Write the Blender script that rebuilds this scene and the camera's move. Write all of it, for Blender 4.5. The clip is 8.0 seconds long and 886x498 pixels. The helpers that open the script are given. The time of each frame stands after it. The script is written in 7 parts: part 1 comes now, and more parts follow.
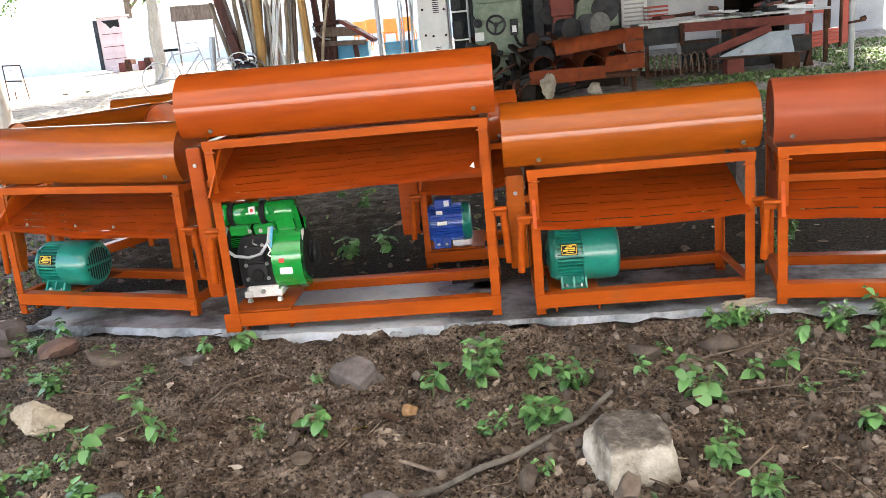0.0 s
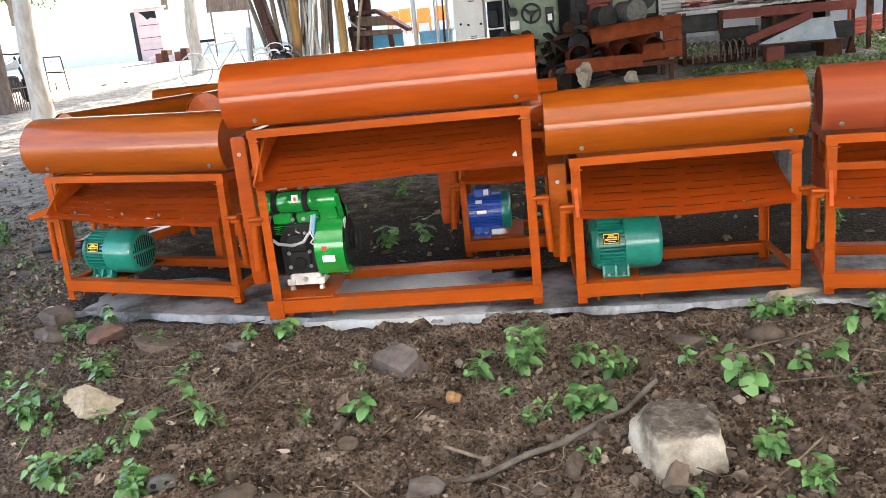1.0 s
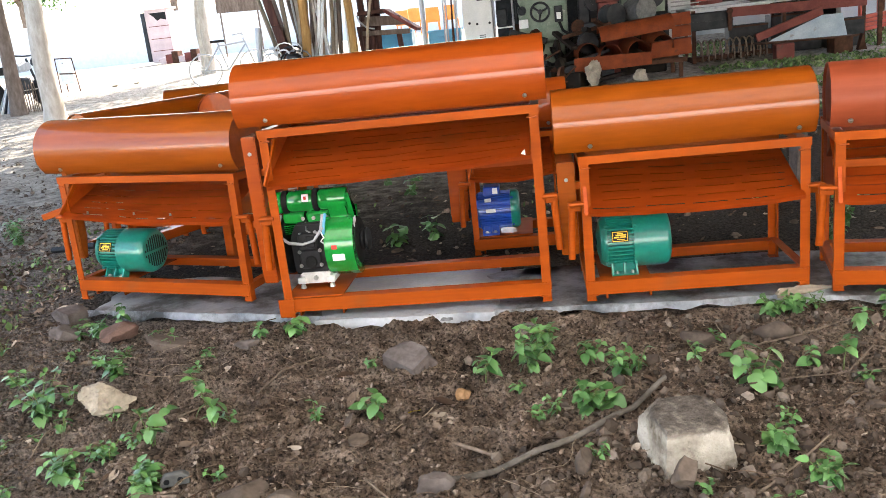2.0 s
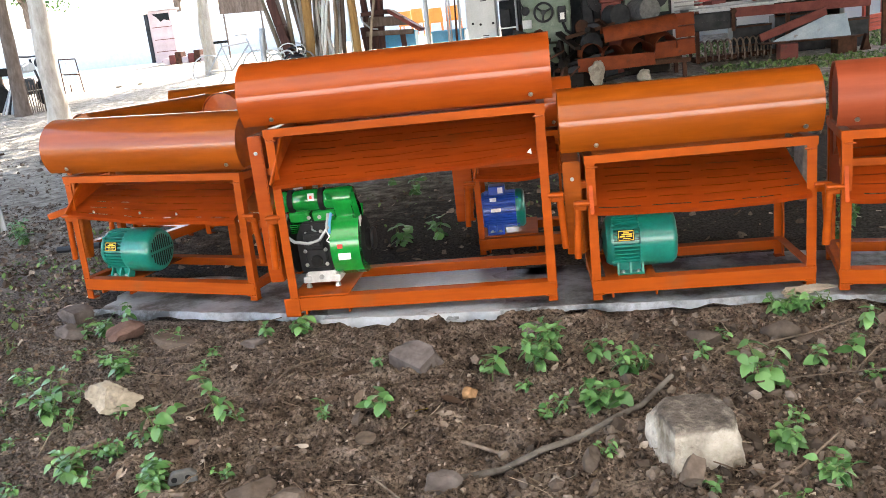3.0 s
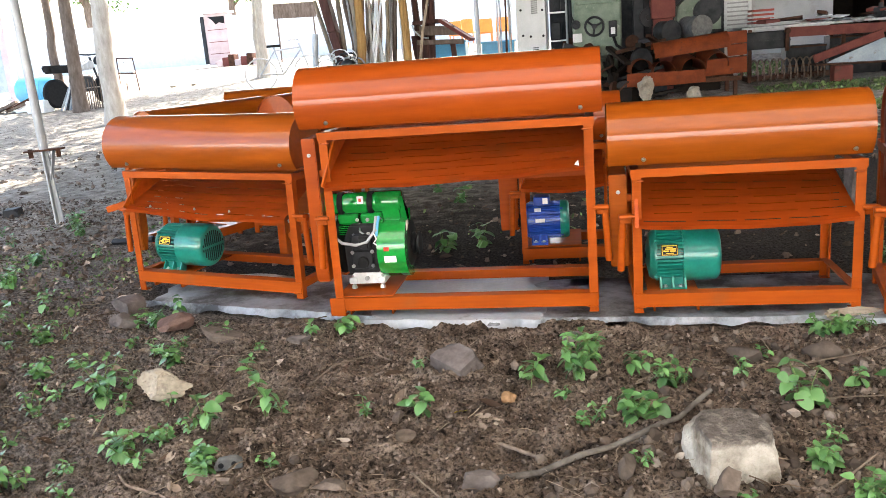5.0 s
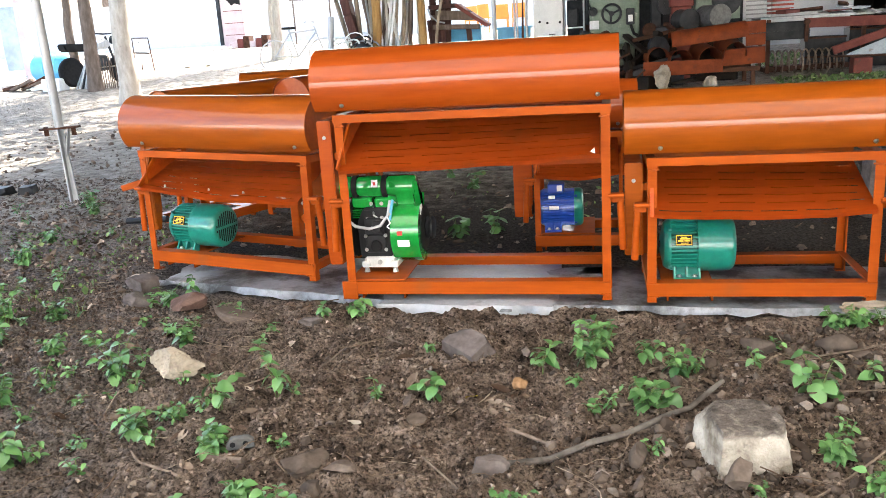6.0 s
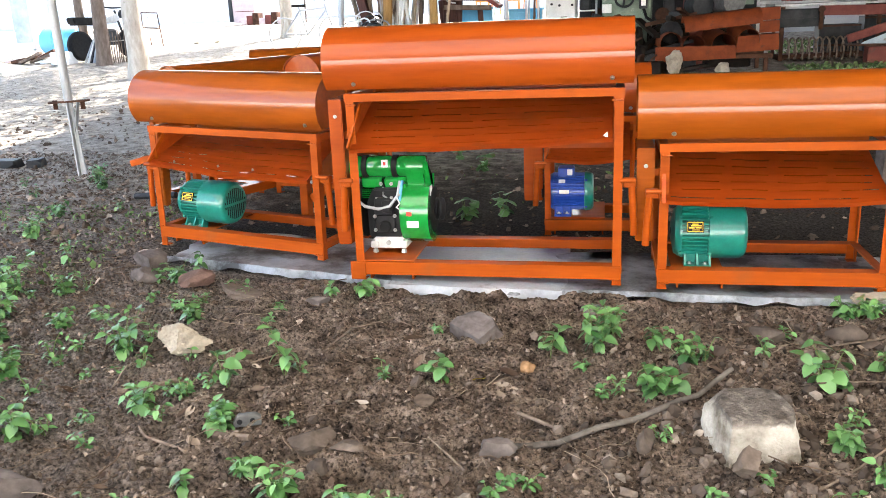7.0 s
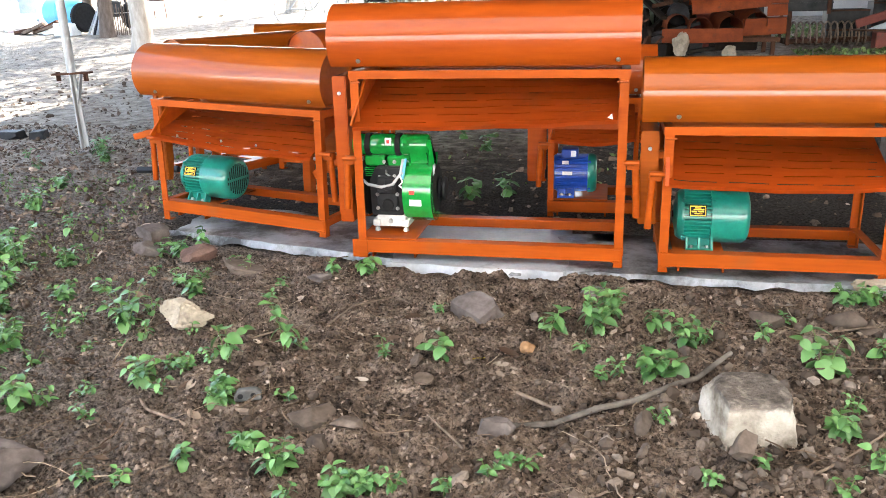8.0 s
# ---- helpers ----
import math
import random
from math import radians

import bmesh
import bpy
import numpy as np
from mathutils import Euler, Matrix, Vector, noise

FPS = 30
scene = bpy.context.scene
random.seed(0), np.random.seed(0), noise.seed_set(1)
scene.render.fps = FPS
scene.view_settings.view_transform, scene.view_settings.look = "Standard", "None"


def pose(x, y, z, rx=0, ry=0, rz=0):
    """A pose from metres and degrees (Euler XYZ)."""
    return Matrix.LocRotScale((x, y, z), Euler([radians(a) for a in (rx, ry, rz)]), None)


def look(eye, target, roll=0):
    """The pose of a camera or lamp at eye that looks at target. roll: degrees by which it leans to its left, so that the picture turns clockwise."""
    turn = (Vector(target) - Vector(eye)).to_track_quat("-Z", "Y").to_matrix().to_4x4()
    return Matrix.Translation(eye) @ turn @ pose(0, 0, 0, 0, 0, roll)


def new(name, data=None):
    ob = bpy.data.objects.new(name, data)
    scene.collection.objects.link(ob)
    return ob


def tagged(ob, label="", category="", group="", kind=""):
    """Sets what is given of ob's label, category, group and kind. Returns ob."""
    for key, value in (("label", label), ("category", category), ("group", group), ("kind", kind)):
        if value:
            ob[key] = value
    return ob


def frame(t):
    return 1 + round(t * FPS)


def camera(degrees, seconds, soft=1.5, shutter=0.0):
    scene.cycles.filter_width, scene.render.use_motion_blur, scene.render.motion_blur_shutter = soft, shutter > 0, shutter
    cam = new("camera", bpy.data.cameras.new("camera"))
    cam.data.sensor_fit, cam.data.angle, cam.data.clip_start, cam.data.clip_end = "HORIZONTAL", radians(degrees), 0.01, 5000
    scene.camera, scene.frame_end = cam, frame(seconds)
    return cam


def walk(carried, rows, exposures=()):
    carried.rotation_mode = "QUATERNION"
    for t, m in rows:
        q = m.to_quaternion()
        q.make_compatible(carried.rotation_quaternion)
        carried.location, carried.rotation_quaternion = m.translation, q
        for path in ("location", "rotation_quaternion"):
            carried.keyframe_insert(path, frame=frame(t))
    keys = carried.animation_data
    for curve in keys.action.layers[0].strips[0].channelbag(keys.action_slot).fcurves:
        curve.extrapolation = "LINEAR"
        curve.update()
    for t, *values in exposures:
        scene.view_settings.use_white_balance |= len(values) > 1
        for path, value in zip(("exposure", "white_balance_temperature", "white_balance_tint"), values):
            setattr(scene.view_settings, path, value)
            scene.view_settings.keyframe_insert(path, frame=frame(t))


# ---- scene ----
cam = camera(56.3, 8.0, soft=0.6)

PATH = [
    (0, (0.178, -0.072, 1.107), (0.047, 1.861, 0.607), -5.5),
    (0.5, (0.135, -0.085, 1.109), (-0.037, 1.842, 0.598), -5.6),
    (1, (0.138, -0.085, 1.108), (-0.07, 1.836, 0.592), -5.9),
    (1.5, (0.146, -0.099, 1.111), (-0.081, 1.82, 0.595), -6.2),
    (3, (0.127, -0.107, 1.104), (-0.11, 1.812, 0.591), -6.3),
    (3.5, (0.141, -0.141, 1.113), (-0.121, 1.78, 0.62), -6.0),
    (4, (0.131, -0.146, 1.107), (-0.153, 1.775, 0.629), -5.7),
    (4.5, (0.123, -0.172, 1.108), (-0.189, 1.745, 0.631), -5.1),
    (6, (0.104, -0.171, 1.104), (-0.253, 1.729, 0.591), -3.6),
    (6.5, (0.101, -0.162, 1.099), (-0.269, 1.73, 0.565), -2.9),
    (7, (0.085, -0.162, 1.1), (-0.284, 1.724, 0.546), -2.5),
    (7.5, (0.081, -0.16, 1.098), (-0.289, 1.717, 0.514), -2.1),
    (8, (0.083, -0.165, 1.101), (-0.288, 1.706, 0.499), -1.5),
]
walk(cam, [(t, look(eye, target, roll)) for t, eye, target, roll in PATH], exposures=[(0.0, 2.90, 6700, 10), (4.5, 2.98, 6700, 10), (6.0, 3.13, 6700, 10), (8.0, 3.30, 6600, 10)])

# ---- world and sun ----
SUN_EL, SUN_AZ = radians(47), radians(18)
world = bpy.data.worlds.new("sky")
scene.world = world
world.use_nodes = True
wn = world.node_tree.nodes
sky = wn.new("ShaderNodeTexSky")
sky.sky_type = "NISHITA"
sky.sun_disc = False
sky.sun_elevation, sky.sun_rotation = SUN_EL, SUN_AZ
sky.dust_density = 3.0
wn["Background"].inputs[1].default_value = 0.15
world.node_tree.links.new(sky.outputs[0], wn["Background"].inputs[0])
sun = new("sun", bpy.data.lights.new("sun", "SUN"))
sun.data.energy, sun.data.angle, sun.data.color = 4.5, radians(0.6), (1.0, 0.95, 0.88)
sun.matrix_world = look((math.sin(SUN_AZ) * math.cos(SUN_EL) * 50, math.cos(SUN_AZ) * math.cos(SUN_EL) * 50, math.sin(SUN_EL) * 50), (0, 0, 0))

# ---- materials ----
MATS = {}


def nodes_of(name):
    m = bpy.data.materials.new(name)
    m.use_nodes = True
    t = m.node_tree
    return m, t.nodes, t.links, t.nodes["Principled BSDF"]


def noise_tex(n, l, scale, detail=5.0, rough=0.6, stretch=None, coord="Object"):
    tc = n.new("ShaderNodeTexCoord")
    out = tc.outputs[coord]
    if stretch:
        mp = n.new("ShaderNodeMapping")
        mp.inputs["Scale"].default_value = stretch
        l.new(out, mp.inputs[0])
        out = mp.outputs[0]
    t = n.new("ShaderNodeTexNoise")
    t.inputs["Scale"].default_value, t.inputs["Detail"].default_value, t.inputs["Roughness"].default_value = scale, detail, rough
    l.new(out, t.inputs["Vector"])
    return t.outputs["Fac"]


def ramp(n, l, fac, stops):
    r = n.new("ShaderNodeValToRGB")
    while len(r.color_ramp.elements) < len(stops):
        r.color_ramp.elements.new(0.5)
    for e, (p, c) in zip(r.color_ramp.elements, stops):
        e.position, e.color = p, (*c, 1) if len(c) == 3 else c
    l.new(fac, r.inputs[0])
    return r.outputs[0]


def blend(n, l, a, b, fac):
    m = n.new("ShaderNodeMix")
    m.data_type = "RGBA"
    for s, v in ((m.inputs[0], fac), (m.inputs[6], a), (m.inputs[7], b)):
        if isinstance(v, (int, float)):
            s.default_value = v
        elif isinstance(v, tuple):
            s.default_value = (*v, 1)
        else:
            l.new(v, s)
    return m.outputs[2]


def bump(n, l, bsdf, height, strength, distance):
    b = n.new("ShaderNodeBump")
    b.inputs["Strength"].default_value, b.inputs["Distance"].default_value = strength, distance
    l.new(height, b.inputs["Height"])
    l.new(b.outputs[0], bsdf.inputs["Normal"])


def surface(name, dark, light, scale=8.0, rough=(0.5, 0.7), metal=0.0, bumps=(0.2, 0.002), stretch=None, spot=None, spot_at=(0.62, 0.72), spot_scale=5.0, coat=0.0, fine=60.0, random=0.0):
    """A two-scale procedural surface: mottled colour, grain, optional stains."""
    m, n, l, b = nodes_of(name)
    big = noise_tex(n, l, scale, stretch=stretch)
    small = noise_tex(n, l, fine, 3.0, stretch=stretch)
    col = ramp(n, l, big, [(0.3, dark), (0.7, light)])
    grain = ramp(n, l, small, [(0.3, (0.72, 0.72, 0.72)), (0.7, (1.0, 1.0, 1.0))])
    mul = n.new("ShaderNodeMix")
    mul.data_type, mul.blend_type = "RGBA", "MULTIPLY"
    mul.inputs[0].default_value = 0.6
    l.new(col, mul.inputs[6]), l.new(grain, mul.inputs[7])
    out = mul.outputs[2]
    if spot:
        st = noise_tex(n, l, spot_scale, 8.0, 0.7)
        out = blend(n, l, out, spot, ramp(n, l, st, [(spot_at[0], (0, 0, 0)), (spot_at[1], (1, 1, 1))]))
    if random:
        oi = n.new("ShaderNodeObjectInfo")
        hs = n.new("ShaderNodeHueSaturation")
        mr = n.new("ShaderNodeMapRange")
        mr.inputs[3].default_value, mr.inputs[4].default_value = 1 - random, 1 + random
        l.new(oi.outputs["Random"], mr.inputs[0]), l.new(mr.outputs[0], hs.inputs["Value"]), l.new(out, hs.inputs["Color"])
        out = hs.outputs[0]
    l.new(out, b.inputs["Base Color"])
    rr = n.new("ShaderNodeMapRange")
    rr.inputs[3].default_value, rr.inputs[4].default_value = rough
    l.new(small, rr.inputs[0]), l.new(rr.outputs[0], b.inputs["Roughness"])
    b.inputs["Metallic"].default_value = metal
    b.inputs["Specular IOR Level"].default_value = 0.5 if rough[0] < 0.42 else 0.2 if rough[0] < 0.5 else 0.1
    b.inputs["Coat Weight"].default_value = coat
    b.inputs["Coat Roughness"].default_value = 0.12
    if bumps[0]:
        bump(n, l, b, small if bumps[1] < 0.004 else big, bumps[0], bumps[1])
    MATS[name] = m
    return m


def enamel(name, dark, light, streak, rough=0.42, coat=0.7, coat_rough=0.05):
    """Brushed-on enamel: streaky colour along the sheet, dust and a soft wave in the gloss."""
    m, n, l, b = nodes_of(name)
    long = noise_tex(n, l, 3.0, 6.0, 0.65, stretch=(0.6, 5.0, 5.0))
    fine = noise_tex(n, l, 40.0, 4.0, 0.6, stretch=(0.12, 1.5, 1.5))
    blot = noise_tex(n, l, 5.0, 6.0, 0.6)
    col = ramp(n, l, long, [(0.32, dark), (0.68, light)])
    col = blend(n, l, col, streak, ramp(n, l, fine, [(0.52, (0, 0, 0)), (0.9, (0.14, 0.14, 0.14))]))
    col = blend(n, l, col, (0.20, 0.065, 0.018), ramp(n, l, blot, [(0.58, (0, 0, 0)), (0.78, (0.5, 0.5, 0.5))]))
    l.new(col, b.inputs["Base Color"])
    rr = n.new("ShaderNodeMapRange")
    rr.inputs[3].default_value, rr.inputs[4].default_value = rough, rough + 0.2
    l.new(blot, rr.inputs[0]), l.new(rr.outputs[0], b.inputs["Roughness"])
    b.inputs["Coat Weight"].default_value, b.inputs["Coat Roughness"].default_value = coat, coat_rough
    b.inputs["Coat IOR"].default_value = 1.5
    b.inputs["Specular IOR Level"].default_value = 0.12
    bump(n, l, b, blot, 0.05, 0.003)
    MATS[name] = m
    return m


ORANGE = enamel("orange_enamel", (0.25, 0.042, 0.0015), (0.36, 0.064, 0.002), (0.40, 0.082, 0.005), rough=0.45, coat=0.22, coat_rough=0.08)
ORANGE_RED = enamel("orange_red_enamel", (0.25, 0.039, 0.003), (0.35, 0.060, 0.004), (0.39, 0.082, 0.012))
ORANGE_OCHRE = enamel("orange_ochre_enamel", (0.22, 0.046, 0.002), (0.33, 0.072, 0.004), (0.38, 0.10, 0.010), coat=0.75)
ORANGE_MATT = enamel("orange_primer", (0.22, 0.042, 0.015), (0.29, 0.060, 0.023), (0.33, 0.085, 0.04), rough=0.45, coat=0.25, coat_rough=0.3)
TRAY = enamel("tray_enamel", (0.30, 0.042, 0.004), (0.45, 0.070, 0.007), (0.46, 0.10, 0.02), rough=0.40, coat=0.35, coat_rough=0.15)
OLD_ORANGE = surface("weathered_orange", (0.12, 0.026, 0.010), (0.23, 0.050, 0.014), 6, (0.5, 0.75), spot=(0.10, 0.035, 0.02))
# near-black; also stands in for the darkness inside drum cover and doorway
DARK_INSIDE = surface("near_black_inside_and_steel", (0.010, 0.008, 0.006), (0.026, 0.019, 0.014), 10, (0.5, 0.7))
BOLT = surface("zinc_bolt", (0.30, 0.30, 0.29), (0.48, 0.48, 0.46), 40, (0.25, 0.4), 0.9, (0.05, 0.001))
GREEN = surface("sea_green_enamel", (0.005, 0.16, 0.12), (0.008, 0.22, 0.165), 8, (0.25, 0.38), coat=0.5, bumps=(0.05, 0.001))
GREEN_ENGINE = surface("bright_green_enamel", (0.004, 0.20, 0.030), (0.008, 0.30, 0.045), 7, (0.14, 0.24), coat=0.8, bumps=(0.03, 0.001))
BLUE = surface("blue_enamel", (0.007, 0.050, 0.32), (0.013, 0.078, 0.44), 8, (0.28, 0.42), coat=0.5, bumps=(0.05, 0.001))
BLACK = surface("black_iron", (0.006, 0.006, 0.007), (0.018, 0.018, 0.020), 14, (0.43, 0.6))
RUBBER = surface("black_rubber", (0.008, 0.008, 0.008), (0.02, 0.02, 0.02), 20, (0.6, 0.8))
ALLOY = surface("cast_alloy", (0.55, 0.54, 0.52), (0.75, 0.74, 0.72), 12, (0.35, 0.55), 0.5)
HOSE = surface("grey_hose", (0.28, 0.29, 0.30), (0.42, 0.43, 0.44), 18, (0.4, 0.55))
WHITE_LABEL = surface("white_label", (0.72, 0.72, 0.70), (0.82, 0.82, 0.80), 20, (0.4, 0.5), bumps=(0, 0))
YELLOW_LABEL = surface("yellow_label", (0.75, 0.48, 0.02), (0.85, 0.58, 0.03), 20, (0.4, 0.5), bumps=(0, 0))
# black for print, and for the darkness of slots and holes
BLACK_FILL = surface("black_print_and_openings", (0.01, 0.01, 0.01), (0.02, 0.02, 0.02), 20, (0.5, 0.6), bumps=(0, 0))
RED_MARK = surface("red_mark", (0.55, 0.03, 0.02), (0.65, 0.05, 0.03), 20, (0.4, 0.5), bumps=(0, 0))
GALV = surface("galvanised_sheet", (0.40, 0.43, 0.46), (0.74, 0.77, 0.80), 5, (0.34, 0.5), 0.3, (0.25, 0.002), spot=(0.13, 0.125, 0.12), spot_at=(0.44, 0.58), spot_scale=3.2)
GALV_CLEAN = surface("clean_galvanised_sheet", (0.55, 0.58, 0.61), (0.82, 0.84, 0.86), 4, (0.3, 0.45), 0.2, (0.25, 0.002), spot=(0.30, 0.29, 0.28), spot_at=(0.60, 0.75), spot_scale=5)
RUST = surface("rusty_steel", (0.030, 0.015, 0.010), (0.11, 0.050, 0.030), 9, (0.65, 0.85), 0.1, (0.4, 0.003))
RED_OXIDE = surface("red_oxide_steel", (0.12, 0.035, 0.03), (0.22, 0.07, 0.055), 4, (0.55, 0.75), spot=(0.08, 0.05, 0.04))
RED_PAINT = surface("red_steel_paint", (0.33, 0.04, 0.02), (0.46, 0.06, 0.03), 6, (0.4, 0.6))
DARK_STEEL = surface("dark_machine_steel", (0.014, 0.016, 0.018), (0.050, 0.052, 0.055), 7, (0.45, 0.7), 0.3)
BLUE_STEEL = surface("pale_blue_plate", (0.26, 0.33, 0.38), (0.42, 0.48, 0.52), 4, (0.45, 0.6), 0.2, spot=(0.2, 0.15, 0.12))
LATHE = surface("grey_green_machine_paint", (0.13, 0.18, 0.13), (0.25, 0.30, 0.235), 6, (0.45, 0.65), spot=(0.42, 0.44, 0.38), spot_at=(0.58, 0.70), spot_scale=9)
PIPE = surface("grey_steel_pipe", (0.28, 0.29, 0.30), (0.44, 0.45, 0.45), 6, (0.4, 0.6), 0.4, stretch=(4, 4, 0.7))
BARK = surface("pale_bark", (0.30, 0.26, 0.22), (0.50, 0.46, 0.40), 7, (0.8, 0.95), bumps=(0.5, 0.006), stretch=(2, 2, 0.6), spot=(0.14, 0.11, 0.09))
BARK_DARK = surface("brown_bark", (0.09, 0.065, 0.05), (0.20, 0.155, 0.125), 8, (0.8, 0.95), bumps=(0.6, 0.006), stretch=(2, 2, 0.6))
POLE_WOOD = surface("weathered_pole", (0.20, 0.15, 0.10), (0.42, 0.34, 0.25), 9, (0.7, 0.9), bumps=(0.4, 0.003), stretch=(3, 3, 0.5), random=0.5)
OCHRE_WOOD = surface("ochre_timber", (0.30, 0.17, 0.06), (0.48, 0.29, 0.11), 7, (0.6, 0.8), stretch=(3, 3, 0.5))
BROWN_TIMBER = surface("dark_brown_timber", (0.045, 0.022, 0.018), (0.10, 0.045, 0.036), 6, (0.5, 0.7), stretch=(3, 3, 0.5))
PLASTER = surface("stained_plaster", (0.33, 0.33, 0.32), (0.52, 0.52, 0.50), 1.2, (0.8, 0.95), bumps=(0.3, 0.003), spot=(0.25, 0.22, 0.19), spot_at=(0.58, 0.72), spot_scale=1.5)
WHITE_PAINT = surface("white_painted_sheet", (0.62, 0.63, 0.61), (0.78, 0.78, 0.76), 5, (0.4, 0.6), spot=(0.4, 0.36, 0.30), spot_at=(0.64, 0.74))
# pink lightened to imitate the veil of glare over the yard
PINK_PAINT = surface("glare_paled_pink_paint", (0.50, 0.38, 0.37), (0.64, 0.52, 0.50), 3, (0.6, 0.8), spot=(0.3, 0.12, 0.1))
BLUE_PLASTIC = surface("light_blue_plastic", (0.08, 0.36, 0.58), (0.12, 0.46, 0.70), 4, (0.35, 0.5), bumps=(0.1, 0.002))
TEAL_PLASTIC = surface("teal_plastic", (0.05, 0.42, 0.38), (0.08, 0.52, 0.48), 4, (0.35, 0.5), bumps=(0.1, 0.002))
ORANGE_PLASTIC = surface("orange_plastic", (0.75, 0.22, 0.03), (0.85, 0.30, 0.05), 4, (0.35, 0.5), bumps=(0.1, 0.002))
STONE_PALE = surface("pale_limestone", (0.24, 0.20, 0.15), (0.46, 0.40, 0.32), 9, (0.8, 0.95), bumps=(0.6, 0.006), spot=(0.22, 0.19, 0.16), spot_at=(0.56, 0.7), spot_scale=7, fine=90)
STONE_DARK = surface("dark_basalt", (0.075, 0.062, 0.057), (0.19, 0.16, 0.148), 14, (0.8, 0.95), bumps=(0.5, 0.004), fine=90)
OCHRE_STONE = surface("ochre_stone", (0.22, 0.12, 0.055), (0.40, 0.24, 0.13), 20, (0.8, 0.95), bumps=(0.4, 0.003), fine=90)
STONE_RED = surface("reddish_stone", (0.085, 0.052, 0.042), (0.185, 0.115, 0.092), 12, (0.8, 0.95), bumps=(0.5, 0.004), fine=90)
STONE_BROWN = surface("brown_stone", (0.060, 0.046, 0.037), (0.15, 0.118, 0.096), 12, (0.8, 0.95), bumps=(0.5, 0.004), fine=90, random=0.3)
TWIG = surface("dry_twig", (0.10, 0.073, 0.055), (0.23, 0.178, 0.137), 25, (0.8, 0.95), bumps=(0.3, 0.002), random=0.4)
CASTING = surface("grey_casting", (0.09, 0.09, 0.088), (0.18, 0.178, 0.17), 20, (0.5, 0.7), 0.3)
GREY_STICK = surface("grey_dead_branch", (0.070, 0.060, 0.052), (0.21, 0.185, 0.16), 14, (0.8, 0.95), bumps=(0.4, 0.003))
YELLOW_LEAF = surface("yellow_leaf", (0.50, 0.36, 0.02), (0.66, 0.52, 0.05), 40, (0.6, 0.8), bumps=(0.1, 0.001))


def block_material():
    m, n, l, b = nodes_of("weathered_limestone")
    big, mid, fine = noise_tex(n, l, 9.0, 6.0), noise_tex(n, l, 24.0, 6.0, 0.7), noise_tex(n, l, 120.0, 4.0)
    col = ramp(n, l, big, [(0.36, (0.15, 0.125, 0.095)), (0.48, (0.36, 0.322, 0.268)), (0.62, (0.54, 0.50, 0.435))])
    # dark top: part stain, part shading from frontal light put into the colour
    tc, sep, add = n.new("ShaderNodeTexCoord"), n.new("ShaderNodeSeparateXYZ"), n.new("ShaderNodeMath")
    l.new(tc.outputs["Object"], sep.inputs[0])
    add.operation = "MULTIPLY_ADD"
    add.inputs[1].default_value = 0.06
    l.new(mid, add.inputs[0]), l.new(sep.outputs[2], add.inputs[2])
    tone_mask = n.new("ShaderNodeMapRange")
    tone_mask.inputs[1].default_value, tone_mask.inputs[2].default_value = 0.080, 0.094
    l.new(add.outputs[0], tone_mask.inputs[0])
    col = blend(n, l, col, ramp(n, l, mid, [(0.35, (0.055, 0.047, 0.040)), (0.52, (0.135, 0.115, 0.098)), (0.70, (0.30, 0.262, 0.222))]), tone_mask.outputs[0])
    l.new(col, b.inputs["Base Color"])
    b.inputs["Roughness"].default_value = 0.92
    b.inputs["Specular IOR Level"].default_value = 0.1
    pit = n.new("ShaderNodeMath")
    pit.operation = "MULTIPLY_ADD"
    pit.inputs[1].default_value = 2.0
    l.new(mid, pit.inputs[0]), l.new(fine, pit.inputs[2])
    bump(n, l, b, pit.outputs[0], 0.9, 0.008)
    return m


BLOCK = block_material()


def island_surface(name, stops, rough=0.85, scale=50.0, translucent=0.0):
    """One look for many small joined pieces, each with its own tone."""
    m, n, l, b = nodes_of(name)
    g = n.new("ShaderNodeNewGeometry")
    col = ramp(n, l, g.outputs["Random Per Island"], stops)
    sp = noise_tex(n, l, scale, 4.0)
    col = blend(n, l, col, (0.05, 0.035, 0.025), ramp(n, l, sp, [(0.45, (0, 0, 0)), (0.8, (0.7, 0.7, 0.7))]))
    l.new(col, b.inputs["Base Color"])
    b.inputs["Roughness"].default_value = rough
    b.inputs["Specular IOR Level"].default_value = 0.1
    bump(n, l, b, sp, 0.3, 0.002)
    MATS[name] = m
    return m


LITTER = island_surface("dry_leaf_litter", [(0.0, (0.05, 0.030, 0.020)), (0.45, (0.115, 0.080, 0.058)), (0.8, (0.24, 0.185, 0.142)), (1.0, (0.48, 0.40, 0.32))])
CLODS = island_surface("clods", [(0.0, (0.055, 0.040, 0.030)), (0.6, (0.15, 0.112, 0.087)), (0.92, (0.27, 0.208, 0.164)), (1.0, (0.40, 0.32, 0.26))], 0.95, 90)
PEBBLES = island_surface("pebbles", [(0.0, (0.050, 0.038, 0.030)), (0.6, (0.105, 0.080, 0.064)), (0.95, (0.18, 0.144, 0.117)), (1.0, (0.30, 0.25, 0.21))], 0.85, 60)
TWIGS = island_surface("twigs", [(0.0, (0.07, 0.045, 0.03)), (0.6, (0.19, 0.135, 0.095)), (1.0, (0.40, 0.32, 0.24))], 0.9, 60)
GRASS = island_surface("weedy_grass", [(0.0, (0.055, 0.10, 0.032)), (0.5, (0.13, 0.215, 0.068)), (1.0, (0.29, 0.38, 0.155))], 0.6, 30)
FOLIAGE = island_surface("tree_foliage", [(0.0, (0.03, 0.07, 0.02)), (0.6, (0.06, 0.14, 0.035)), (1.0, (0.12, 0.22, 0.06))], 0.55, 4)


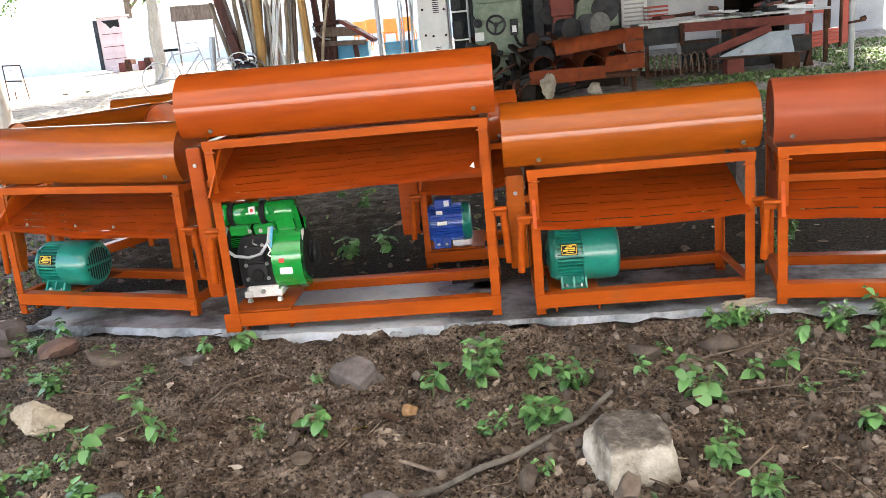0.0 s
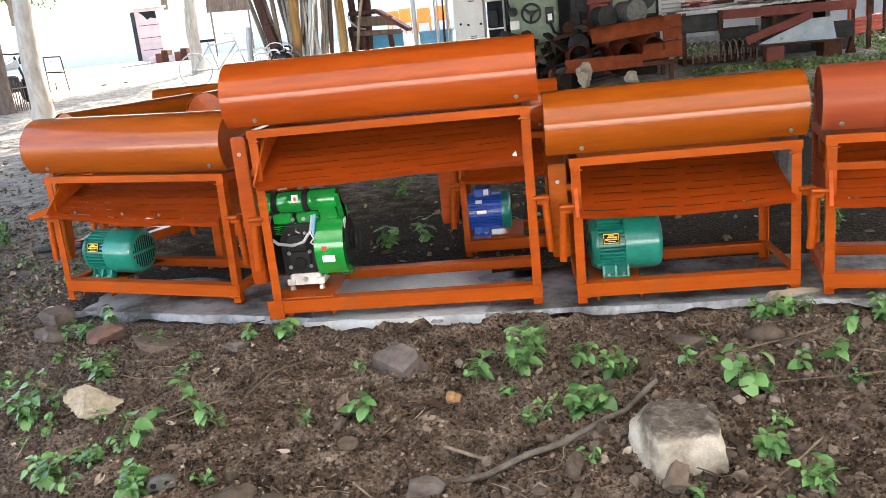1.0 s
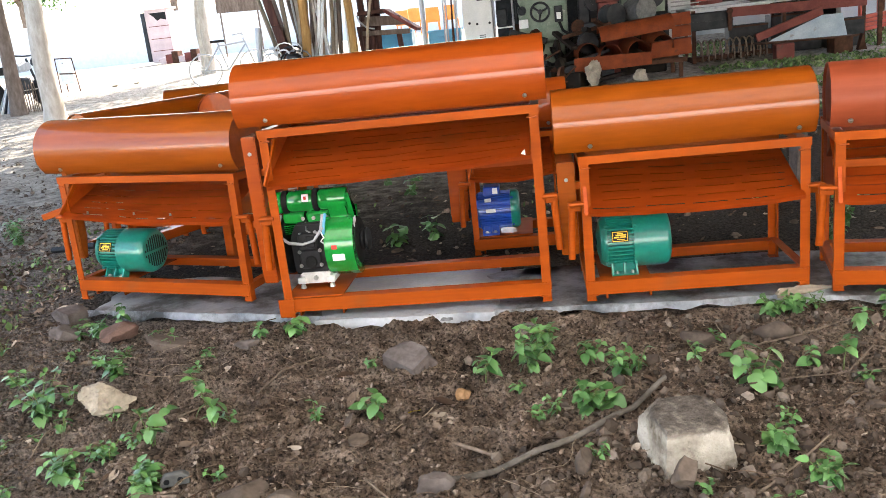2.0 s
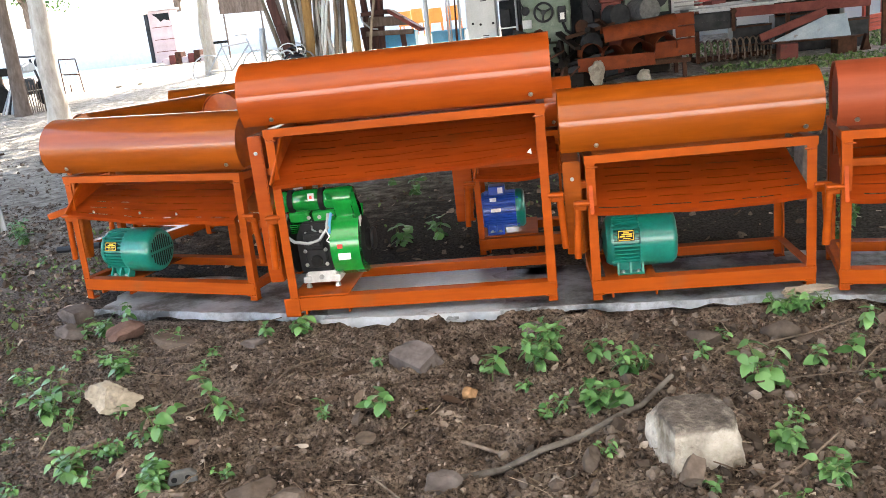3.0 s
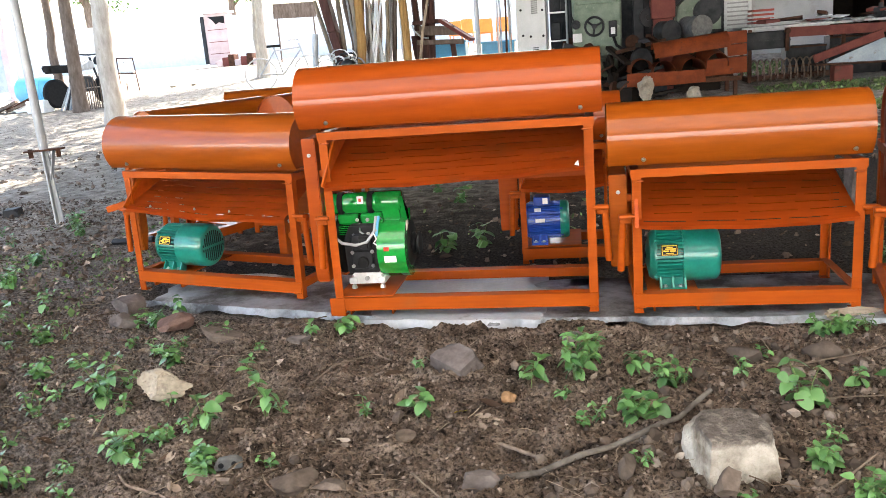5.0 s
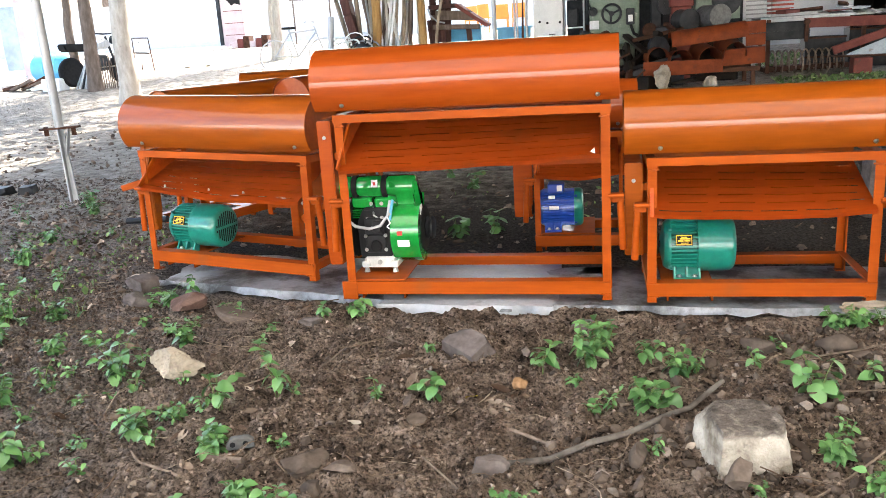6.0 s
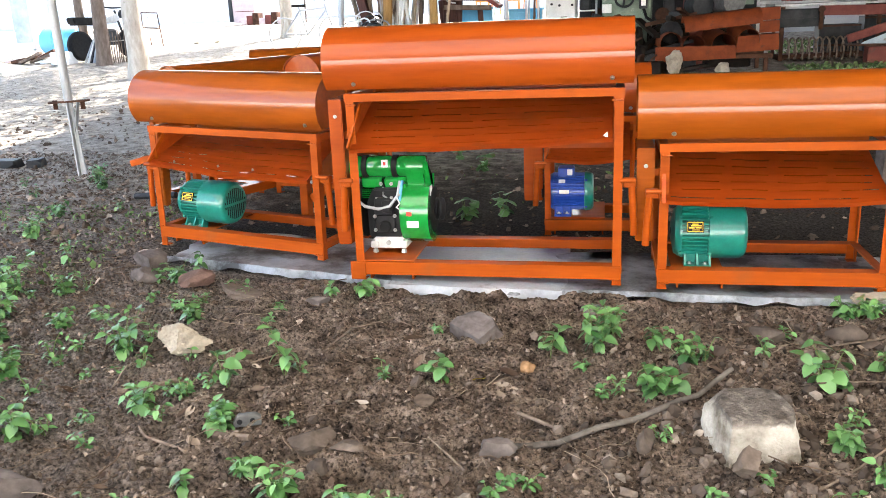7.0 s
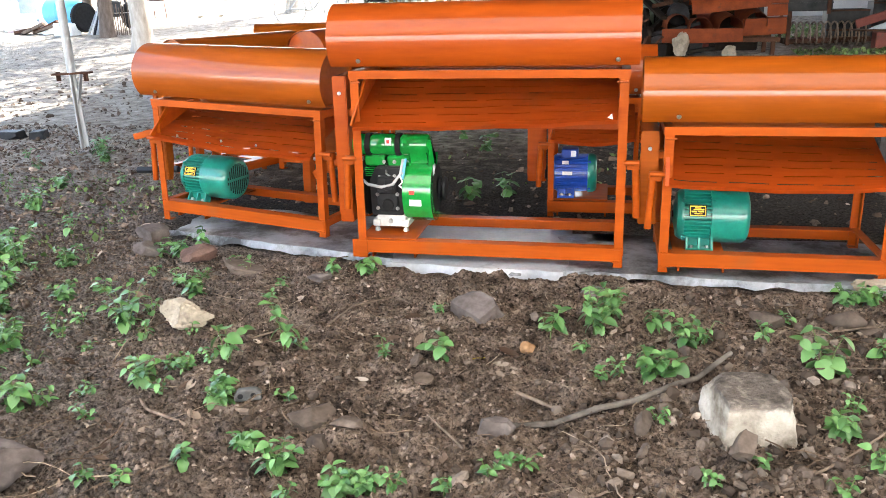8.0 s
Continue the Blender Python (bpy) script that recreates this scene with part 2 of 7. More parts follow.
def leaf_material(name, dark, light):
    m, n, l, b = nodes_of(name)
    oi = n.new("ShaderNodeObjectInfo")
    v = noise_tex(n, l, 60.0, 4.0)
    col = ramp(n, l, oi.outputs["Random"], [(0.0, dark), (1.0, light)])
    col = blend(n, l, col, (0.16, 0.20, 0.06), ramp(n, l, v, [(0.55, (0, 0, 0)), (0.8, (0.45, 0.45, 0.45))]))
    l.new(col, b.inputs["Base Color"])
    b.inputs["Roughness"].default_value = 0.40
    b.inputs["Transmission Weight"].default_value = 0.0
    b.inputs["Subsurface Weight"].default_value = 0.15
    b.inputs["Subsurface Radius"].default_value = (0.002, 0.004, 0.001)
    bump(n, l, b, v, 0.25, 0.001)
    MATS[name] = m
    return m


LEAF = leaf_material("weed_leaf", (0.04, 0.12, 0.030), (0.145, 0.30, 0.10))
STEM = surface("weed_stem", (0.10, 0.15, 0.05), (0.18, 0.22, 0.09), 20, (0.6, 0.8), bumps=(0, 0))


def soil_material():
    m, n, l, b = nodes_of("bare_soil")
    big = noise_tex(n, l, 1.1, 6.0, 0.6)
    mid = noise_tex(n, l, 9.0, 8.0, 0.7)
    fine = noise_tex(n, l, 70.0, 6.0, 0.7)
    crumb = n.new("ShaderNodeTexVoronoi")
    crumb.inputs["Scale"].default_value = 55.0
    tc = n.new("ShaderNodeTexCoord")
    l.new(tc.outputs["Object"], crumb.inputs["Vector"])
    col = ramp(n, l, mid, [(0.32, (0.040, 0.027, 0.020)), (0.48, (0.21, 0.153, 0.115)), (0.64, (0.44, 0.34, 0.268))])
    damp = ramp(n, l, big, [(0.34, (0.5, 0.51, 0.53)), (0.47, (1.0, 1.0, 1.0))])
    mul = n.new("ShaderNodeMix")
    mul.data_type, mul.blend_type = "RGBA", "MULTIPLY"
    mul.inputs[0].default_value = 0.8
    l.new(col, mul.inputs[6]), l.new(damp, mul.inputs[7])
    # shade in the crevices between crumbs is put into this dark grain
    grain = n.new("ShaderNodeMix")
    grain.data_type, grain.blend_type = "RGBA", "MULTIPLY"
    grain.inputs[0].default_value = 1.0
    l.new(mul.outputs[2], grain.inputs[6])
    l.new(ramp(n, l, fine, [(0.38, (0.10, 0.095, 0.09)), (0.49, (0.75, 0.75, 0.75)), (0.60, (1.0, 1.0, 1.0))]), grain.inputs[7])
    col = grain.outputs[2]
    # wet soil at the low end of the plot
    sepx, wet = n.new("ShaderNodeSeparateXYZ"), n.new("ShaderNodeMath")
    l.new(tc.outputs["Object"], sepx.inputs[0])
    wet.operation = "MULTIPLY_ADD"
    wet.inputs[1].default_value = 2.2
    l.new(big, wet.inputs[0]), l.new(sepx.outputs[0], wet.inputs[2])
    wr = n.new("ShaderNodeMapRange")
    wr.inputs[1].default_value, wr.inputs[2].default_value = -0.65, 0.35
    l.new(wet.outputs[0], wr.inputs[0])
    col = blend(n, l, ramp(n, l, fine, [(0.38, (0.045, 0.038, 0.033)), (0.62, (0.28, 0.238, 0.212))]), col, wr.outputs[0])
    # damp soil behind the row, painted blacker still for the shade there
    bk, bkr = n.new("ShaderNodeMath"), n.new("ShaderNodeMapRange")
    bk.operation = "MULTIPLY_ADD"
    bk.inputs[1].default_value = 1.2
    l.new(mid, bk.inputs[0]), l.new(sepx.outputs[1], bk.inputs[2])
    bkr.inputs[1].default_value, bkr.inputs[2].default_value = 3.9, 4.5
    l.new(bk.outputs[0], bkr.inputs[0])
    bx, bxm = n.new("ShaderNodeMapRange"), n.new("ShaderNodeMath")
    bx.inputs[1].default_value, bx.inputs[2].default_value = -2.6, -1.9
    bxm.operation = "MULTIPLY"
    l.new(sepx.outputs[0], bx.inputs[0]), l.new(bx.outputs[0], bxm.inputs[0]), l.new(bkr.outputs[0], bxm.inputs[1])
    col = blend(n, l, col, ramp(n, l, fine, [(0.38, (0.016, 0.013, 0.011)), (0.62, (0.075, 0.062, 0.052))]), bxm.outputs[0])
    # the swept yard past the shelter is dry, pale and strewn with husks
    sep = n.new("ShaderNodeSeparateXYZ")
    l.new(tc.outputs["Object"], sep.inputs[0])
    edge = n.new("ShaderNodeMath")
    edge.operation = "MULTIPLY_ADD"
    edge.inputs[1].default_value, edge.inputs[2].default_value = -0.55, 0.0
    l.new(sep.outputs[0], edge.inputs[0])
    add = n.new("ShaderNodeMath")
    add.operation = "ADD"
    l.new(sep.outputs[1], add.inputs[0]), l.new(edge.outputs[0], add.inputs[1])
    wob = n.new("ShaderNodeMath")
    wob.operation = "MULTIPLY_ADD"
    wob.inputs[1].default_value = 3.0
    # unseen ground behind the camera is made pale too, to bounce light forward
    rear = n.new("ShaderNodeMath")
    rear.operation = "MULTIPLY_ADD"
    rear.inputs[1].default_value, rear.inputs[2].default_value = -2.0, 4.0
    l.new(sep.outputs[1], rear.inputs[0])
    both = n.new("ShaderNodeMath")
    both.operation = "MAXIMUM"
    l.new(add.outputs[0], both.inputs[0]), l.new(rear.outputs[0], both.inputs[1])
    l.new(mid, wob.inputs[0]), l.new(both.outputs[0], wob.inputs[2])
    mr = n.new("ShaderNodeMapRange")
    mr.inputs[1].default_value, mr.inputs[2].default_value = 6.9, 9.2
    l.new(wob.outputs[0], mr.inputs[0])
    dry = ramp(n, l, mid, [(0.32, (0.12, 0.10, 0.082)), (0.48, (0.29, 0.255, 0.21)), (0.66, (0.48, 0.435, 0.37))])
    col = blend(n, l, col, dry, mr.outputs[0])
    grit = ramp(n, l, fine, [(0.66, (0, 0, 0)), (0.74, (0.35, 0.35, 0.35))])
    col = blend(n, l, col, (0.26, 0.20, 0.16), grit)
    l.new(col, b.inputs["Base Color"])
    b.inputs["Roughness"].default_value = 0.92
    b.inputs["Specular IOR Level"].default_value = 0.08
    h = n.new("ShaderNodeMath")
    h.operation = "MULTIPLY_ADD"
    h.inputs[1].default_value = -0.6
    l.new(crumb.outputs["Distance"], h.inputs[0]), l.new(fine, h.inputs[2])
    bump(n, l, b, h.outputs[0], 1.0, 0.03)
    MATS["bare_soil"] = m
    return m


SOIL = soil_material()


def roof_material(name, clear):
    """Unseen translucent sheeting, added as soft overhead light: passes a little of the daylight, scattered."""
    m, n, l, b = nodes_of(name)
    tone_mask = noise_tex(n, l, 1.3, 6.0)
    l.new(ramp(n, l, tone_mask, [(0.3, (0.10, 0.09, 0.075)), (0.7, (0.22, 0.20, 0.17))]), b.inputs["Base Color"])
    b.inputs["Roughness"].default_value = 0.7
    t = n.new("ShaderNodeBsdfTranslucent")
    t.inputs[0].default_value = (0.80, 0.77, 0.70, 1)
    mix = n.new("ShaderNodeMixShader")
    mix.inputs[0].default_value = clear
    l.new(b.outputs[0], mix.inputs[1]), l.new(t.outputs[0], mix.inputs[2])
    l.new(mix.outputs[0], n["Material Output"].inputs[0])
    return m


ROOF = roof_material("translucent_roof_sheet", 0.33)
# two dimmer steps soften the panel's edge where the drums mirror it
ROOF_DIM = roof_material("dim_light_panel", 0.20)
ROOF_DIMMER = roof_material("dimmer_light_panel", 0.10)

# ---- building helpers ----
V = Vector


def part(name, bm, material, parent=None, label="", smooth=True, at=None):
    """Links a bmesh as one mesh object, under a thing where parent is given."""
    bmesh.ops.recalc_face_normals(bm, faces=bm.faces)
    if smooth:
        for f in bm.faces:
            f.smooth = True
        for e in bm.edges:
            e.smooth = len(e.link_faces) == 2 and e.calc_face_angle(0) < 0.65
    me = bpy.data.meshes.new(name)
    bm.to_mesh(me)
    bm.free()
    me.materials.append(material)
    ob = new(name, me)
    if parent:
        ob.parent = parent
    if at is not None:
        ob.matrix_basis = at
    if label:
        ob["label"] = label
    return ob


def thing(name, m, label, category, group="", kind=""):
    ob = new(name)
    ob.empty_display_size = 0.05
    ob.matrix_basis = m
    return tagged(ob, label, category, group, kind)


def box(bm, lo, hi, bevel=0.0, m=None):
    c = [(a + b) / 2 for a, b in zip(lo, hi)]
    s = [max(abs(b - a), 1e-5) for a, b in zip(lo, hi)]
    got = bmesh.ops.create_cube(bm, size=1.0, matrix=Matrix.LocRotScale(c, None, s))
    vs = got["verts"]
    if bevel:
        es = list({e for v in vs for e in v.link_edges})
        got = bmesh.ops.bevel(bm, geom=es, offset=bevel, segments=1, affect="EDGES", profile=0.5)
        vs = list({v for f in got["faces"] for v in f.verts} | {v for v in vs if v.is_valid})
    if m is not None:
        bmesh.ops.transform(bm, matrix=m, verts=vs)
    return vs


def beam(bm, p0, p1, w, h, bevel=0.0, up=(0, 0, 1)):
    """A square bar from p0 to p1, w wide and h high."""
    p0, p1 = V(p0), V(p1)
    d = p1 - p0
    x = d.normalized()
    u = V(up) if abs(x.dot(V(up))) < 0.98 else V((0, 1, 0))
    y = u.cross(x).normalized()
    z = x.cross(y)
    r = Matrix((x, y, z)).transposed().to_4x4()
    return box(bm, (0, -w / 2, -h / 2), (d.length, w / 2, h / 2), bevel, Matrix.Translation(p0) @ r)


def prism(bm, pts, a, b, axis="x"):
    """A closed outline swept from a to b along an axis. pts: pairs in the other two axes, in order."""
    def place(p, s):
        return {"x": (s, p[0], p[1]), "y": (p[0], s, p[1]), "z": (p[0], p[1], s)}[axis]
    v0 = [bm.verts.new(place(p, a)) for p in pts]
    v1 = [bm.verts.new(place(p, b)) for p in pts]
    n = len(pts)
    for i in range(n):
        bm.faces.new((v0[i], v0[(i + 1) % n], v1[(i + 1) % n], v1[i]))
    bm.faces.new(v0[::-1]), bm.faces.new(v1)
    return v0 + v1


def rod(bm, p0, p1, r, r2=None, seg=12, caps=True):
    return tube(bm, [p0, p1], [r, r if r2 is None else r2], seg, caps)


def tube(bm, pts, radii, seg=8, caps=True):
    pts = [V(p) for p in pts]
    if isinstance(radii, (int, float)):
        radii = [radii] * len(pts)
    rings = []
    ref = None
    for i, p in enumerate(pts):
        d = (pts[min(i + 1, len(pts) - 1)] - pts[max(i - 1, 0)]).normalized()
        if ref is None:
            ref = V((0, 0, 1)) if abs(d.z) < 0.9 else V((1, 0, 0))
        x = (ref - d * ref.dot(d)).normalized()
        ref = x
        y = d.cross(x)
        rings.append([bm.verts.new(p + (x * math.cos(a) + y * math.sin(a)) * radii[i]) for a in [k * math.tau / seg for k in range(seg)]])
    for a, b in zip(rings, rings[1:]):
        for k in range(seg):
            bm.faces.new((a[k], a[(k + 1) % seg], b[(k + 1) % seg], b[k]))
    if caps:
        bm.faces.new(rings[0][::-1]), bm.faces.new(rings[-1])
    return [v for r in rings for v in r]


def lathe(bm, prof, axis="x", seg=28, centre=(0, 0, 0)):
    """Turns a profile of (along, radius) pairs about an axis."""
    rings = []
    for s, r in prof:
        ring = []
        for k in range(seg):
            a = k * math.tau / seg
            p = {"x": (s, r * math.cos(a), r * math.sin(a)), "y": (r * math.cos(a), s, r * math.sin(a)), "z": (r * math.cos(a), r * math.sin(a), s)}[axis]
            ring.append(bm.verts.new(V(p) + V(centre)))
        rings.append(ring)
    for a, b in zip(rings, rings[1:]):
        for k in range(seg):
            bm.faces.new((a[k], a[(k + 1) % seg], b[(k + 1) % seg], b[k]))
    bm.faces.new(rings[0][::-1]), bm.faces.new(rings[-1])


def bolt(parent, p, axis=(0, -1, 0), r=0.010, name="bolt"):
    bm = bmesh.new()
    p, a = V(p), V(axis)
    rod(bm, p, p + a * 0.003, r * 1.35, seg=12)
    rod(bm, p + a * 0.003, p + a * 0.009, r, r * 0.9, seg=6)
    return part(name, bm, BOLT, parent, "zinc bolt head")


def ell(bm, p0, p1, w, u, v, t=0.006):
    """A length of angle iron from p0 to p1 with flanges of width w in directions u and v."""
    p0, p1, u, v = V(p0), V(p1), V(u), V(v)
    outline = [V((0, 0, 0)), u * w, u * w + v * t, u * t + v * t, u * t + v * w, v * w]
    a = [bm.verts.new(p0 + o) for o in outline]
    b = [bm.verts.new(p1 + o) for o in outline]
    for i in range(6):
        bm.faces.new((a[i], a[(i + 1) % 6], b[(i + 1) % 6], b[i]))
    bm.faces.new(a[::-1]), bm.faces.new(b)


def rough_rock(bm, size, seed, subdiv=4, cuts=12, jag=0.05, squash=(1, 1, 1)):
    """A broken stone: a ball cut by random planes, then roughened."""
    rng = random.Random(seed)
    got = bmesh.ops.create_icosphere(bm, subdivisions=subdiv, radius=1.0)
    planes = []
    for _ in range(cuts):
        nrm = V((rng.uniform(-1, 1), rng.uniform(-1, 1), rng.uniform(-1, 1))).normalized()
        planes.append((nrm, rng.uniform(0.48, 0.78)))
    off3 = V((seed * 1.7, seed * 0.3, 0))
    for v in got["verts"]:
        for nrm, d in planes:
            s = v.co.dot(nrm) - d
            if s > 0:
                v.co -= nrm * s
        off = noise.noise(v.co * 2.3 + off3) * jag + noise.noise(v.co * 7 + off3) * jag * 0.6 + noise.noise(v.co * 17 + off3) * jag * 0.35
        v.co *= 1.15 * (1 + off)
        v.co = V((v.co.x * size * squash[0], v.co.y * size * squash[1], v.co.z * size * squash[2]))
    return got["verts"]


def joined(name, verts, faces, copies, material, label, category="", smooth=True):
    """Many alike small pieces as ONE object. copies: 4x4 matrices as a numpy array (n, 4, 4)."""
    verts, copies = np.asarray(verts, float), np.asarray(copies, float)
    k, n = len(verts), len(copies)
    co = np.einsum("nij,kj->nki", copies[:, :3, :3], verts) + copies[:, None, :3, 3]
    size = len(faces[0])
    fa = (np.asarray(faces)[None] + (np.arange(n) * k)[:, None, None]).reshape(-1, size)
    me = bpy.data.meshes.new(name)
    me.vertices.add(n * k)
    me.vertices.foreach_set("co", co.reshape(-1))
    me.loops.add(fa.size)
    me.loops.foreach_set("vertex_index", fa.reshape(-1).astype(np.int32))
    me.polygons.add(len(fa))
    me.polygons.foreach_set("loop_start", (np.arange(len(fa)) * size).astype(np.int32))
    me.update(calc_edges=True)
    me.polygons.foreach_set("use_smooth", np.full(len(fa), smooth))
    me.materials.append(material)
    ob = new(name, me)
    return tagged(ob, label, category, kind="stuff")


def spread(n, rng, where, height, lo, hi, flat=0.25, tilt=3.2, aniso=0.4):
    """Random placements over the ground: where() gives x, y; lo to hi the sizes."""
    out = np.zeros((n, 4, 4))
    for i in range(n):
        x, y = where()
        s = lo + (hi - lo) * rng.random() ** 2.5
        e = Euler((rng.uniform(-tilt, tilt), rng.uniform(-tilt, tilt), rng.uniform(0, 6.3)))
        sc = V((s * rng.uniform(1 - aniso, 1 + aniso), s * rng.uniform(1 - aniso, 1 + aniso), s * rng.uniform(1 - aniso, 1)))
        out[i] = np.array(Matrix.LocRotScale((x, y, height(x, y) + s * flat), e, sc))
    return out

# ---- ground ----
def smooth01(a, b, v):
    t = min(max((v - a) / (b - a), 0), 1)
    return t * t * (3 - 2 * t)


def base_height(x, y):
    d = max(0.0, y - 5.0)
    z = -0.042 + 0.017 * smooth01(3.3, 4.2, y) + 0.03 * min(d, 9.0) + 0.06 * min(max(0.0, d - 9.0), 12.0)
    return z


def ground_height(x, y):
    z = base_height(x, y)
    if -6 < x < 6 and -2 < y < 9:
        p = V((x, y, 0))
        near = smooth01(-3.3, -2.85, x) * (1 - smooth01(1.95, 2.4, x)) * smooth01(0.7, 1.15, y) * (1 - smooth01(3.45, 3.9, y))
        z += 0.022 * noise.noise(p * 1.7)
        z += near * (0.022 * noise.noise(p * 5.1 + V((3, 1, 0))) + 0.026 * noise.noise(p * 12.0) + 0.028 * (0.4 - abs(noise.noise(p * 21.0))) + 0.018 * (0.4 - abs(noise.noise(p * 44.0 + V((7, 2, 0))))) + 0.007 * noise.noise(p * 90.0))
        k = 3.24 - 0.11 * (x + 2) if x < 0.2 else 2.95
        under = smooth01(k - 0.02, k + 0.12, y) * (1 - smooth01(3.55, 3.85, y)) * smooth01(-2.25, -2.0, x) * (1 - smooth01(1.9, 2.2, x))
        z = z * (1 - under) + (-0.055) * under
        z = min(z, 0.015 if y < 5 else 9)
    return z


def axis_steps(lo, hi, fine, far, grow=1.28):
    mid = list(np.arange(lo, hi + fine / 2, fine))
    for sign, start in ((-1, lo), (1, hi)):
        s, p = fine, start
        while abs(p) < far:
            s = min(s * grow, 60)
            p += sign * s
            mid.append(p)
    return sorted(mid)


xs, ys = axis_steps(-2.9, 2.0, 0.0085, 700, 1.2), axis_steps(1.15, 3.5, 0.0085, 700, 1.2)
gv = [(x, y, ground_height(x, y)) for y in ys for x in xs]
nx = len(xs)
gf = [(j * nx + i, j * nx + i + 1, (j + 1) * nx + i + 1, (j + 1) * nx + i) for j in range(len(ys) - 1) for i in range(nx - 1)]
gm = bpy.data.meshes.new("ground")
gm.from_pydata(gv, [], gf)
gm.polygons.foreach_set("use_smooth", np.full(len(gf), True))
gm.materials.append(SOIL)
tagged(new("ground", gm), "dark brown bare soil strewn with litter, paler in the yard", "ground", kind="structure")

# ---- unseen shelter roof, on the pipe posts, added to block and grade light ----
def roof_panel(name, x0, x1, y0, y1, z0, z1, mat, label):
    bm = bmesh.new()
    n = int((x1 - x0) / 0.09)
    rows = [[bm.verts.new((x0 + (x1 - x0) * i / n, y, z + 0.018 * math.sin(i * math.pi / 2))) for i in range(n + 1)] for y, z in ((y0, z0), (y1, z1))]
    for i in range(n):
        bm.faces.new((rows[0][i], rows[0][i + 1], rows[1][i + 1], rows[1][i]))
    ob = part(name, bm, mat)
    return tagged(ob, label, "roof", kind="structure")


roof_panel("roof_front", -5.6, 24.0, -1.7, 1.9, 3.36, 3.56, ROOF, "unseen translucent roof panel added to spread soft overhead light")
roof_panel("roof_middle", -5.6, 24.0, -3.0, -1.68, 3.275, 3.35, ROOF_DIM, "unseen dimmer translucent panel, a step in the overhead light")
roof_panel("roof_lower", -5.6, 24.0, -4.4, -2.98, 3.19, 3.27, ROOF_DIMMER, "unseen dimmest translucent panel, a step in the overhead light")
roof_panel("roof_eave", -5.6, 24.0, -6.2, -4.38, 3.08, 3.185, RUST, "unseen rusty iron panel added to block light at the eave")
roof_panel("roof_back", -4.5, 24.0, 1.88, 10.6, 3.575, 3.05, RUST, "unseen rusty iron roof added to shade the machines")
roof_panel("roof_workshop", -4.6, 6.6, 10.4, 17.2, 3.10, 3.55, RUST, "unseen rusty iron roof added to shade the workshop front")
# white reflectors added behind the camera for the highlight strip on the drums
bm = bmesh.new()
box(bm, (-24, -12.3, -0.3), (26, -12.0, 1.3))
tagged(part("reflector_wall", bm, WHITE_PAINT), "unseen white wall added to mirror a bright strip in the drums", "wall", kind="structure")
bm = bmesh.new()
prism(bm, [(-11.8, 1.30), (-11.8, 1.36), (-15.2, 4.60), (-15.2, 4.54)], -24.4, 26.4, "x")
tagged(part("reflector_slope", bm, WHITE_LABEL), "unseen white slope added to mirror a bright strip in the drums", "roof", kind="structure")

# ---- sheet metal under the machines ----
def floor_sheet(name, x0, x1, front0, front1, back0, back1, seed, lip, label, bulge=0.012, mat=GALV):
    """A flat galvanised sheet with a bent, crumpled front lip. front and back: y at the two ends."""
    rng = random.Random(seed)
    bm = bmesh.new()
    nu, rows = 48, [-0.012, 0.0, 0.006, 0.03, 0.08, 0.16, 0.3, 0.45, 0.6, 0.8, 1.0]
    grid = []
    for r in rows:
        line = []
        for i in range(nu + 1):
            u = i / nu
            x = x0 + (x1 - x0) * u
            f, b = front0 + (front1 - front0) * u, back0 + (back1 - back0) * u
            wav = 0.030 * noise.noise(V((x * 2.3, seed, 0))) + 0.012 * noise.noise(V((x * 9, seed, 1))) + 0.010 * noise.noise(V((x * 27, seed, 1)))
            y = f + wav + (b - f - wav) * max(r, 0)
            z = -0.004 + bulge * noise.noise(V((x * 3, y * 3, seed))) * (0.25 + r) - 0.004
            z = min(z, -0.002) - 0.008 * (seed % 2)
            if r <= 0.0:
                drop = lip * (0.75 + 0.6 * noise.noise(V((x * 6, 2, seed))))
                z = -drop if r < 0 else -0.006
                y = y - 0.010 * (1 if r < 0 else 0.2) + (0.030 * noise.noise(V((x * 14, 5, seed))) if r < 0 else 0)
            ragged = 0.045 * noise.noise(V((y * 13, seed, 3))) if i in (0, nu) else 0.0
            line.append(bm.verts.new((x + ragged + 0.01 * noise.noise(V((y * 6, seed, 7))), y, z)))
        grid.append(line)
    for a, b in zip(grid, grid[1:]):
        for i in range(nu):
            bm.faces.new((a[i], a[i + 1], b[i + 1], b[i]))
    bmesh.ops.solidify(bm, geom=bm.faces[:], thickness=0.0015)
    return tagged(part(name, bm, mat), label, "metal sheet", "sheets under the machines")


floor_sheet("metal_sheet", -1.99, -0.62, 3.44, 3.075, 3.95, 3.72, 1, 0.055, "grey galvanised sheet with a crumpled lip on the soil", 0.016)
floor_sheet("metal_sheet", -0.80, -0.05, 3.060, 3.020, 3.66, 3.68, 2, 0.065, "pale galvanised sheet with a torn buckled edge", 0.012, GALV_CLEAN)
floor_sheet("metal_sheet", -0.30, 1.16, 3.055, 2.985, 3.60, 3.58, 3, 0.045, "smooth grey galvanised sheet lying under a machine")
floor_sheet("metal_sheet", 1.10, 2.4, 2.955, 2.74, 3.55, 3.40, 4, 0.04, "grey galvanised sheet under the salmon orange machine")


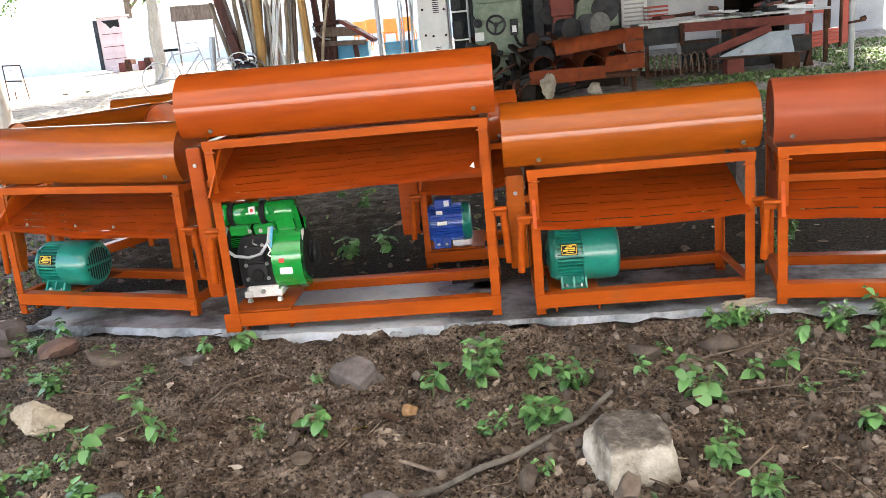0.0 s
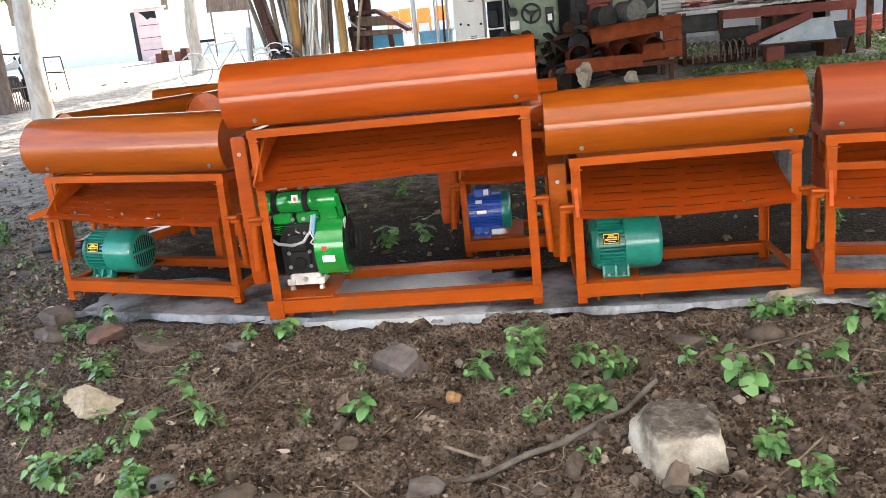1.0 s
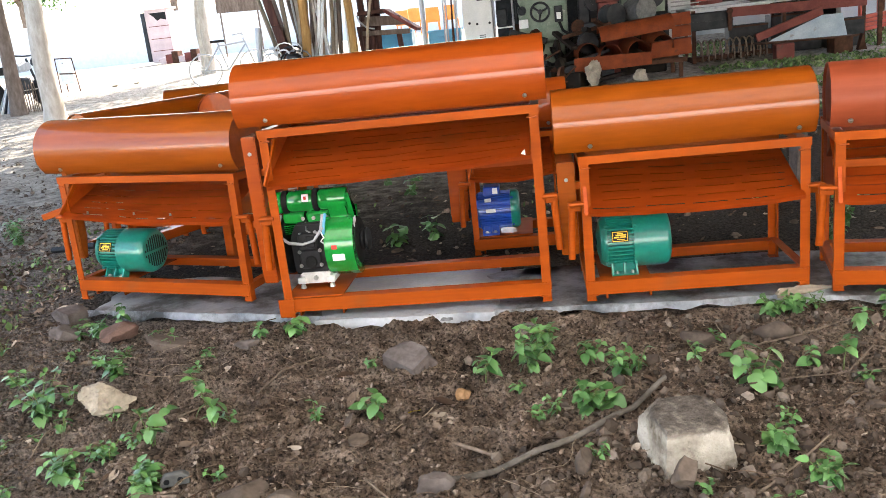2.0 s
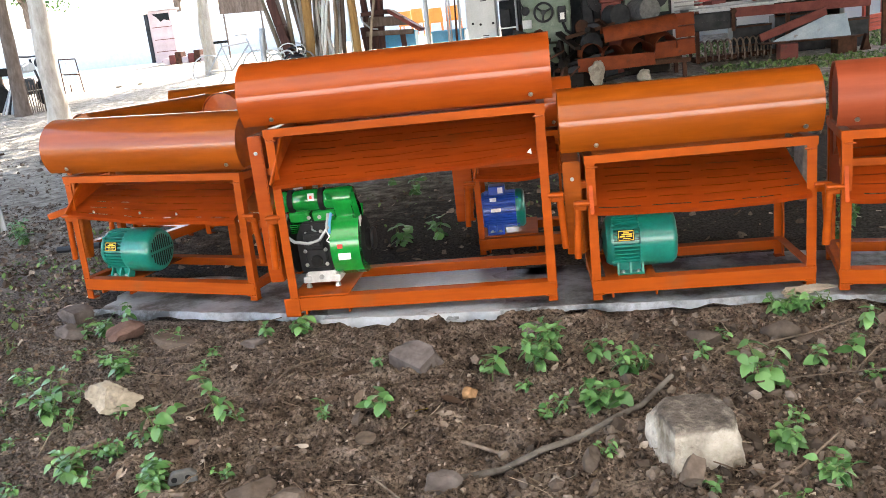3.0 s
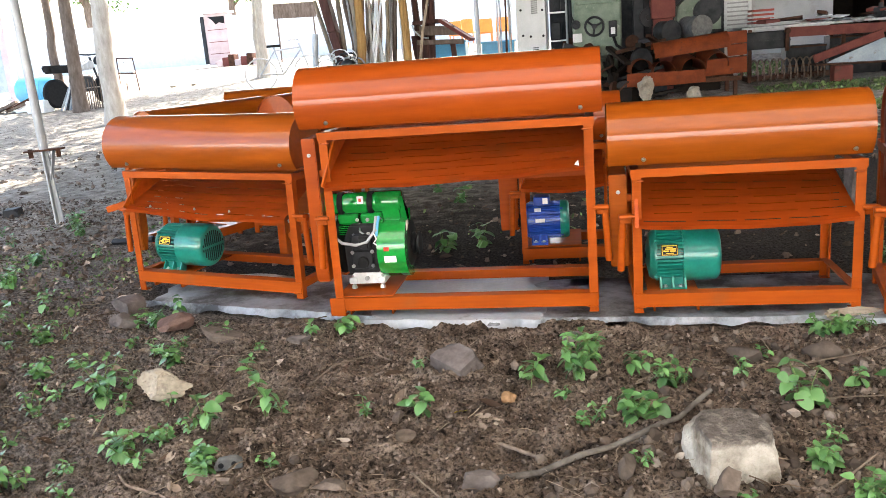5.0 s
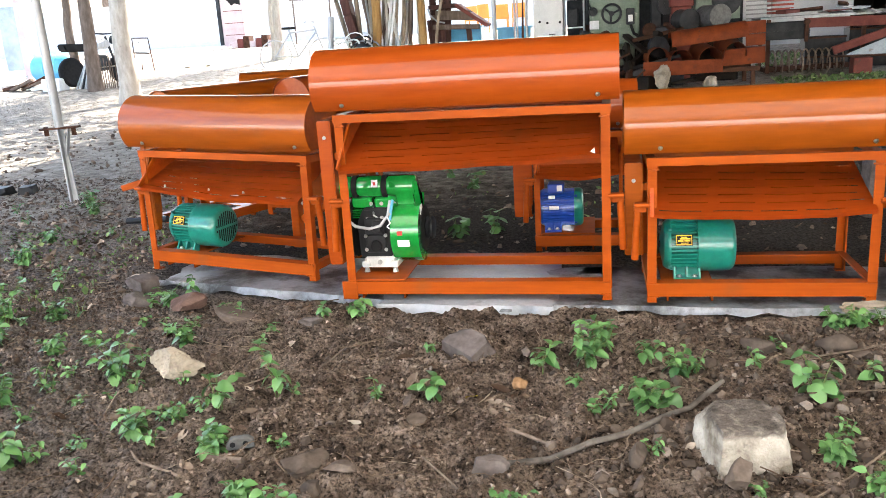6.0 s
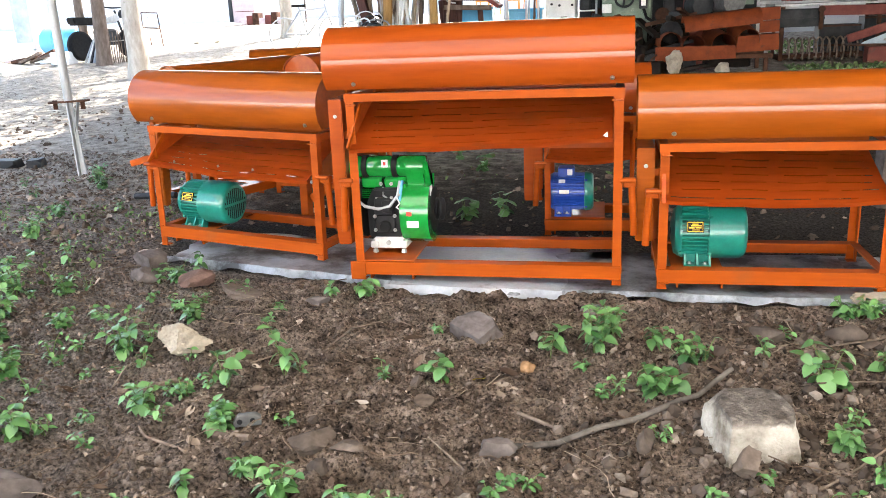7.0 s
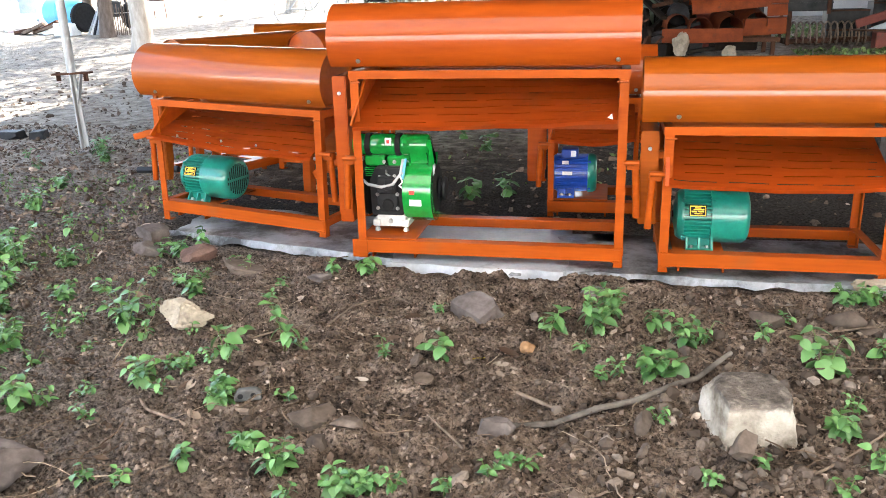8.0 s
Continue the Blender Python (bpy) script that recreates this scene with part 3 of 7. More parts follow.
# ---- shelling machines ----
def drum_profile(z0, hz, steps=30, dip=46.0):
    """Outline (y, z) of the drum cover, well over half round, from the front lower edge over the top to the back edge."""
    r = hz / (1 + math.sin(radians(dip)))
    zc, yc = z0 + r * math.sin(radians(dip)), 0.008 + r * math.cos(radians(dip))
    return [(yc - r * math.cos(t), zc + r * math.sin(t)) for t in [radians(-dip + (180 + 2 * dip) * i / steps) for i in range(steps + 1)]], r, yc, zc


def shell(bm, prof, x0, x1, t=0.003, wob=0.0, seed=0, nx=14):
    """A bent sheet of thickness t that follows an open profile."""
    cy, cz = sum(p[0] for p in prof) / len(prof), sum(p[1] for p in prof) / len(prof)
    outer, inner = [], []
    for i in range(nx + 1):
        x = x0 + (x1 - x0) * i / nx
        ro, ri = [], []
        for y, z in prof:
            w = 1 + wob * noise.noise(V((x * 2.5, y * 4, z * 4 + seed)))
            d = V((0, y - cy, z - cz))
            k = 1 - t / max(d.length, 0.05)
            ro.append(bm.verts.new((x, cy + d.y * w, cz + d.z * w)))
            ri.append(bm.verts.new((x, cy + d.y * w * k, cz + d.z * w * k)))
        outer.append(ro), inner.append(ri)
    m = len(prof)
    for g in (outer, inner):
        for a, b in zip(g, g[1:]):
            for k in range(m - 1):
                bm.faces.new((a[k], a[k + 1], b[k + 1], b[k]))
    for e in (0, -1):
        for k in range(m - 1):
            bm.faces.new((outer[e][k], outer[e][k + 1], inner[e][k + 1], inner[e][k]))
    for k in (0, m - 1):
        for i in range(nx):
            bm.faces.new((outer[i][k], outer[i + 1][k], inner[i + 1][k], inner[i][k]))


def slotted_tray(bm, x0, x1, yf, zf0, zf1, yb, zb, seed, sag=0.012, skew=0.0):
    """A thin sloping tray with rows of cut slots, buckled along its front edge."""
    rng = random.Random(seed)
    rows, v = [0.0], 0.07
    while v < 0.93:
        rows += [v, v + 0.013]
        v += 0.135
    rows += [1.0]
    nu = 56
    holes = set()
    for r in range(1, len(rows) - 2, 2):
        i = rng.randint(1, 5)
        while i < nu - 6:
            ln = rng.randint(9, 13)
            for k in range(i, min(i + ln, nu - 2)):
                holes.add((r, k))
            i += ln + rng.randint(2, 4)
    grid = []
    for v in rows:
        line = []
        for i in range(nu + 1):
            u = i / nu
            x = x0 + (x1 - x0) * u
            zf = zf0 + (zf1 - zf0) * u
            y = yf + (yb - yf) * v
            z = zf + (zb + skew * u - zf) * v
            z += (1 - v) ** 2 * sag * (noise.noise(V((x * 3.2, seed, 0))) * 1.6 - math.sin(u * math.pi) * 1.1)
            z += 0.004 * noise.noise(V((x * 7, v * 5, seed)))
            line.append(bm.verts.new((x, y, z)))
        grid.append(line)
    for r, (a, b) in enumerate(zip(grid, grid[1:])):
        for i in range(nu):
            if (r, i) not in holes:
                bm.faces.new((a[i], a[i + 1], b[i + 1], b[i]))
    # rolled lip under the front edge
    lip = [bm.verts.new(vt.co + V((0, 0.004, -0.016))) for vt in grid[0]]
    for i in range(nu):
        bm.faces.new((lip[i], lip[i + 1], grid[0][i + 1], grid[0][i]))
    bmesh.ops.solidify(bm, geom=bm.faces[:], thickness=0.002)


def sheller(m, W, D, H, hz, paint, cover_paint, label, over=(0.09, 0.03), tray=(0.4, 0.4), guard=(-0.10, -0.03, 0.12), hook=0.42, seed=1, rail=(0.025, 0.08), plate=(0.06, 0.26), rivets=0, seat=-0.024, sag=0.012, tab=False, w=0.035, guard_deep=0.75, left_drop=0.0, cheeks=(True, False), back=(0.050, 0.050), tray_end=0.040):
    """A maize sheller: angle-iron stand, half-round drum cover, slotted tray, belt guard, folding handles.
    Origin at the outer corner of one front foot; x along the front, y to the back."""
    th = thing("maize_sheller", m, label, "machine", "shelling machines")
    z0 = H + 0.016
    # four legs of angle iron, open towards the inside
    for x, y, u, v, tall in ((0, 0, (1, 0, 0), (0, 1, 0), H), (W, 0, (-1, 0, 0), (0, 1, 0), H), (0, D, (1, 0, 0), (0, -1, 0), H), (W, D, (-1, 0, 0), (0, -1, 0), H)):
        bm = bmesh.new()
        drop = left_drop if x == 0 and y == 0 else 0.0
        ell(bm, (x, y, 0.004 - drop), (x, y, tall), w, u, v)
        part("leg", bm, paint, th)
        bm = bmesh.new()
        sx, sy = u[0], v[1]
        box(bm, (min(x - 0.001 * sx, x + (w + 0.003) * sx), min(y - 0.001 * sy, y + (w + 0.003) * sy), -drop), (max(x - 0.001 * sx, x + (w + 0.003) * sx), max(y - 0.001 * sy, y + (w + 0.003) * sy), 0.004 - drop))
        part("foot_pad", bm, paint, th)
    r0, r1 = rail
    e = 0.0025
    for name, y, vy, s in (("front_top_rail", -e, 1, 1), ("rear_top_rail", D + e, -1, 1)):
        bm = bmesh.new()
        ell(bm, (-0.004, y, H), (W + 0.004, y, H), w * 0.9, (0, 0, -1), (0, vy, 0))
        part(name, bm, paint, th)
    for name, y, vy in (("front_bottom_rail", -e, 1), ("rear_bottom_rail", D + e, -1)):
        bm = bmesh.new()
        ell(bm, (0.006, y, r1), (W - 0.006, y, r1), r1 - r0, (0, 0, -1), (0, vy, 0))
        part(name, bm, paint, th)
    for x, vx in ((-e, 1), (W + e, -1)):
        for zt, nm in ((H - 0.004, "side_top_rail"), (r1 + 0.002, "side_bottom_rail")):
            bm = bmesh.new()
            ell(bm, (x, 0.004, zt), (x, D - 0.004, zt), w * 0.95, (0, 0, -1), (vx, 0, 0))
            part(nm, bm, paint, th)
    # weld beads where rails meet the front legs
    for x in (0.0, W):
        for z in (H - 0.045, r0, r1):
            bm = bmesh.new()
            sx = 1 if x == 0 else -1
            pts = [(x + sx * (0.004 + 0.005 * k), -0.004 - 0.0015 * (k % 2), z + 0.0015 * math.sin(k * 2.1)) for k in range(9)]
            tube(bm, pts, 0.0035, 6)
            part("weld", bm, paint, th)
    # drum cover with inset end plates
    bm = bmesh.new()
    prof, dr, dy, dz = drum_profile(z0, hz)
    shell(bm, prof, -over[0], W + over[1], 0.0035, 0.010, seed)
    cover = part("drum_cover", bm, cover_paint, th)
    for x in (-over[0] + 0.012, W + over[1] - 0.012):
        bm = bmesh.new()
        inner = [(dy + (y - dy) * 0.96, dz + (z - dz) * 0.96) for y, z in prof]
        prism(bm, inner, x - 0.002, x + 0.002, "x")
        part("end_plate", bm, cover_paint, th)
    # drum seen through the slit; darkness inside the cover put into its colour
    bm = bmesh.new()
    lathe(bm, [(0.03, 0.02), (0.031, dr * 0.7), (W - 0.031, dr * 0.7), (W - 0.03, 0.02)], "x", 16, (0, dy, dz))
    part("drum", bm, DARK_INSIDE, th, "near-black steel drum inside the cover")
    for x in (0.045, W - 0.045):
        ang = math.asin(max(-1, min(1, (z0 + 0.024 - dz) / dr)))
        bolt(th, (x, dy - dr * math.cos(ang) - 0.001, z0 + 0.024), (0, -math.cos(ang), math.sin(ang)), r=0.007)
    # slotted tray and its triangular cheek
    yf, yb, zb = -0.035, D * 0.68, H - back[0]
    bm = bmesh.new()
    slotted_tray(bm, 0.012, W - tray_end, yf, tray[0], tray[1], yb, zb, seed, sag, back[0] - back[1])
    tr = part("tray", bm, TRAY, th, "red-orange slotted steel tray, slightly buckled")
    for x, zf, inward, wanted in ((0.010, tray[0], 0.030, cheeks[0]), (W - tray_end + 0.003, tray[1], 0.0, cheeks[1])):
        if not wanted:
            continue
        bm = bmesh.new()
        prism(bm, [(yf + 0.006, zf + 0.004), (yb, zb), (yb, H - 0.046), (0.06, H - 0.046), (yf + 0.012, zf + 0.03)], x - 0.0015, x + 0.0015, "x")
        for v in bm.verts:
            v.co.x += inward * (v.co.z - zf) / (H - zf)
        part("tray_cheek", bm, TRAY, th)
        bm = bmesh.new()
        beam(bm, (x + inward * 1.3, 0.052, H - 0.045), (x - 0.002, yf - 0.002, zf + 0.006), 0.022, 0.010, 0.002, (1, 0, 0))
        part("cheek_brace", bm, paint, th)
    if not cheeks[0]:
        bm = bmesh.new()
        prism(bm, [(yf - 0.004, tray[0] - 0.012), (yf + 0.002, tray[0] - 0.012), (0.03, H - 0.062), (0.02, H - 0.062)], 0.008, 0.022, "x")
        part("tray_flange", bm, TRAY, th)
    rng = random.Random(seed)
    r0, r1 = rail
    for k in range(rivets):
        x = 0.12 + (W - 0.3) * (k + rng.random() * 0.6) / max(rivets, 1)
        zf = tray[0] + (tray[1] - tray[0]) * x / W
        bm = bmesh.new()
        rod(bm, (x, yf + 0.025, zf + 0.012), (x, yf + 0.023, zf + 0.022), 0.006, 0.004, 8)
        part("rivet", bm, BOLT, tr, "zinc rivet head")
    if tab:
        bm = bmesh.new()
        prism(bm, [(W - 0.076, tray[1] + 0.010), (W - 0.058, tray[1] + 0.004), (W - 0.060, tray[1] + 0.026)], yf - 0.012, yf - 0.010, "y")
        part("bent_corner", bm, WHITE_LABEL, tr, "pale bare bent corner")
        bm = bmesh.new()
        box(bm, (-0.026, -0.010, 0.004), (0.040, -0.004, r1 + 0.004), 0.002)
        part("foot_gusset", bm, paint, th)
    # concave grid box behind the tray closes the drum from below
    bm = bmesh.new()
    prism(bm, [(D - 0.02, H - 0.03), (D - 0.02, H - 0.16), (D * 0.75, zb - 0.06), (D * 0.75, H - 0.03)], 0.02, W - 0.02, "x")
    part("concave", bm, cover_paint, th)
    # unseen panel added to keep backlight out of the tray slots
    bm = bmesh.new()
    box(bm, (0.01, D - 0.012, min(tray) - 0.075), (W - 0.01, D - 0.009, H - 0.04))
    part("rear_panel", bm, cover_paint, th)
    # belt guard at the driven end
    g0, g1, gb = guard
    bm = bmesh.new()
    gy = 0.08 + (D - 0.08) * guard_deep
    prism(bm, [(0.08, H - 0.03), (gy, H - 0.03), (gy, H * 0.45), (0.08 + (gy - 0.08) * 0.65, gb), (0.09, gb), (0.08, gb + 0.05)], g0, g1, "x")
    bmesh.ops.bevel(bm, geom=bm.edges[:], offset=0.004, segments=2, affect="EDGES")
    gd = part("belt_guard", bm, cover_paint, th)
    bolt(gd, ((g0 + g1) / 2, 0.079, H - 0.10), r=0.006)
    bm = bmesh.new()
    box(bm, (g1 - 0.002, 0.10, H * 0.75), (0.006, 0.13, H * 0.75 + 0.03), 0.002)
    part("guard_bracket", bm, paint, gd)
    # folding carry handles on the outer sides of the front legs
    for x, s in ((0.0, -1), (W, 1)):
        bm = bmesh.new()
        box(bm, (min(x + s * 0.001, x + s * 0.052), 0.004, hook - 0.018), (max(x + s * 0.001, x + s * 0.052), 0.038, hook + 0.018), 0.004)
        rod(bm, (x - s * 0.01, -0.004, hook + 0.012), (x + s * 0.05, -0.004, hook + 0.012), 0.009, seg=10)
        br = part("handle_bracket", bm, paint, th)
        bm = bmesh.new()
        lean = 0.012 * s
        pts = [(x + s * 0.036, 0.016, hook - 0.012), (x + s * 0.036 + lean * 0.5, 0.018, hook - 0.1), (x + s * 0.036 + lean, 0.02, hook - 0.21)]
        tube(bm, pts, 0.0145, 12)
        part("handle", bm, paint, br)
    # motor seat across the bottom rails
    bm = bmesh.new()
    box(bm, (plate[0], 0.010, r1 + seat), (plate[1], D - 0.012, r1 + seat + 0.006), 0.001)
    part("motor_seat", bm, paint, th)
    for x in (plate[0] + 0.02, plate[1] - 0.01):
        bm = bmesh.new()
        box(bm, (x - 0.004, 0.02, 0.0), (x + 0.004, 0.06, r0 + 0.006))
        part("seat_stay", bm, paint, th)
    return th


def base_pose(x, y, yaw, z=0.0, rx=0.0, ry=0.0):
    return pose(x, y, z, rx, ry, yaw)


LEFT = base_pose(-2.124, 3.61, -14.2, 0.022, 0.0, 1.3)
MAIN = base_pose(-0.933, 3.105, -1.0)
RIGHT = base_pose(0.314, 3.052, -0.5)
FOURTH = base_pose(1.222, 2.975, -12.0)
BEHIND = base_pose(-0.185, 3.95, 0.0, -0.028)
sheller(LEFT, 0.98, 0.44, 0.592, 0.245, ORANGE, ORANGE_OCHRE, "ochre-orange sheller with a green motor on a steel sheet", over=(0.075, 0.03), tray=(0.41, 0.385), guard=(-0.075, -0.02, 0.16), hook=0.385, seed=3, rivets=3, left_drop=0.022, guard_deep=0.16)
sheller(MAIN, 1.108, 0.44, 0.790, 0.245, ORANGE, ORANGE_RED, "tall orange sheller with a green diesel engine under it", over=(0.078, 0.036), tray=(0.566, 0.605), guard=(-0.105, -0.045, 0.13), hook=0.42, seed=5, plate=(0.035, 0.25), seat=0.001, sag=0.005, tab=True)
sheller(RIGHT, 0.845, 0.45, 0.580, 0.235, ORANGE, ORANGE_OCHRE, "ochre-orange sheller with a finned green motor inside", over=(0.088, 0.018), tray=(0.372, 0.365), guard=(-0.085, -0.015, 0.17), hook=0.384, seed=8, cheeks=(False, False), back=(0.055, 0.085), tray_end=0.026)
sheller(FOURTH, 0.90, 0.43, 0.600, 0.225, ORANGE, ORANGE_MATT, "salmon-orange sheller with a dull primer-like cover", over=(0.02, 0.02), tray=(0.36, 0.36), guard=(0.92, 0.99, 0.15), hook=0.385, seed=11, plate=(0.5, 0.7), cheeks=(False, False))
sheller(BEHIND, 0.46, 0.38, 0.60, 0.23, ORANGE, ORANGE_RED, "small orange sheller with a blue motor in the back row", over=(0.05, 0.05), tray=(0.40, 0.40), guard=(-0.11, -0.015, 0.16), hook=0.36, seed=14, plate=(0.03, 0.30), seat=0.005, w=0.03)
sheller(base_pose(-2.28, 4.36, 64.0), 0.86, 0.40, 0.590, 0.25, ORANGE, ORANGE_OCHRE, "dusty orange sheller standing askew behind the row", over=(0.03, 0.05), tray=(0.38, 0.38), guard=(0.88, 0.94, 0.15), hook=0.38, seed=17, plate=(0.5, 0.7))
sheller(base_pose(-1.60, 4.75, 75.0), 0.85, 0.40, 0.610, 0.25, ORANGE, ORANGE_RED, "red-orange sheller turned end-on behind the row", over=(0.03, 0.05), tray=(0.40, 0.40), guard=(0.87, 0.93, 0.15), hook=0.4, seed=19, plate=(0.5, 0.7))
sheller(base_pose(-2.35, 5.55, 15.0), 0.85, 0.40, 0.620, 0.25, ORANGE, ORANGE_OCHRE, "orange sheller standing well behind the other machines", over=(0.03, 0.05), tray=(0.40, 0.40), guard=(0.87, 0.93, 0.15), hook=0.4, seed=23, plate=(0.5, 0.7))


# ---- motors ----
def finned(bm, x0, x1, r, fins, depth, c):
    """A ribbed barrel along x."""
    outline = []
    for k in range(fins):
        a = k * math.tau / fins
        for f, rr in ((-0.28, r - depth), (-0.16, r), (0.16, r), (0.28, r - depth)):
            t = a + f * math.tau / fins
            outline.append((c[1] + rr * math.cos(t), c[2] + rr * math.sin(t)))
    prism(bm, outline, x0, x1, "x")


def motor(m, r, length, body, cowl, label, split=0.48, ribs=0.17, plate_mat=YELLOW_LABEL, box_top=False, grille=True):
    """A foot-mounted electric motor, axis along x, origin under the middle of its feet. Fan end at +x."""
    th = thing("electric_motor", m, label, "motor", "motors")
    c = (0, 0, r + 0.016)
    x0 = -length * 0.5
    xs = x0 + length * split
    bm = bmesh.new()
    finned(bm, x0 + length * 0.13, xs + 0.004, r * 0.97, 38, r * ribs, c)
    part("body", bm, body, th)
    bm = bmesh.new()
    lathe(bm, [(x0, r * 0.35), (x0 + 0.006, r * 0.55), (x0 + length * 0.04, r * 0.82), (x0 + length * 0.10, r * 0.93), (x0 + length * 0.135, r * 0.93)], "x", 32, c)
    part("end_shield", bm, body, th)
    bm = bmesh.new()
    rod(bm, (x0 - 0.035, 0, c[2]), (x0 + 0.004, 0, c[2]), 0.014, seg=14)
    lathe(bm, [(x0 - 0.030, 0.03), (x0 - 0.028, 0.045), (x0 - 0.018, 0.036), (x0 - 0.008, 0.045), (x0 - 0.006, 0.03)], "x", 22, c)
    part("pulley", bm, BLACK, th, "black cast pulley")
    x1 = x0 + length
    bm = bmesh.new()
    lathe(bm, [(xs, r * 0.90), (xs + 0.003, r * 1.0), (x1 - length * 0.16, r * 1.0), (x1 - length * 0.07, r * 0.985), (x1 - length * 0.03, r * 0.93), (x1 - length * 0.008, r * 0.85), (x1, r * 0.78)], "x", 40, c)
    cw = part("fan_cowl", bm, cowl, th, "smooth green fan cowl" if cowl is GREEN else "")
    if grille:
        # raised black strips imitate the darkness inside the cowl's slots
        for k in range(-5, 6):
            y = k * r * 0.14
            half = math.sqrt(max((r * 0.72) ** 2 - y * y, 0.0))
            for a, b in ((-half, -r * 0.06), (r * 0.06, half)):
                if half > r * 0.15:
                    bm = bmesh.new()
                    box(bm, (x1 - 0.001, y - r * 0.035, c[2] + a), (x1 + 0.0012, y + r * 0.035, c[2] + b))
                    part("slot_strip", bm, BLACK_FILL, cw, "black strip standing in for a vent opening's darkness")
    # feet with bolts
    fa, fb = x0 + length * 0.17, x0 + length * 0.53
    for s in (-1, 1):
        bm = bmesh.new()
        box(bm, (fa, min(s * r * 0.50, s * r * 0.94), 0.0), (fb, max(s * r * 0.50, s * r * 0.94), 0.013), 0.002)
        for x in (fa, (fa + fb) / 2 - 0.004, fb - 0.008):
            prism(bm, [(s * r * 0.90, 0.012), (s * r * 0.45, 0.012), (s * r * 0.40, c[2] - r * 0.55), (s * r * 0.62, c[2] - r * 0.55)], x, x + 0.008, "x")
        box(bm, (fa, min(s * r * 0.50, s * r * 0.56), 0.0), (fb, max(s * r * 0.50, s * r * 0.56), c[2] - r * 0.60))
        ft = part("foot", bm, body, th)
        for x in (fa + 0.022, fb - 0.022):
            bolt(ft, (x, s * r * 0.78, 0.013), (0, 0, 1), 0.007)
    for sx in (-1, 1):
        for a in (0.8, 2.35, 3.9, 5.5):
            bm = bmesh.new()
            xx = x0 + length * 0.12 if sx < 0 else xs + 0.01
            p = V((xx, r * 0.96 * math.cos(a), c[2] + r * 0.96 * math.sin(a)))
            rod(bm, p - V((0.006, 0, 0)), p + V((0.006, 0, 0)), 0.008, seg=8)
            part("lug", bm, body, th)
    # plate on the front upper flank
    ang = radians(158)
    nrm = V((0, math.cos(ang), math.sin(ang)))
    ctr = V((x0 + length * 0.30, 0, 0)) + V(c) + nrm * (r * 1.0)
    tz = V((0, -math.sin(ang), math.cos(ang)))
    tz = tz if tz.z > 0 else -tz
    rot = Matrix((V((1, 0, 0)), tz, nrm)).transposed().to_4x4()
    pm = Matrix.Translation(ctr) @ rot
    bw, bh = length * 0.115, r * 0.20
    if plate_mat is YELLOW_LABEL:
        bm = bmesh.new()
        box(bm, (-bw, -bh, -0.004), (bw, bh, 0.0), 0, pm)
        np_ = part("nameplate", bm, BLACK_FILL, th, "black and yellow rating plate")
        bm = bmesh.new()
        for a, b, cc, d in ((-0.9, 0.72, 0.9, 0.9), (-0.9, -0.9, 0.9, -0.78), (-0.9, -0.78, -0.84, 0.72), (0.84, -0.78, 0.9, 0.72)):
            box(bm, (a * bw, b * bh, 0.0002), (cc * bw, d * bh, 0.0012), 0, pm)
        part("plate_border", bm, YELLOW_LABEL, np_, "yellow border")
        for k, (a, cc, b, h) in enumerate(((-0.35, 0.35, 0.42, 0.16), (-0.5, 0.72, 0.10, 0.24), (-0.72, -0.1, -0.28, 0.26), (0.02, 0.7, -0.25, 0.22), (-0.4, 0.5, -0.6, 0.12))):
            bm = bmesh.new()
            box(bm, (a * bw, b * bh, 0.0002), (cc * bw, (b + h) * bh, 0.0012), 0, pm)
            part("print_bar", bm, YELLOW_LABEL, np_, "yellow print")
    else:
        bm = bmesh.new()
        box(bm, (-bw * 0.2, -bh * 1.6, -0.004), (bw * 1.6, -bh * 0.7, 0.001), 0, pm)
        part("nameplate", bm, WHITE_LABEL, th, "white rating plate")
    if box_top:
        bm = bmesh.new()
        box(bm, (x0 + length * 0.24, -r * 0.62, c[2] + r * 0.82), (x0 + length * 0.60, r * 0.25, c[2] + r * 1.32), 0.006)
        tb = part("terminal_box", bm, body, th)
        bm = bmesh.new()
        box(bm, (x0 + length * 0.44, -r * 0.64, c[2] + r * 0.95), (x0 + length * 0.55, -r * 0.615, c[2] + r * 1.25))
        part("sticker", bm, WHITE_LABEL, tb, "white sticker")
        bm = bmesh.new()
        box(bm, (x0 + length * 0.26, -r * 0.80, c[2] + r * 0.58), (x0 + length * 0.40, -r * 0.76, c[2] + r * 0.76))
        part("sticker", bm, WHITE_LABEL, tb, "white sticker")
    return th


motor(RIGHT @ pose(0.205, 0.19, 0.063), 0.112, 0.29, GREEN, GREEN, "sea-green finned electric motor with a yellow plate")
motor(LEFT @ pose(0.205, 0.165, 0.063), 0.109, 0.31, GREEN, GREEN, "sea-green electric motor with a slotted fan cowl")
motor(BEHIND @ pose(0.125, 0.12, 0.090), 0.099, 0.235, BLUE, GREEN, "small blue electric motor with a green fan cowl", split=0.80, ribs=0.05, plate_mat=WHITE_LABEL, box_top=True, grille=False)


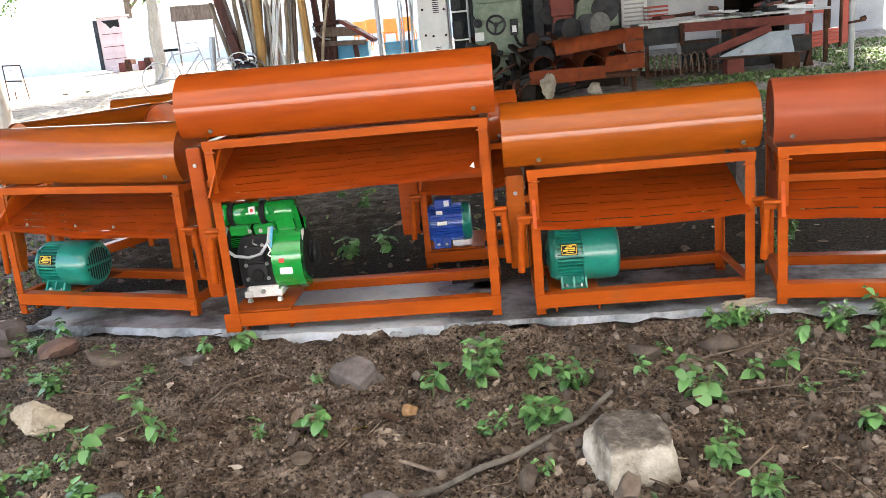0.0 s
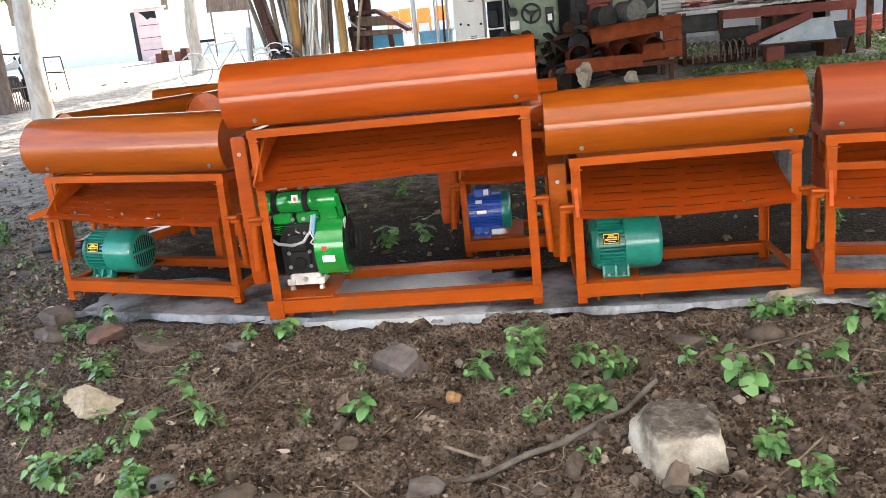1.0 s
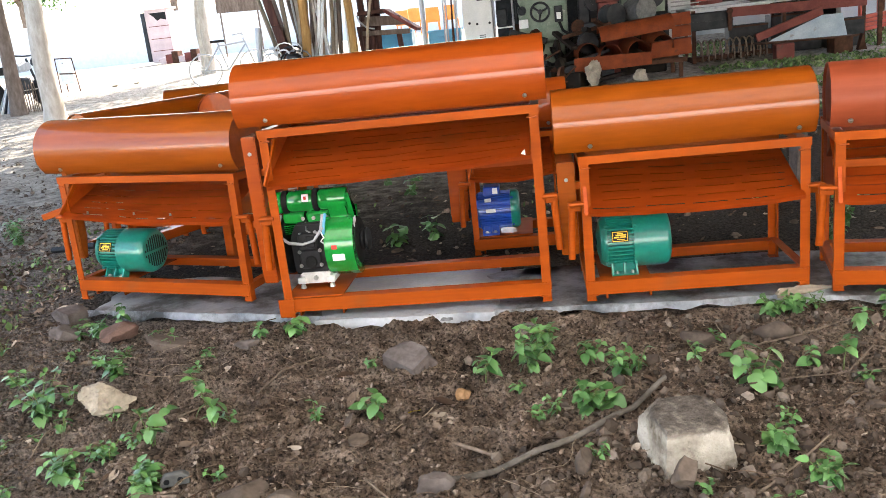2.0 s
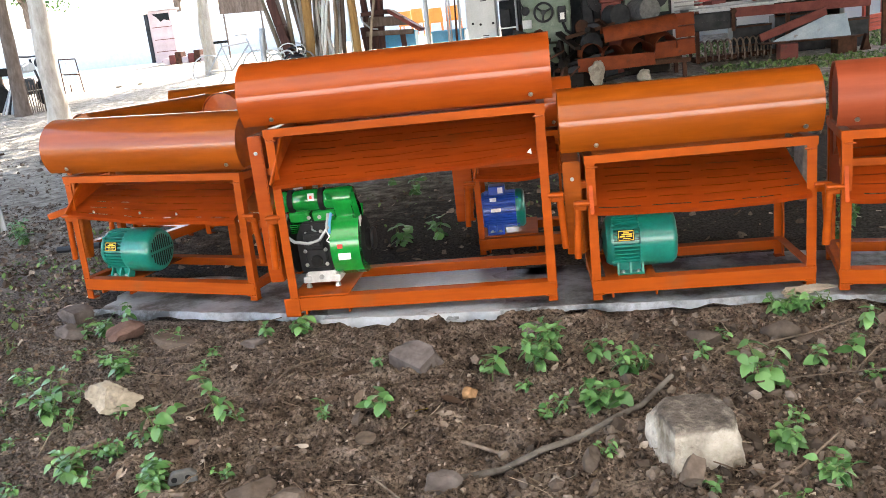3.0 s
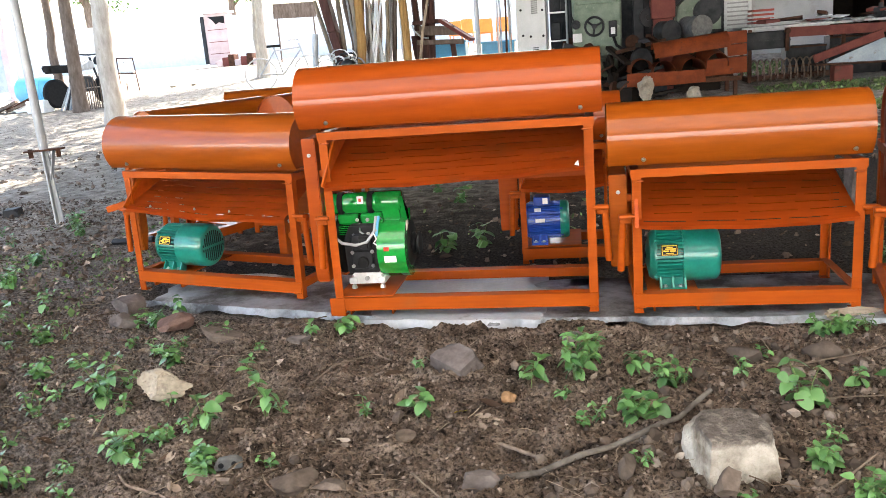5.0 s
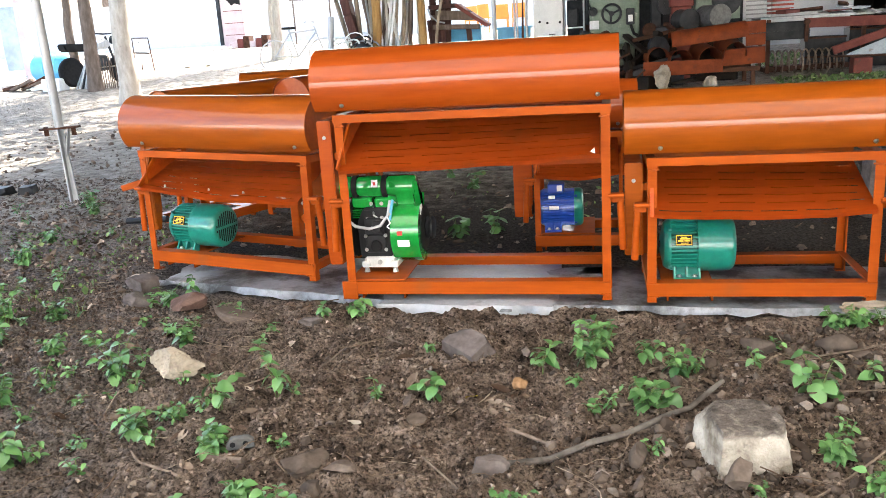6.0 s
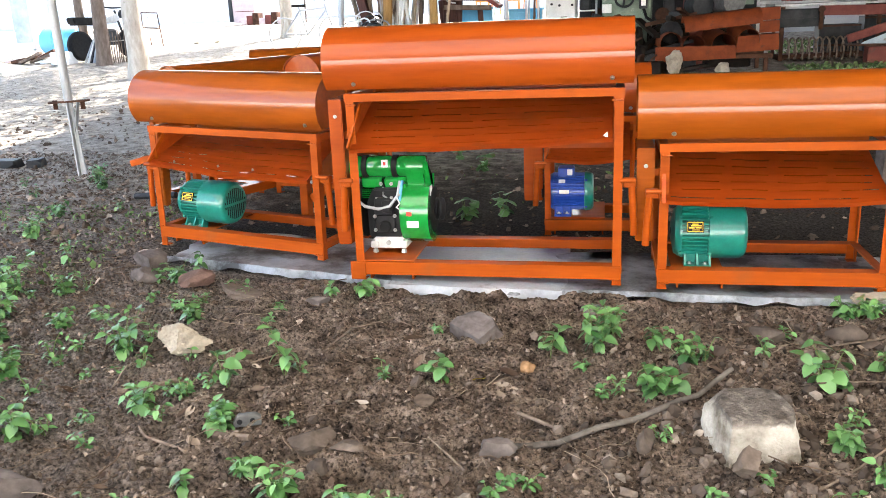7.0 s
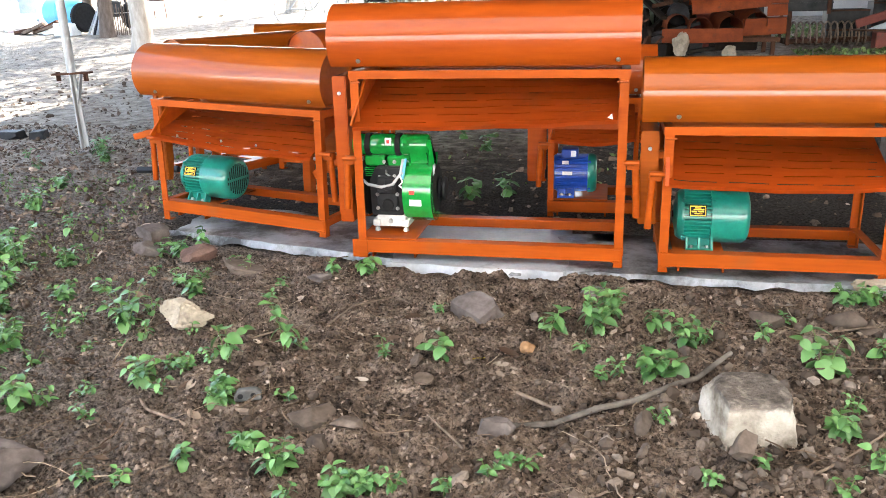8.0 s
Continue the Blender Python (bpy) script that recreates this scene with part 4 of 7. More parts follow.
# ---- diesel engine on the tall machine ----
def engine(m):
    """A small engine with a horizontal tank over it. Origin on the seat, under the middle of the base; x along the machine."""
    th = thing("diesel_engine", m, "bright green and black diesel engine on an orange seat", "engine")
    # alloy base
    bm = bmesh.new()
    prism(bm, [(-0.07, 0.020), (0.07, 0.020), (0.075, 0.034), (0.062, 0.066), (-0.062, 0.066), (-0.075, 0.034)], -0.09, 0.09, "y")
    bmesh.ops.bevel(bm, geom=bm.edges[:], offset=0.004, segments=2, affect="EDGES")
    base = part("base", bm, ALLOY, th, "cast alloy engine base")
    for x in (-0.062, 0.062):
        bm = bmesh.new()
        box(bm, (x - 0.017, -0.100, 0.022), (x + 0.017, 0.10, 0.050), 0.004)
        part("lug", bm, ALLOY, base)
        bm = bmesh.new()
        rod(bm, (x, -0.085, 0.001), (x, -0.085, 0.060), 0.006, seg=10)
        rod(bm, (x, -0.085, 0.001), (x, -0.085, 0.016), 0.013, 0.010, seg=6)
        part("stud", bm, BOLT, base, "mounting stud and nut")
    bm = bmesh.new()
    rod(bm, (0, -0.092, 0.045), (0, -0.100, 0.045), 0.010, seg=12)
    part("drain_plug", bm, BOLT, base, "round drain plug")
    # black crankcase with ribs and covers
    bm = bmesh.new()
    prism(bm, [(-0.085, 0.066), (0.055, 0.066), (0.062, 0.10), (0.060, 0.22), (0.045, 0.27), (-0.06, 0.27), (-0.09, 0.21)], -0.085, 0.10, "y")
    bmesh.ops.bevel(bm, geom=bm.edges[:], offset=0.006, segments=2, affect="EDGES")
    case = part("crankcase", bm, BLACK, th, "black cast crankcase")
    bm = bmesh.new()
    box(bm, (-0.055, -0.100, 0.085), (0.035, -0.083, 0.165), 0.006)
    part("timing_cover", bm, BLACK, case)
    bm = bmesh.new()
    rod(bm, (-0.008, -0.098, 0.115), (-0.008, -0.112, 0.115), 0.026, 0.022, 20)
    rod(bm, (-0.008, -0.112, 0.115), (-0.008, -0.1125, 0.115), 0.018, 0.016, 20)
    part("filler_cap", bm, RUBBER, case)
    bm = bmesh.new()
    box(bm, (-0.05, -0.112, 0.165), (0.03, -0.085, 0.235), 0.005)
    box(bm, (-0.015, -0.120, 0.178), (0.022, -0.105, 0.225), 0.003)
    part("injection_pump", bm, BLACK, case)
    for x, z in ((-0.052, 0.10), (0.033, 0.10), (-0.052, 0.158), (0.034, 0.16), (-0.04, 0.23), (0.025, 0.235), (0.06, 0.25)):
        bolt(case, (x, -0.1, z), r=0.006)
    # flywheel and pulley at the two ends
    bm = bmesh.new()
    lathe(bm, [(-0.150, 0.05), (-0.148, 0.115), (-0.115, 0.118), (-0.112, 0.05)], "x", 36, (0, 0.01, 0.165))
    part("flywheel", bm, RUBBER, th, "black flywheel")
    # green fan housing: a broad rounded volute that rises into the tank
    bm = bmesh.new()
    pts = []
    for k in range(30):
        a = -math.pi * 0.60 + k * (math.pi * 1.22) / 29
        pts.append((0.005 + 0.128 * math.cos(a), 0.160 + 0.130 * math.sin(a)))
    pts = [(-(y - 0.005) + 0.005, z) for y, z in pts]
    pts += [(0.02, 0.335), (-0.05, 0.345), (-0.072, 0.330)]
    cy, cz = 0.0, 0.19
    pts.sort(key=lambda q: math.atan2(q[1] - cz, q[0] - cy))
    prism(bm, pts, 0.060, 0.180, "x")
    bmesh.ops.bevel(bm, geom=[e for e in bm.edges if abs(e.verts[0].co.x - e.verts[1].co.x) < 1e-6], offset=0.024, segments=5, affect="EDGES")
    fan = part("fan_housing", bm, GREEN_ENGINE, th, "glossy green fan housing")
    for y, z, w, h, mat, nm in ((-0.0, 0.118, 0.050, 0.026, WHITE_LABEL, "sticker"), (0.0, 0.165, 0.022, 0.016, RED_MARK, "red_sticker")):
        bm = bmesh.new()
        box(bm, (0.090, -0.1250, z), (0.090 + w, -0.1150, z + h))
        part(nm, bm, mat, fan, "small white sticker" if mat is WHITE_LABEL else "small red sticker")
    bm = bmesh.new()
    box(bm, (0.180, -0.06, 0.235), (0.1815, -0.02, 0.275))
    part("sticker", bm, WHITE_LABEL, fan, "white sticker")
    bm = bmesh.new()
    lathe(bm, [(0.176, 0.085), (0.181, 0.098), (0.186, 0.085)], "x", 30, (0, 0.012, 0.165))
    for k in range(12):
        a = k * math.tau / 12
        beam(bm, (0.184, 0.012, 0.165), (0.184, 0.012 + 0.09 * math.cos(a), 0.165 + 0.09 * math.sin(a)), 0.004, 0.006)
    part("fan_grille", bm, RUBBER, fan, "black fan grille")
    bm = bmesh.new()
    lathe(bm, [(0.184, 0.02), (0.188, 0.045), (0.196, 0.048), (0.204, 0.036), (0.212, 0.048), (0.220, 0.045), (0.226, 0.02)], "x", 28, (0, 0.012, 0.165))
    part("drive_pulley", bm, BLACK, th, "black grooved pulley")
    # horizontal tank in three segments with black straps
    zt, rt = 0.352, 0.046
    for k, (a, b) in enumerate(((-0.175, -0.108), (-0.088, 0.022), (0.042, 0.166))):
        bm = bmesh.new()
        lathe(bm, [(a, rt * 0.86), (a + 0.010, rt), (b - 0.014, rt), (b - 0.004, rt * 0.93), (b, rt * 0.8)], "x", 30, (0, -0.025, zt))
        seg = part("tank_segment", bm, GREEN_ENGINE, th, "glossy green tank segment")
        if k < 2:
            bm = bmesh.new()
            box(bm, (b - 0.040, -0.025 - rt - 0.0015, zt + 0.004), (b - 0.014, -0.025 - rt + 0.006, zt + 0.034))
            st = part("sticker", bm, WHITE_LABEL, seg, "white warning sticker")
            bm = bmesh.new()
            box(bm, (b - 0.033, -0.025 - rt - 0.0024, zt + 0.012), (b - 0.022, -0.025 - rt - 0.0016, zt + 0.026))
            part("print_bar", bm, RED_MARK, seg, "red print on the sticker")
    for x in (-0.098, 0.032):
        bm = bmesh.new()
        lathe(bm, [(x - 0.011, rt * 0.9), (x - 0.010, rt * 1.03), (x + 0.010, rt * 1.03), (x + 0.011, rt * 0.9)], "x", 30, (0, -0.025, zt))
        part("strap", bm, RUBBER, th, "black tank strap")
    # green cylinder head and rocker cover under the tank
    bm = bmesh.new()
    box(bm, (-0.120, -0.05, 0.262), (-0.03, 0.06, 0.312), 0.010)
    box(bm, (-0.02, -0.055, 0.255), (0.085, 0.06, 0.312), 0.012)
    part("cylinder_head", bm, GREEN_ENGINE, th, "green cylinder head")
    for k in range(5):
        bm = bmesh.new()
        box(bm, (-0.122, -0.055, 0.225 + k * 0.008), (-0.03, 0.06, 0.228 + k * 0.008))
        part("cooling_fin", bm, GREEN_ENGINE, th)
    for x in (-0.03, 0.015, 0.07):
        bolt(th, (x, -0.056, 0.285), r=0.006)
    # hoses and cables
    for pts, r, mat, nm in (
        ([(-0.135, -0.045, 0.315), (-0.138, -0.075, 0.27), (-0.128, -0.09, 0.225), (-0.09, -0.105, 0.20), (-0.03, -0.115, 0.192), (0.02, -0.118, 0.205), (0.052, -0.105, 0.245), (0.058, -0.075, 0.30)], 0.0065, HOSE, "fuel_hose"),
        ([(-0.130, -0.03, 0.30), (-0.135, -0.08, 0.25), (-0.115, -0.10, 0.205)], 0.0055, HOSE, "hose"),
        ([(0.068, -0.07, 0.30), (0.066, -0.10, 0.265), (0.060, -0.105, 0.225)], 0.006, BLUE_PLASTIC, "blue_hose"),
        ([(0.05, -0.11, 0.24), (0.062, -0.115, 0.215), (0.048, -0.118, 0.20), (0.066, -0.112, 0.185)], 0.003, WHITE_LABEL, "wire"),
        ([(-0.02, -0.06, 0.27), (-0.01, -0.10, 0.245), (0.005, -0.10, 0.235)], 0.004, BOLT, "injector_pipe"),
    ):
        bm = bmesh.new()
        tube(bm, pts, r, 10)
        part(nm, bm, mat, th, {"fuel_hose": "grey fuel hose loop", "hose": "grey hose", "blue_hose": "pale blue hose", "wire": "white wire"}.get(nm, ""))
    return th


def left_fittings():
    """Loose-hung fittings at the ends of the ochre sheller: a lever, and a bare pull rod on a slanting brace."""
    th = thing("pull_rod", LEFT @ pose(0.60, 0.50, 0.17), "bare steel pull rod on a slanting orange brace", "machine part")
    bm = bmesh.new()
    rod(bm, (0.0, 0.0, 0.075), (0.19, 0.02, 0.150), 0.010, seg=10)
    part("rod", bm, BOLT, th, "bare bright steel rod")
    bm = bmesh.new()
    beam(bm, (-0.02, 0.03, -0.02), (0.20, 0.03, 0.12), 0.030, 0.045, 0.003)
    part("brace", bm, ORANGE, th)
    bm = bmesh.new()
    beam(bm, (-0.05, 0.02, -0.17), (-0.05, 0.02, 0.13), 0.05, 0.05, 0.004)
    part("upright", bm, ORANGE, th)
    th = thing("side_lever", LEFT @ pose(-0.075, 0.06, 0.40), "flat orange lever sticking out of a guard", "lever")
    bm = bmesh.new()
    beam(bm, (0.0, 0.0, 0.012), (-0.13, 0.0, -0.022), 0.012, 0.034, 0.003)
    part("blade", bm, ORANGE, th)


left_fittings()
engine(MAIN @ pose(0.120, 0.195, 0.092) @ Matrix.Diagonal((1.03, 1.03, 1.05, 1)))

# ---- pole with a welded plate near the row ----
def pipe_pole(x, y, top, label, plate=None, r=0.033, foot=0.0, lean=0.0, strut=True):
    z = ground_height(x, y)
    th = thing("pipe_pole", pose(x, y, z), label, "pole")
    bm = bmesh.new()
    tube(bm, [(0, 0, (plate or -0.1) - z * 0), (lean * 0.5, 0, top * 0.5), (lean, 0, top)], r, 16)
    part("shaft", bm, PIPE, th)
    if plate:
        bm = bmesh.new()
        beam(bm, (-0.155, 0.0, plate), (0.155, 0.0, plate + 0.012), 0.075, 0.014, 0.002)
        pl = part("plate", bm, RUST, th, "rusty flat plate")
        for s in (-0.12, -0.1, 0.11, 0.13):
            bm = bmesh.new()
            rod(bm, (s, -0.01, plate - 0.05), (s, -0.01, plate + 0.018), 0.009, seg=8)
            part("bolt", bm, RUST, pl)
        bm = bmesh.new()
        beam(bm, (0.005, 0, -0.06), (0.0, 0, plate), 0.07, 0.012, 0.0, (1, 0, 0))
        beam(bm, (0.035, 0.0, -0.06), (0.0, 0, plate), 0.012, 0.05, 0.0, (1, 0, 0))
        part("stake", bm, PIPE, th)
        bm = bmesh.new()
        beam(bm, (0.02, 0.0, plate * 0.6), (0.075, 0, plate), 0.035, 0.006, 0.0, (1, 0, 0))
        part("brace", bm, PIPE, th)
    return th


pipe_pole(-3.86, 5.54, 3.6, "grey steel pipe pole with a rusty plate on a stake", plate=0.555, lean=-0.03)


# ---- stones ----
def stone(name, x, y, size, seed, mat, label, squash=(1, 1, 0.75), rz=0.0, sink=0.3, rx=0.0, ry=0.0, subdiv=4, jag=0.10, cuts=12):
    bm = bmesh.new()
    rough_rock(bm, 1.0, seed, subdiv, cuts, jag, squash)
    bmesh.ops.scale(bm, vec=(size, size, size), verts=bm.verts)
    lowest = min(v.co.z for v in bm.verts)
    ob = part(name, bm, mat)
    ob.matrix_basis = pose(x, y, ground_height(x, y) - lowest * (1 - sink), rx, ry, rz)
    return tagged(ob, label, "stone", "stones")


def squared_stone(name, m, half, seed, mat, label, chips=6, lean=0.1, rough=1.0):
    """A roughly squared stone with chipped corners and rough faces; half: its half sizes."""
    bm = bmesh.new()
    bmesh.ops.create_cube(bm, size=2.0)
    bmesh.ops.subdivide_edges(bm, edges=bm.edges[:], cuts=24, use_grid_fill=True)
    rng = random.Random(seed)
    planes = [(V((rng.choice((-1, 1)) * rng.uniform(0.4, 1), rng.choice((-1, 1)) * rng.uniform(0.4, 1), rng.uniform(-1, 1))).normalized(), rng.uniform(1.18, 1.36)) for _ in range(chips)]
    sx, sy = rng.uniform(-lean, lean), rng.uniform(-lean, lean)
    for v in bm.verts:
        c = v.co
        for nrm, d in planes:
            k = c.dot(nrm) - d
            if k > 0:
                c -= nrm * k
        o = V((seed, 0, 0))
        c *= 1 + rough * (0.045 * noise.noise(c * 1.4 + o) + 0.022 * noise.noise(c * 4.5 + o) + 0.014 * noise.noise(c * 11.0 + o) + 0.009 * noise.noise(c * 24.0))
        taper = 1.0 - 0.07 * c.z
        v.co = V(((c.x * taper + sx * c.y) * half[0], (c.y * taper + sy * c.x) * half[1], (c.z + 0.10 * c.y + 0.05 * c.x) * half[2]))
    ob = part(name, bm, mat)
    ob.matrix_basis = m
    return tagged(ob, label, "stone", "stones")


squared_stone("limestone_block", pose(0.480, 1.885, ground_height(0.48, 1.88) + 0.058, -2, 3, 12), (0.093, 0.088, 0.078), 4, BLOCK, "large squared pale limestone block, top darkened by stain and shade", 7)
squared_stone("dark_stone", pose(-0.345, 2.585, ground_height(-0.345, 2.585) + 0.030, 20, 10, -36), (0.082, 0.054, 0.040), 12, STONE_DARK, "angular dark grey stone slab on bare soil", 3, 0.04, 0.7)
stone("pale_stone", -1.345, 2.335, 0.086, 23, STONE_PALE, "lumpy cream limestone lying among weeds", (1.05, 0.75, 0.58), 10, 0.2, jag=0.13, cuts=9, subdiv=5)
stone("flat_stone", -0.178, 1.775, 0.058, 33, STONE_DARK, "brown stone at the end of a stick", (1.0, 0.8, 0.85), 50, 0.3)
stone("ochre_pebble", -0.135, 2.31, 0.026, 41, OCHRE_STONE, "small ochre pebble on the soil", (1, 0.9, 0.8), 30, 0.25)
stone("brown_stone", -1.92, 3.10, 0.068, 52, STONE_DARK, "dark rounded stone beside weeds", (1.1, 0.8, 0.65), 15, 0.3)
stone("brown_stone", -1.66, 3.05, 0.085, 53, STONE_RED, "flat reddish-brown stone beside the sheet", (1.2, 0.7, 0.45), 10, 0.2, ry=-8)
stone("brown_stone", -1.40, 2.96, 0.095, 54, STONE_BROWN, "flat tan stone slab by the sheet", (1.3, 0.6, 0.3), -20, 0.3, ry=8)
stone("brown_stone", -2.07, 3.40, 0.095, 57, STONE_DARK, "dark stone half sunk by the sheet", (1.0, 0.8, 0.5), 40, 0.4)
stone("brown_stone", -0.69, 1.76, 0.066, 55, STONE_BROWN, "brown stone sunk in the soil", (1.1, 0.85, 0.42), 50, 0.4)
stone("brown_stone", -0.625, 1.645, 0.030, 56, STONE_BROWN, "small grey-brown stone on soil", (1.1, 0.85, 0.7), 50, 0.3)
stone("dark_boulder", -1.46, 1.36, 0.155, 58, STONE_DARK, "dark boulder half sunk in the soil", (1.2, 0.9, 0.45), 20, 0.4)
stone("round_pebble", 0.915, 2.65, 0.055, 59, STONE_BROWN, "round brown pebble in the soil", (1.1, 0.8, 0.6), 0, 0.2, cuts=2, jag=0.03)
stone("round_pebble", 0.985, 2.62, 0.038, 60, STONE_BROWN, "rounded grey-brown pebble on soil", (1.1, 0.8, 0.6), 20, 0.2, cuts=2, jag=0.03)
stone("brown_stone", 0.665, 2.62, 0.058, 61, STONE_BROWN, "tan stone behind a weed", (1.1, 0.7, 0.6), -25, 0.25)
stone("brown_stone", -0.58, 1.755, 0.042, 67, STONE_BROWN, "flat brown stone sunk in the soil", (1.2, 0.8, 0.4), 15, 0.4)
stone("pale_stone", 1.12, 3.02, 0.085, 68, STONE_PALE, "pale elongated rough stone on the sheet edge", (1.5, 0.5, 0.36), 12, 0.0, jag=0.25, cuts=9)
stone("brown_stone", 0.21, 1.82, 0.040, 62, STONE_BROWN, "upright brown stone chip", (0.7, 0.6, 1.0), 10, 0.25)
stone("brown_stone", 0.44, 1.70, 0.050, 63, STONE_BROWN, "reddish stone against the limestone block", (0.9, 0.7, 0.9), 40, 0.25)
stone("brown_stone", 0.50, 2.02, 0.07, 64, STONE_PALE, "pale stone flake behind the block", (1.2, 0.6, 0.5), 10, 0.2)
stone("brown_stone", 0.06, 2.88, 0.045, 65, STONE_DARK, "dark clod under the sheet's torn edge", (1.1, 0.6, 0.6), 0, 0.3)
stone("brown_stone", -1.02, 2.86, 0.05, 66, STONE_DARK, "dark stone by the sheet", (1.2, 0.7, 0.5), 30, 0.3)
squared_stone("concrete_block", pose(1.585, 4.55, ground_height(1.585, 4.55) + 0.17, 0, 0, 8), (0.035, 0.05, 0.20), 13, STONE_DARK, "grey concrete block standing behind the machines", 3, 0.03, 0.4)
squared_stone("burnt_brick", pose(-4.74, 5.86, ground_height(-4.74, 5.86) + 0.028, 0, 0, -6), (0.115, 0.055, 0.032), 21, BLACK, "blackened brick lying in the yard", 2, 0.02, 0.4)
squared_stone("burnt_brick", pose(-4.50, 5.90, ground_height(-4.50, 5.90) + 0.028, 0, 0, 14), (0.060, 0.055, 0.034), 22, BLACK, "blackened half brick lying in the yard", 3, 0.02, 0.5)


# ---- sticks and fallen branches ----
def stick(pts, r0, r1, mat, label, seg=8):
    bm = bmesh.new()
    fine, n = [], 6
    for a, b in zip(pts, pts[1:]):
        for k in range(n):
            t = k / n
            fine.append([a[0] + (b[0] - a[0]) * t, a[1] + (b[1] - a[1]) * t, a[2] + (b[2] - a[2]) * t])
    fine.append(list(pts[-1]))
    ends = [ground_height(p[0], p[1]) for p in pts]
    for i, p in enumerate(fine):
        j, k = min(i // n, len(ends) - 2), i / n - min(i // n, len(ends) - 2)
        p[2] += ends[j] + (ends[j + 1] - ends[j]) * k
        q = V(p)
        p[0] += 0.0035 * noise.noise(q * 9)
        p[1] += 0.0035 * noise.noise(q * 9 + V((5, 5, 5)))
    m = len(fine) - 1
    tube(bm, fine, [(r0 + (r1 - r0) * i / m) * (1 + 0.18 * noise.noise(V((i * 0.7, r0 * 100, 0)))) for i in range(m + 1)], seg)
    return tagged(part("stick", bm, mat), label, "stick", "sticks on the ground")


stick([(-0.14, 1.80, 0.010), (-0.02, 1.855, 0.014), (0.10, 1.91, 0.016), (0.19, 1.965, 0.018), (0.29, 2.04, 0.02), (0.375, 2.14, 0.02), (0.49, 2.28, 0.03)], 0.0095, 0.0075, GREY_STICK, "long grey dead branch bent across the soil")
stick([(-0.14, 2.0, 0.01), (-0.02, 1.92, 0.01)], 0.006, 0.005, TWIG, "short pale broken twig")
stick([(0.60, 1.67, 0.01), (0.72, 1.79, 0.02), (0.85, 1.91, 0.03)], 0.004, 0.0025, TWIG, "thin slanting brown twig", 6)
stick([(0.80, 2.52, 0.02), (1.0, 2.62, 0.04), (1.22, 2.70, 0.05)], 0.004, 0.0025, TWIG, "thin dry twig among weeds", 6)
stick([(-0.86, 2.44, 0.02), (-0.80, 2.56, 0.02), (-0.68, 2.71, 0.04), (-0.60, 2.66, 0.02)], 0.004, 0.003, TWIG, "curved pale root twig", 6)
stick([(-1.12, 2.20, 0.01), (-1.00, 2.30, 0.03), (-0.92, 2.40, 0.02)], 0.004, 0.0025, TWIG, "pale forked twig on soil", 6)
stick([(-1.00, 1.66, 0.01), (-1.16, 1.74, 0.015), (-1.22, 1.80, 0.01)], 0.005, 0.004, TWIG, "brown twig on dark soil", 6)
stick([(0.72, 2.22, 0.02), (0.9, 2.30, 0.02), (1.2, 2.28, 0.03)], 0.003, 0.002, TWIG, "dry vine lying over pebbles", 6)
stick([(1.02, 2.30, 0.02), (1.15, 2.42, 0.05), (1.3, 2.44, 0.03)], 0.0035, 0.0025, TWIG, "bleached dry stalk among weeds", 6)
stick([(-1.43, 2.03, 0.002), (-1.34, 2.07, 0.006), (-1.26, 2.11, 0.004)], 0.013, 0.009, TWIG, "stub of brown bark on the soil", 6)
stick([(-0.24, 1.66, 0.02), (-0.36, 1.80, 0.02)], 0.004, 0.003, TWIG, "thin dry root by a stone", 6)
stick([(-0.98, 1.80, 0.006), (-0.86, 1.76, 0.01)], 0.014, 0.010, TWIG, "flat piece of tan bark", 6)
stick([(-2.75, 4.45, 0.10), (-2.45, 4.40, 0.12)], 0.02, 0.02, BLACK, "short black pipe end resting behind the row", 8)


bm = bmesh.new()
lathe(bm, [(0, 0.011), (0, 0.030), (0.006, 0.030), (0.006, 0.011)], "z", 26)
ob = part("washer", bm, TWIG)
ob.matrix_basis = pose(-0.42, 2.02, ground_height(-0.42, 2.02) + 0.006, 8, 6, 0)
tagged(ob, "dull tan washer half sunk in the soil", "washer")
th = thing("cast_bracket", pose(-0.905, 1.85, ground_height(-0.905, 1.85) - 0.006, 0, 0, 20) @ Matrix.Scale(0.8, 4), "grey cast bracket with two round holes", "machine part")
bm = bmesh.new()
prism(bm, [(-0.05, 0), (0.05, 0), (0.05, 0.03), (0.03, 0.045), (-0.03, 0.045), (-0.05, 0.02)], -0.014, 0.014, "y")
bmesh.ops.bevel(bm, geom=bm.edges[:], offset=0.003, segments=1, affect="EDGES")
part("casting", bm, CASTING, th)
# black rings laid on the face imitate the dark of the two holes
for x in (-0.026, 0.02):
    bm = bmesh.new()
    lathe(bm, [(-0.0155, 0.004), (-0.0155, 0.010), (-0.0135, 0.010), (-0.0138, 0.004)], "y", 18, (x, 0, 0.022))
    part("hole_ring", bm, BLACK, th, "black ring standing in for a hole's darkness")


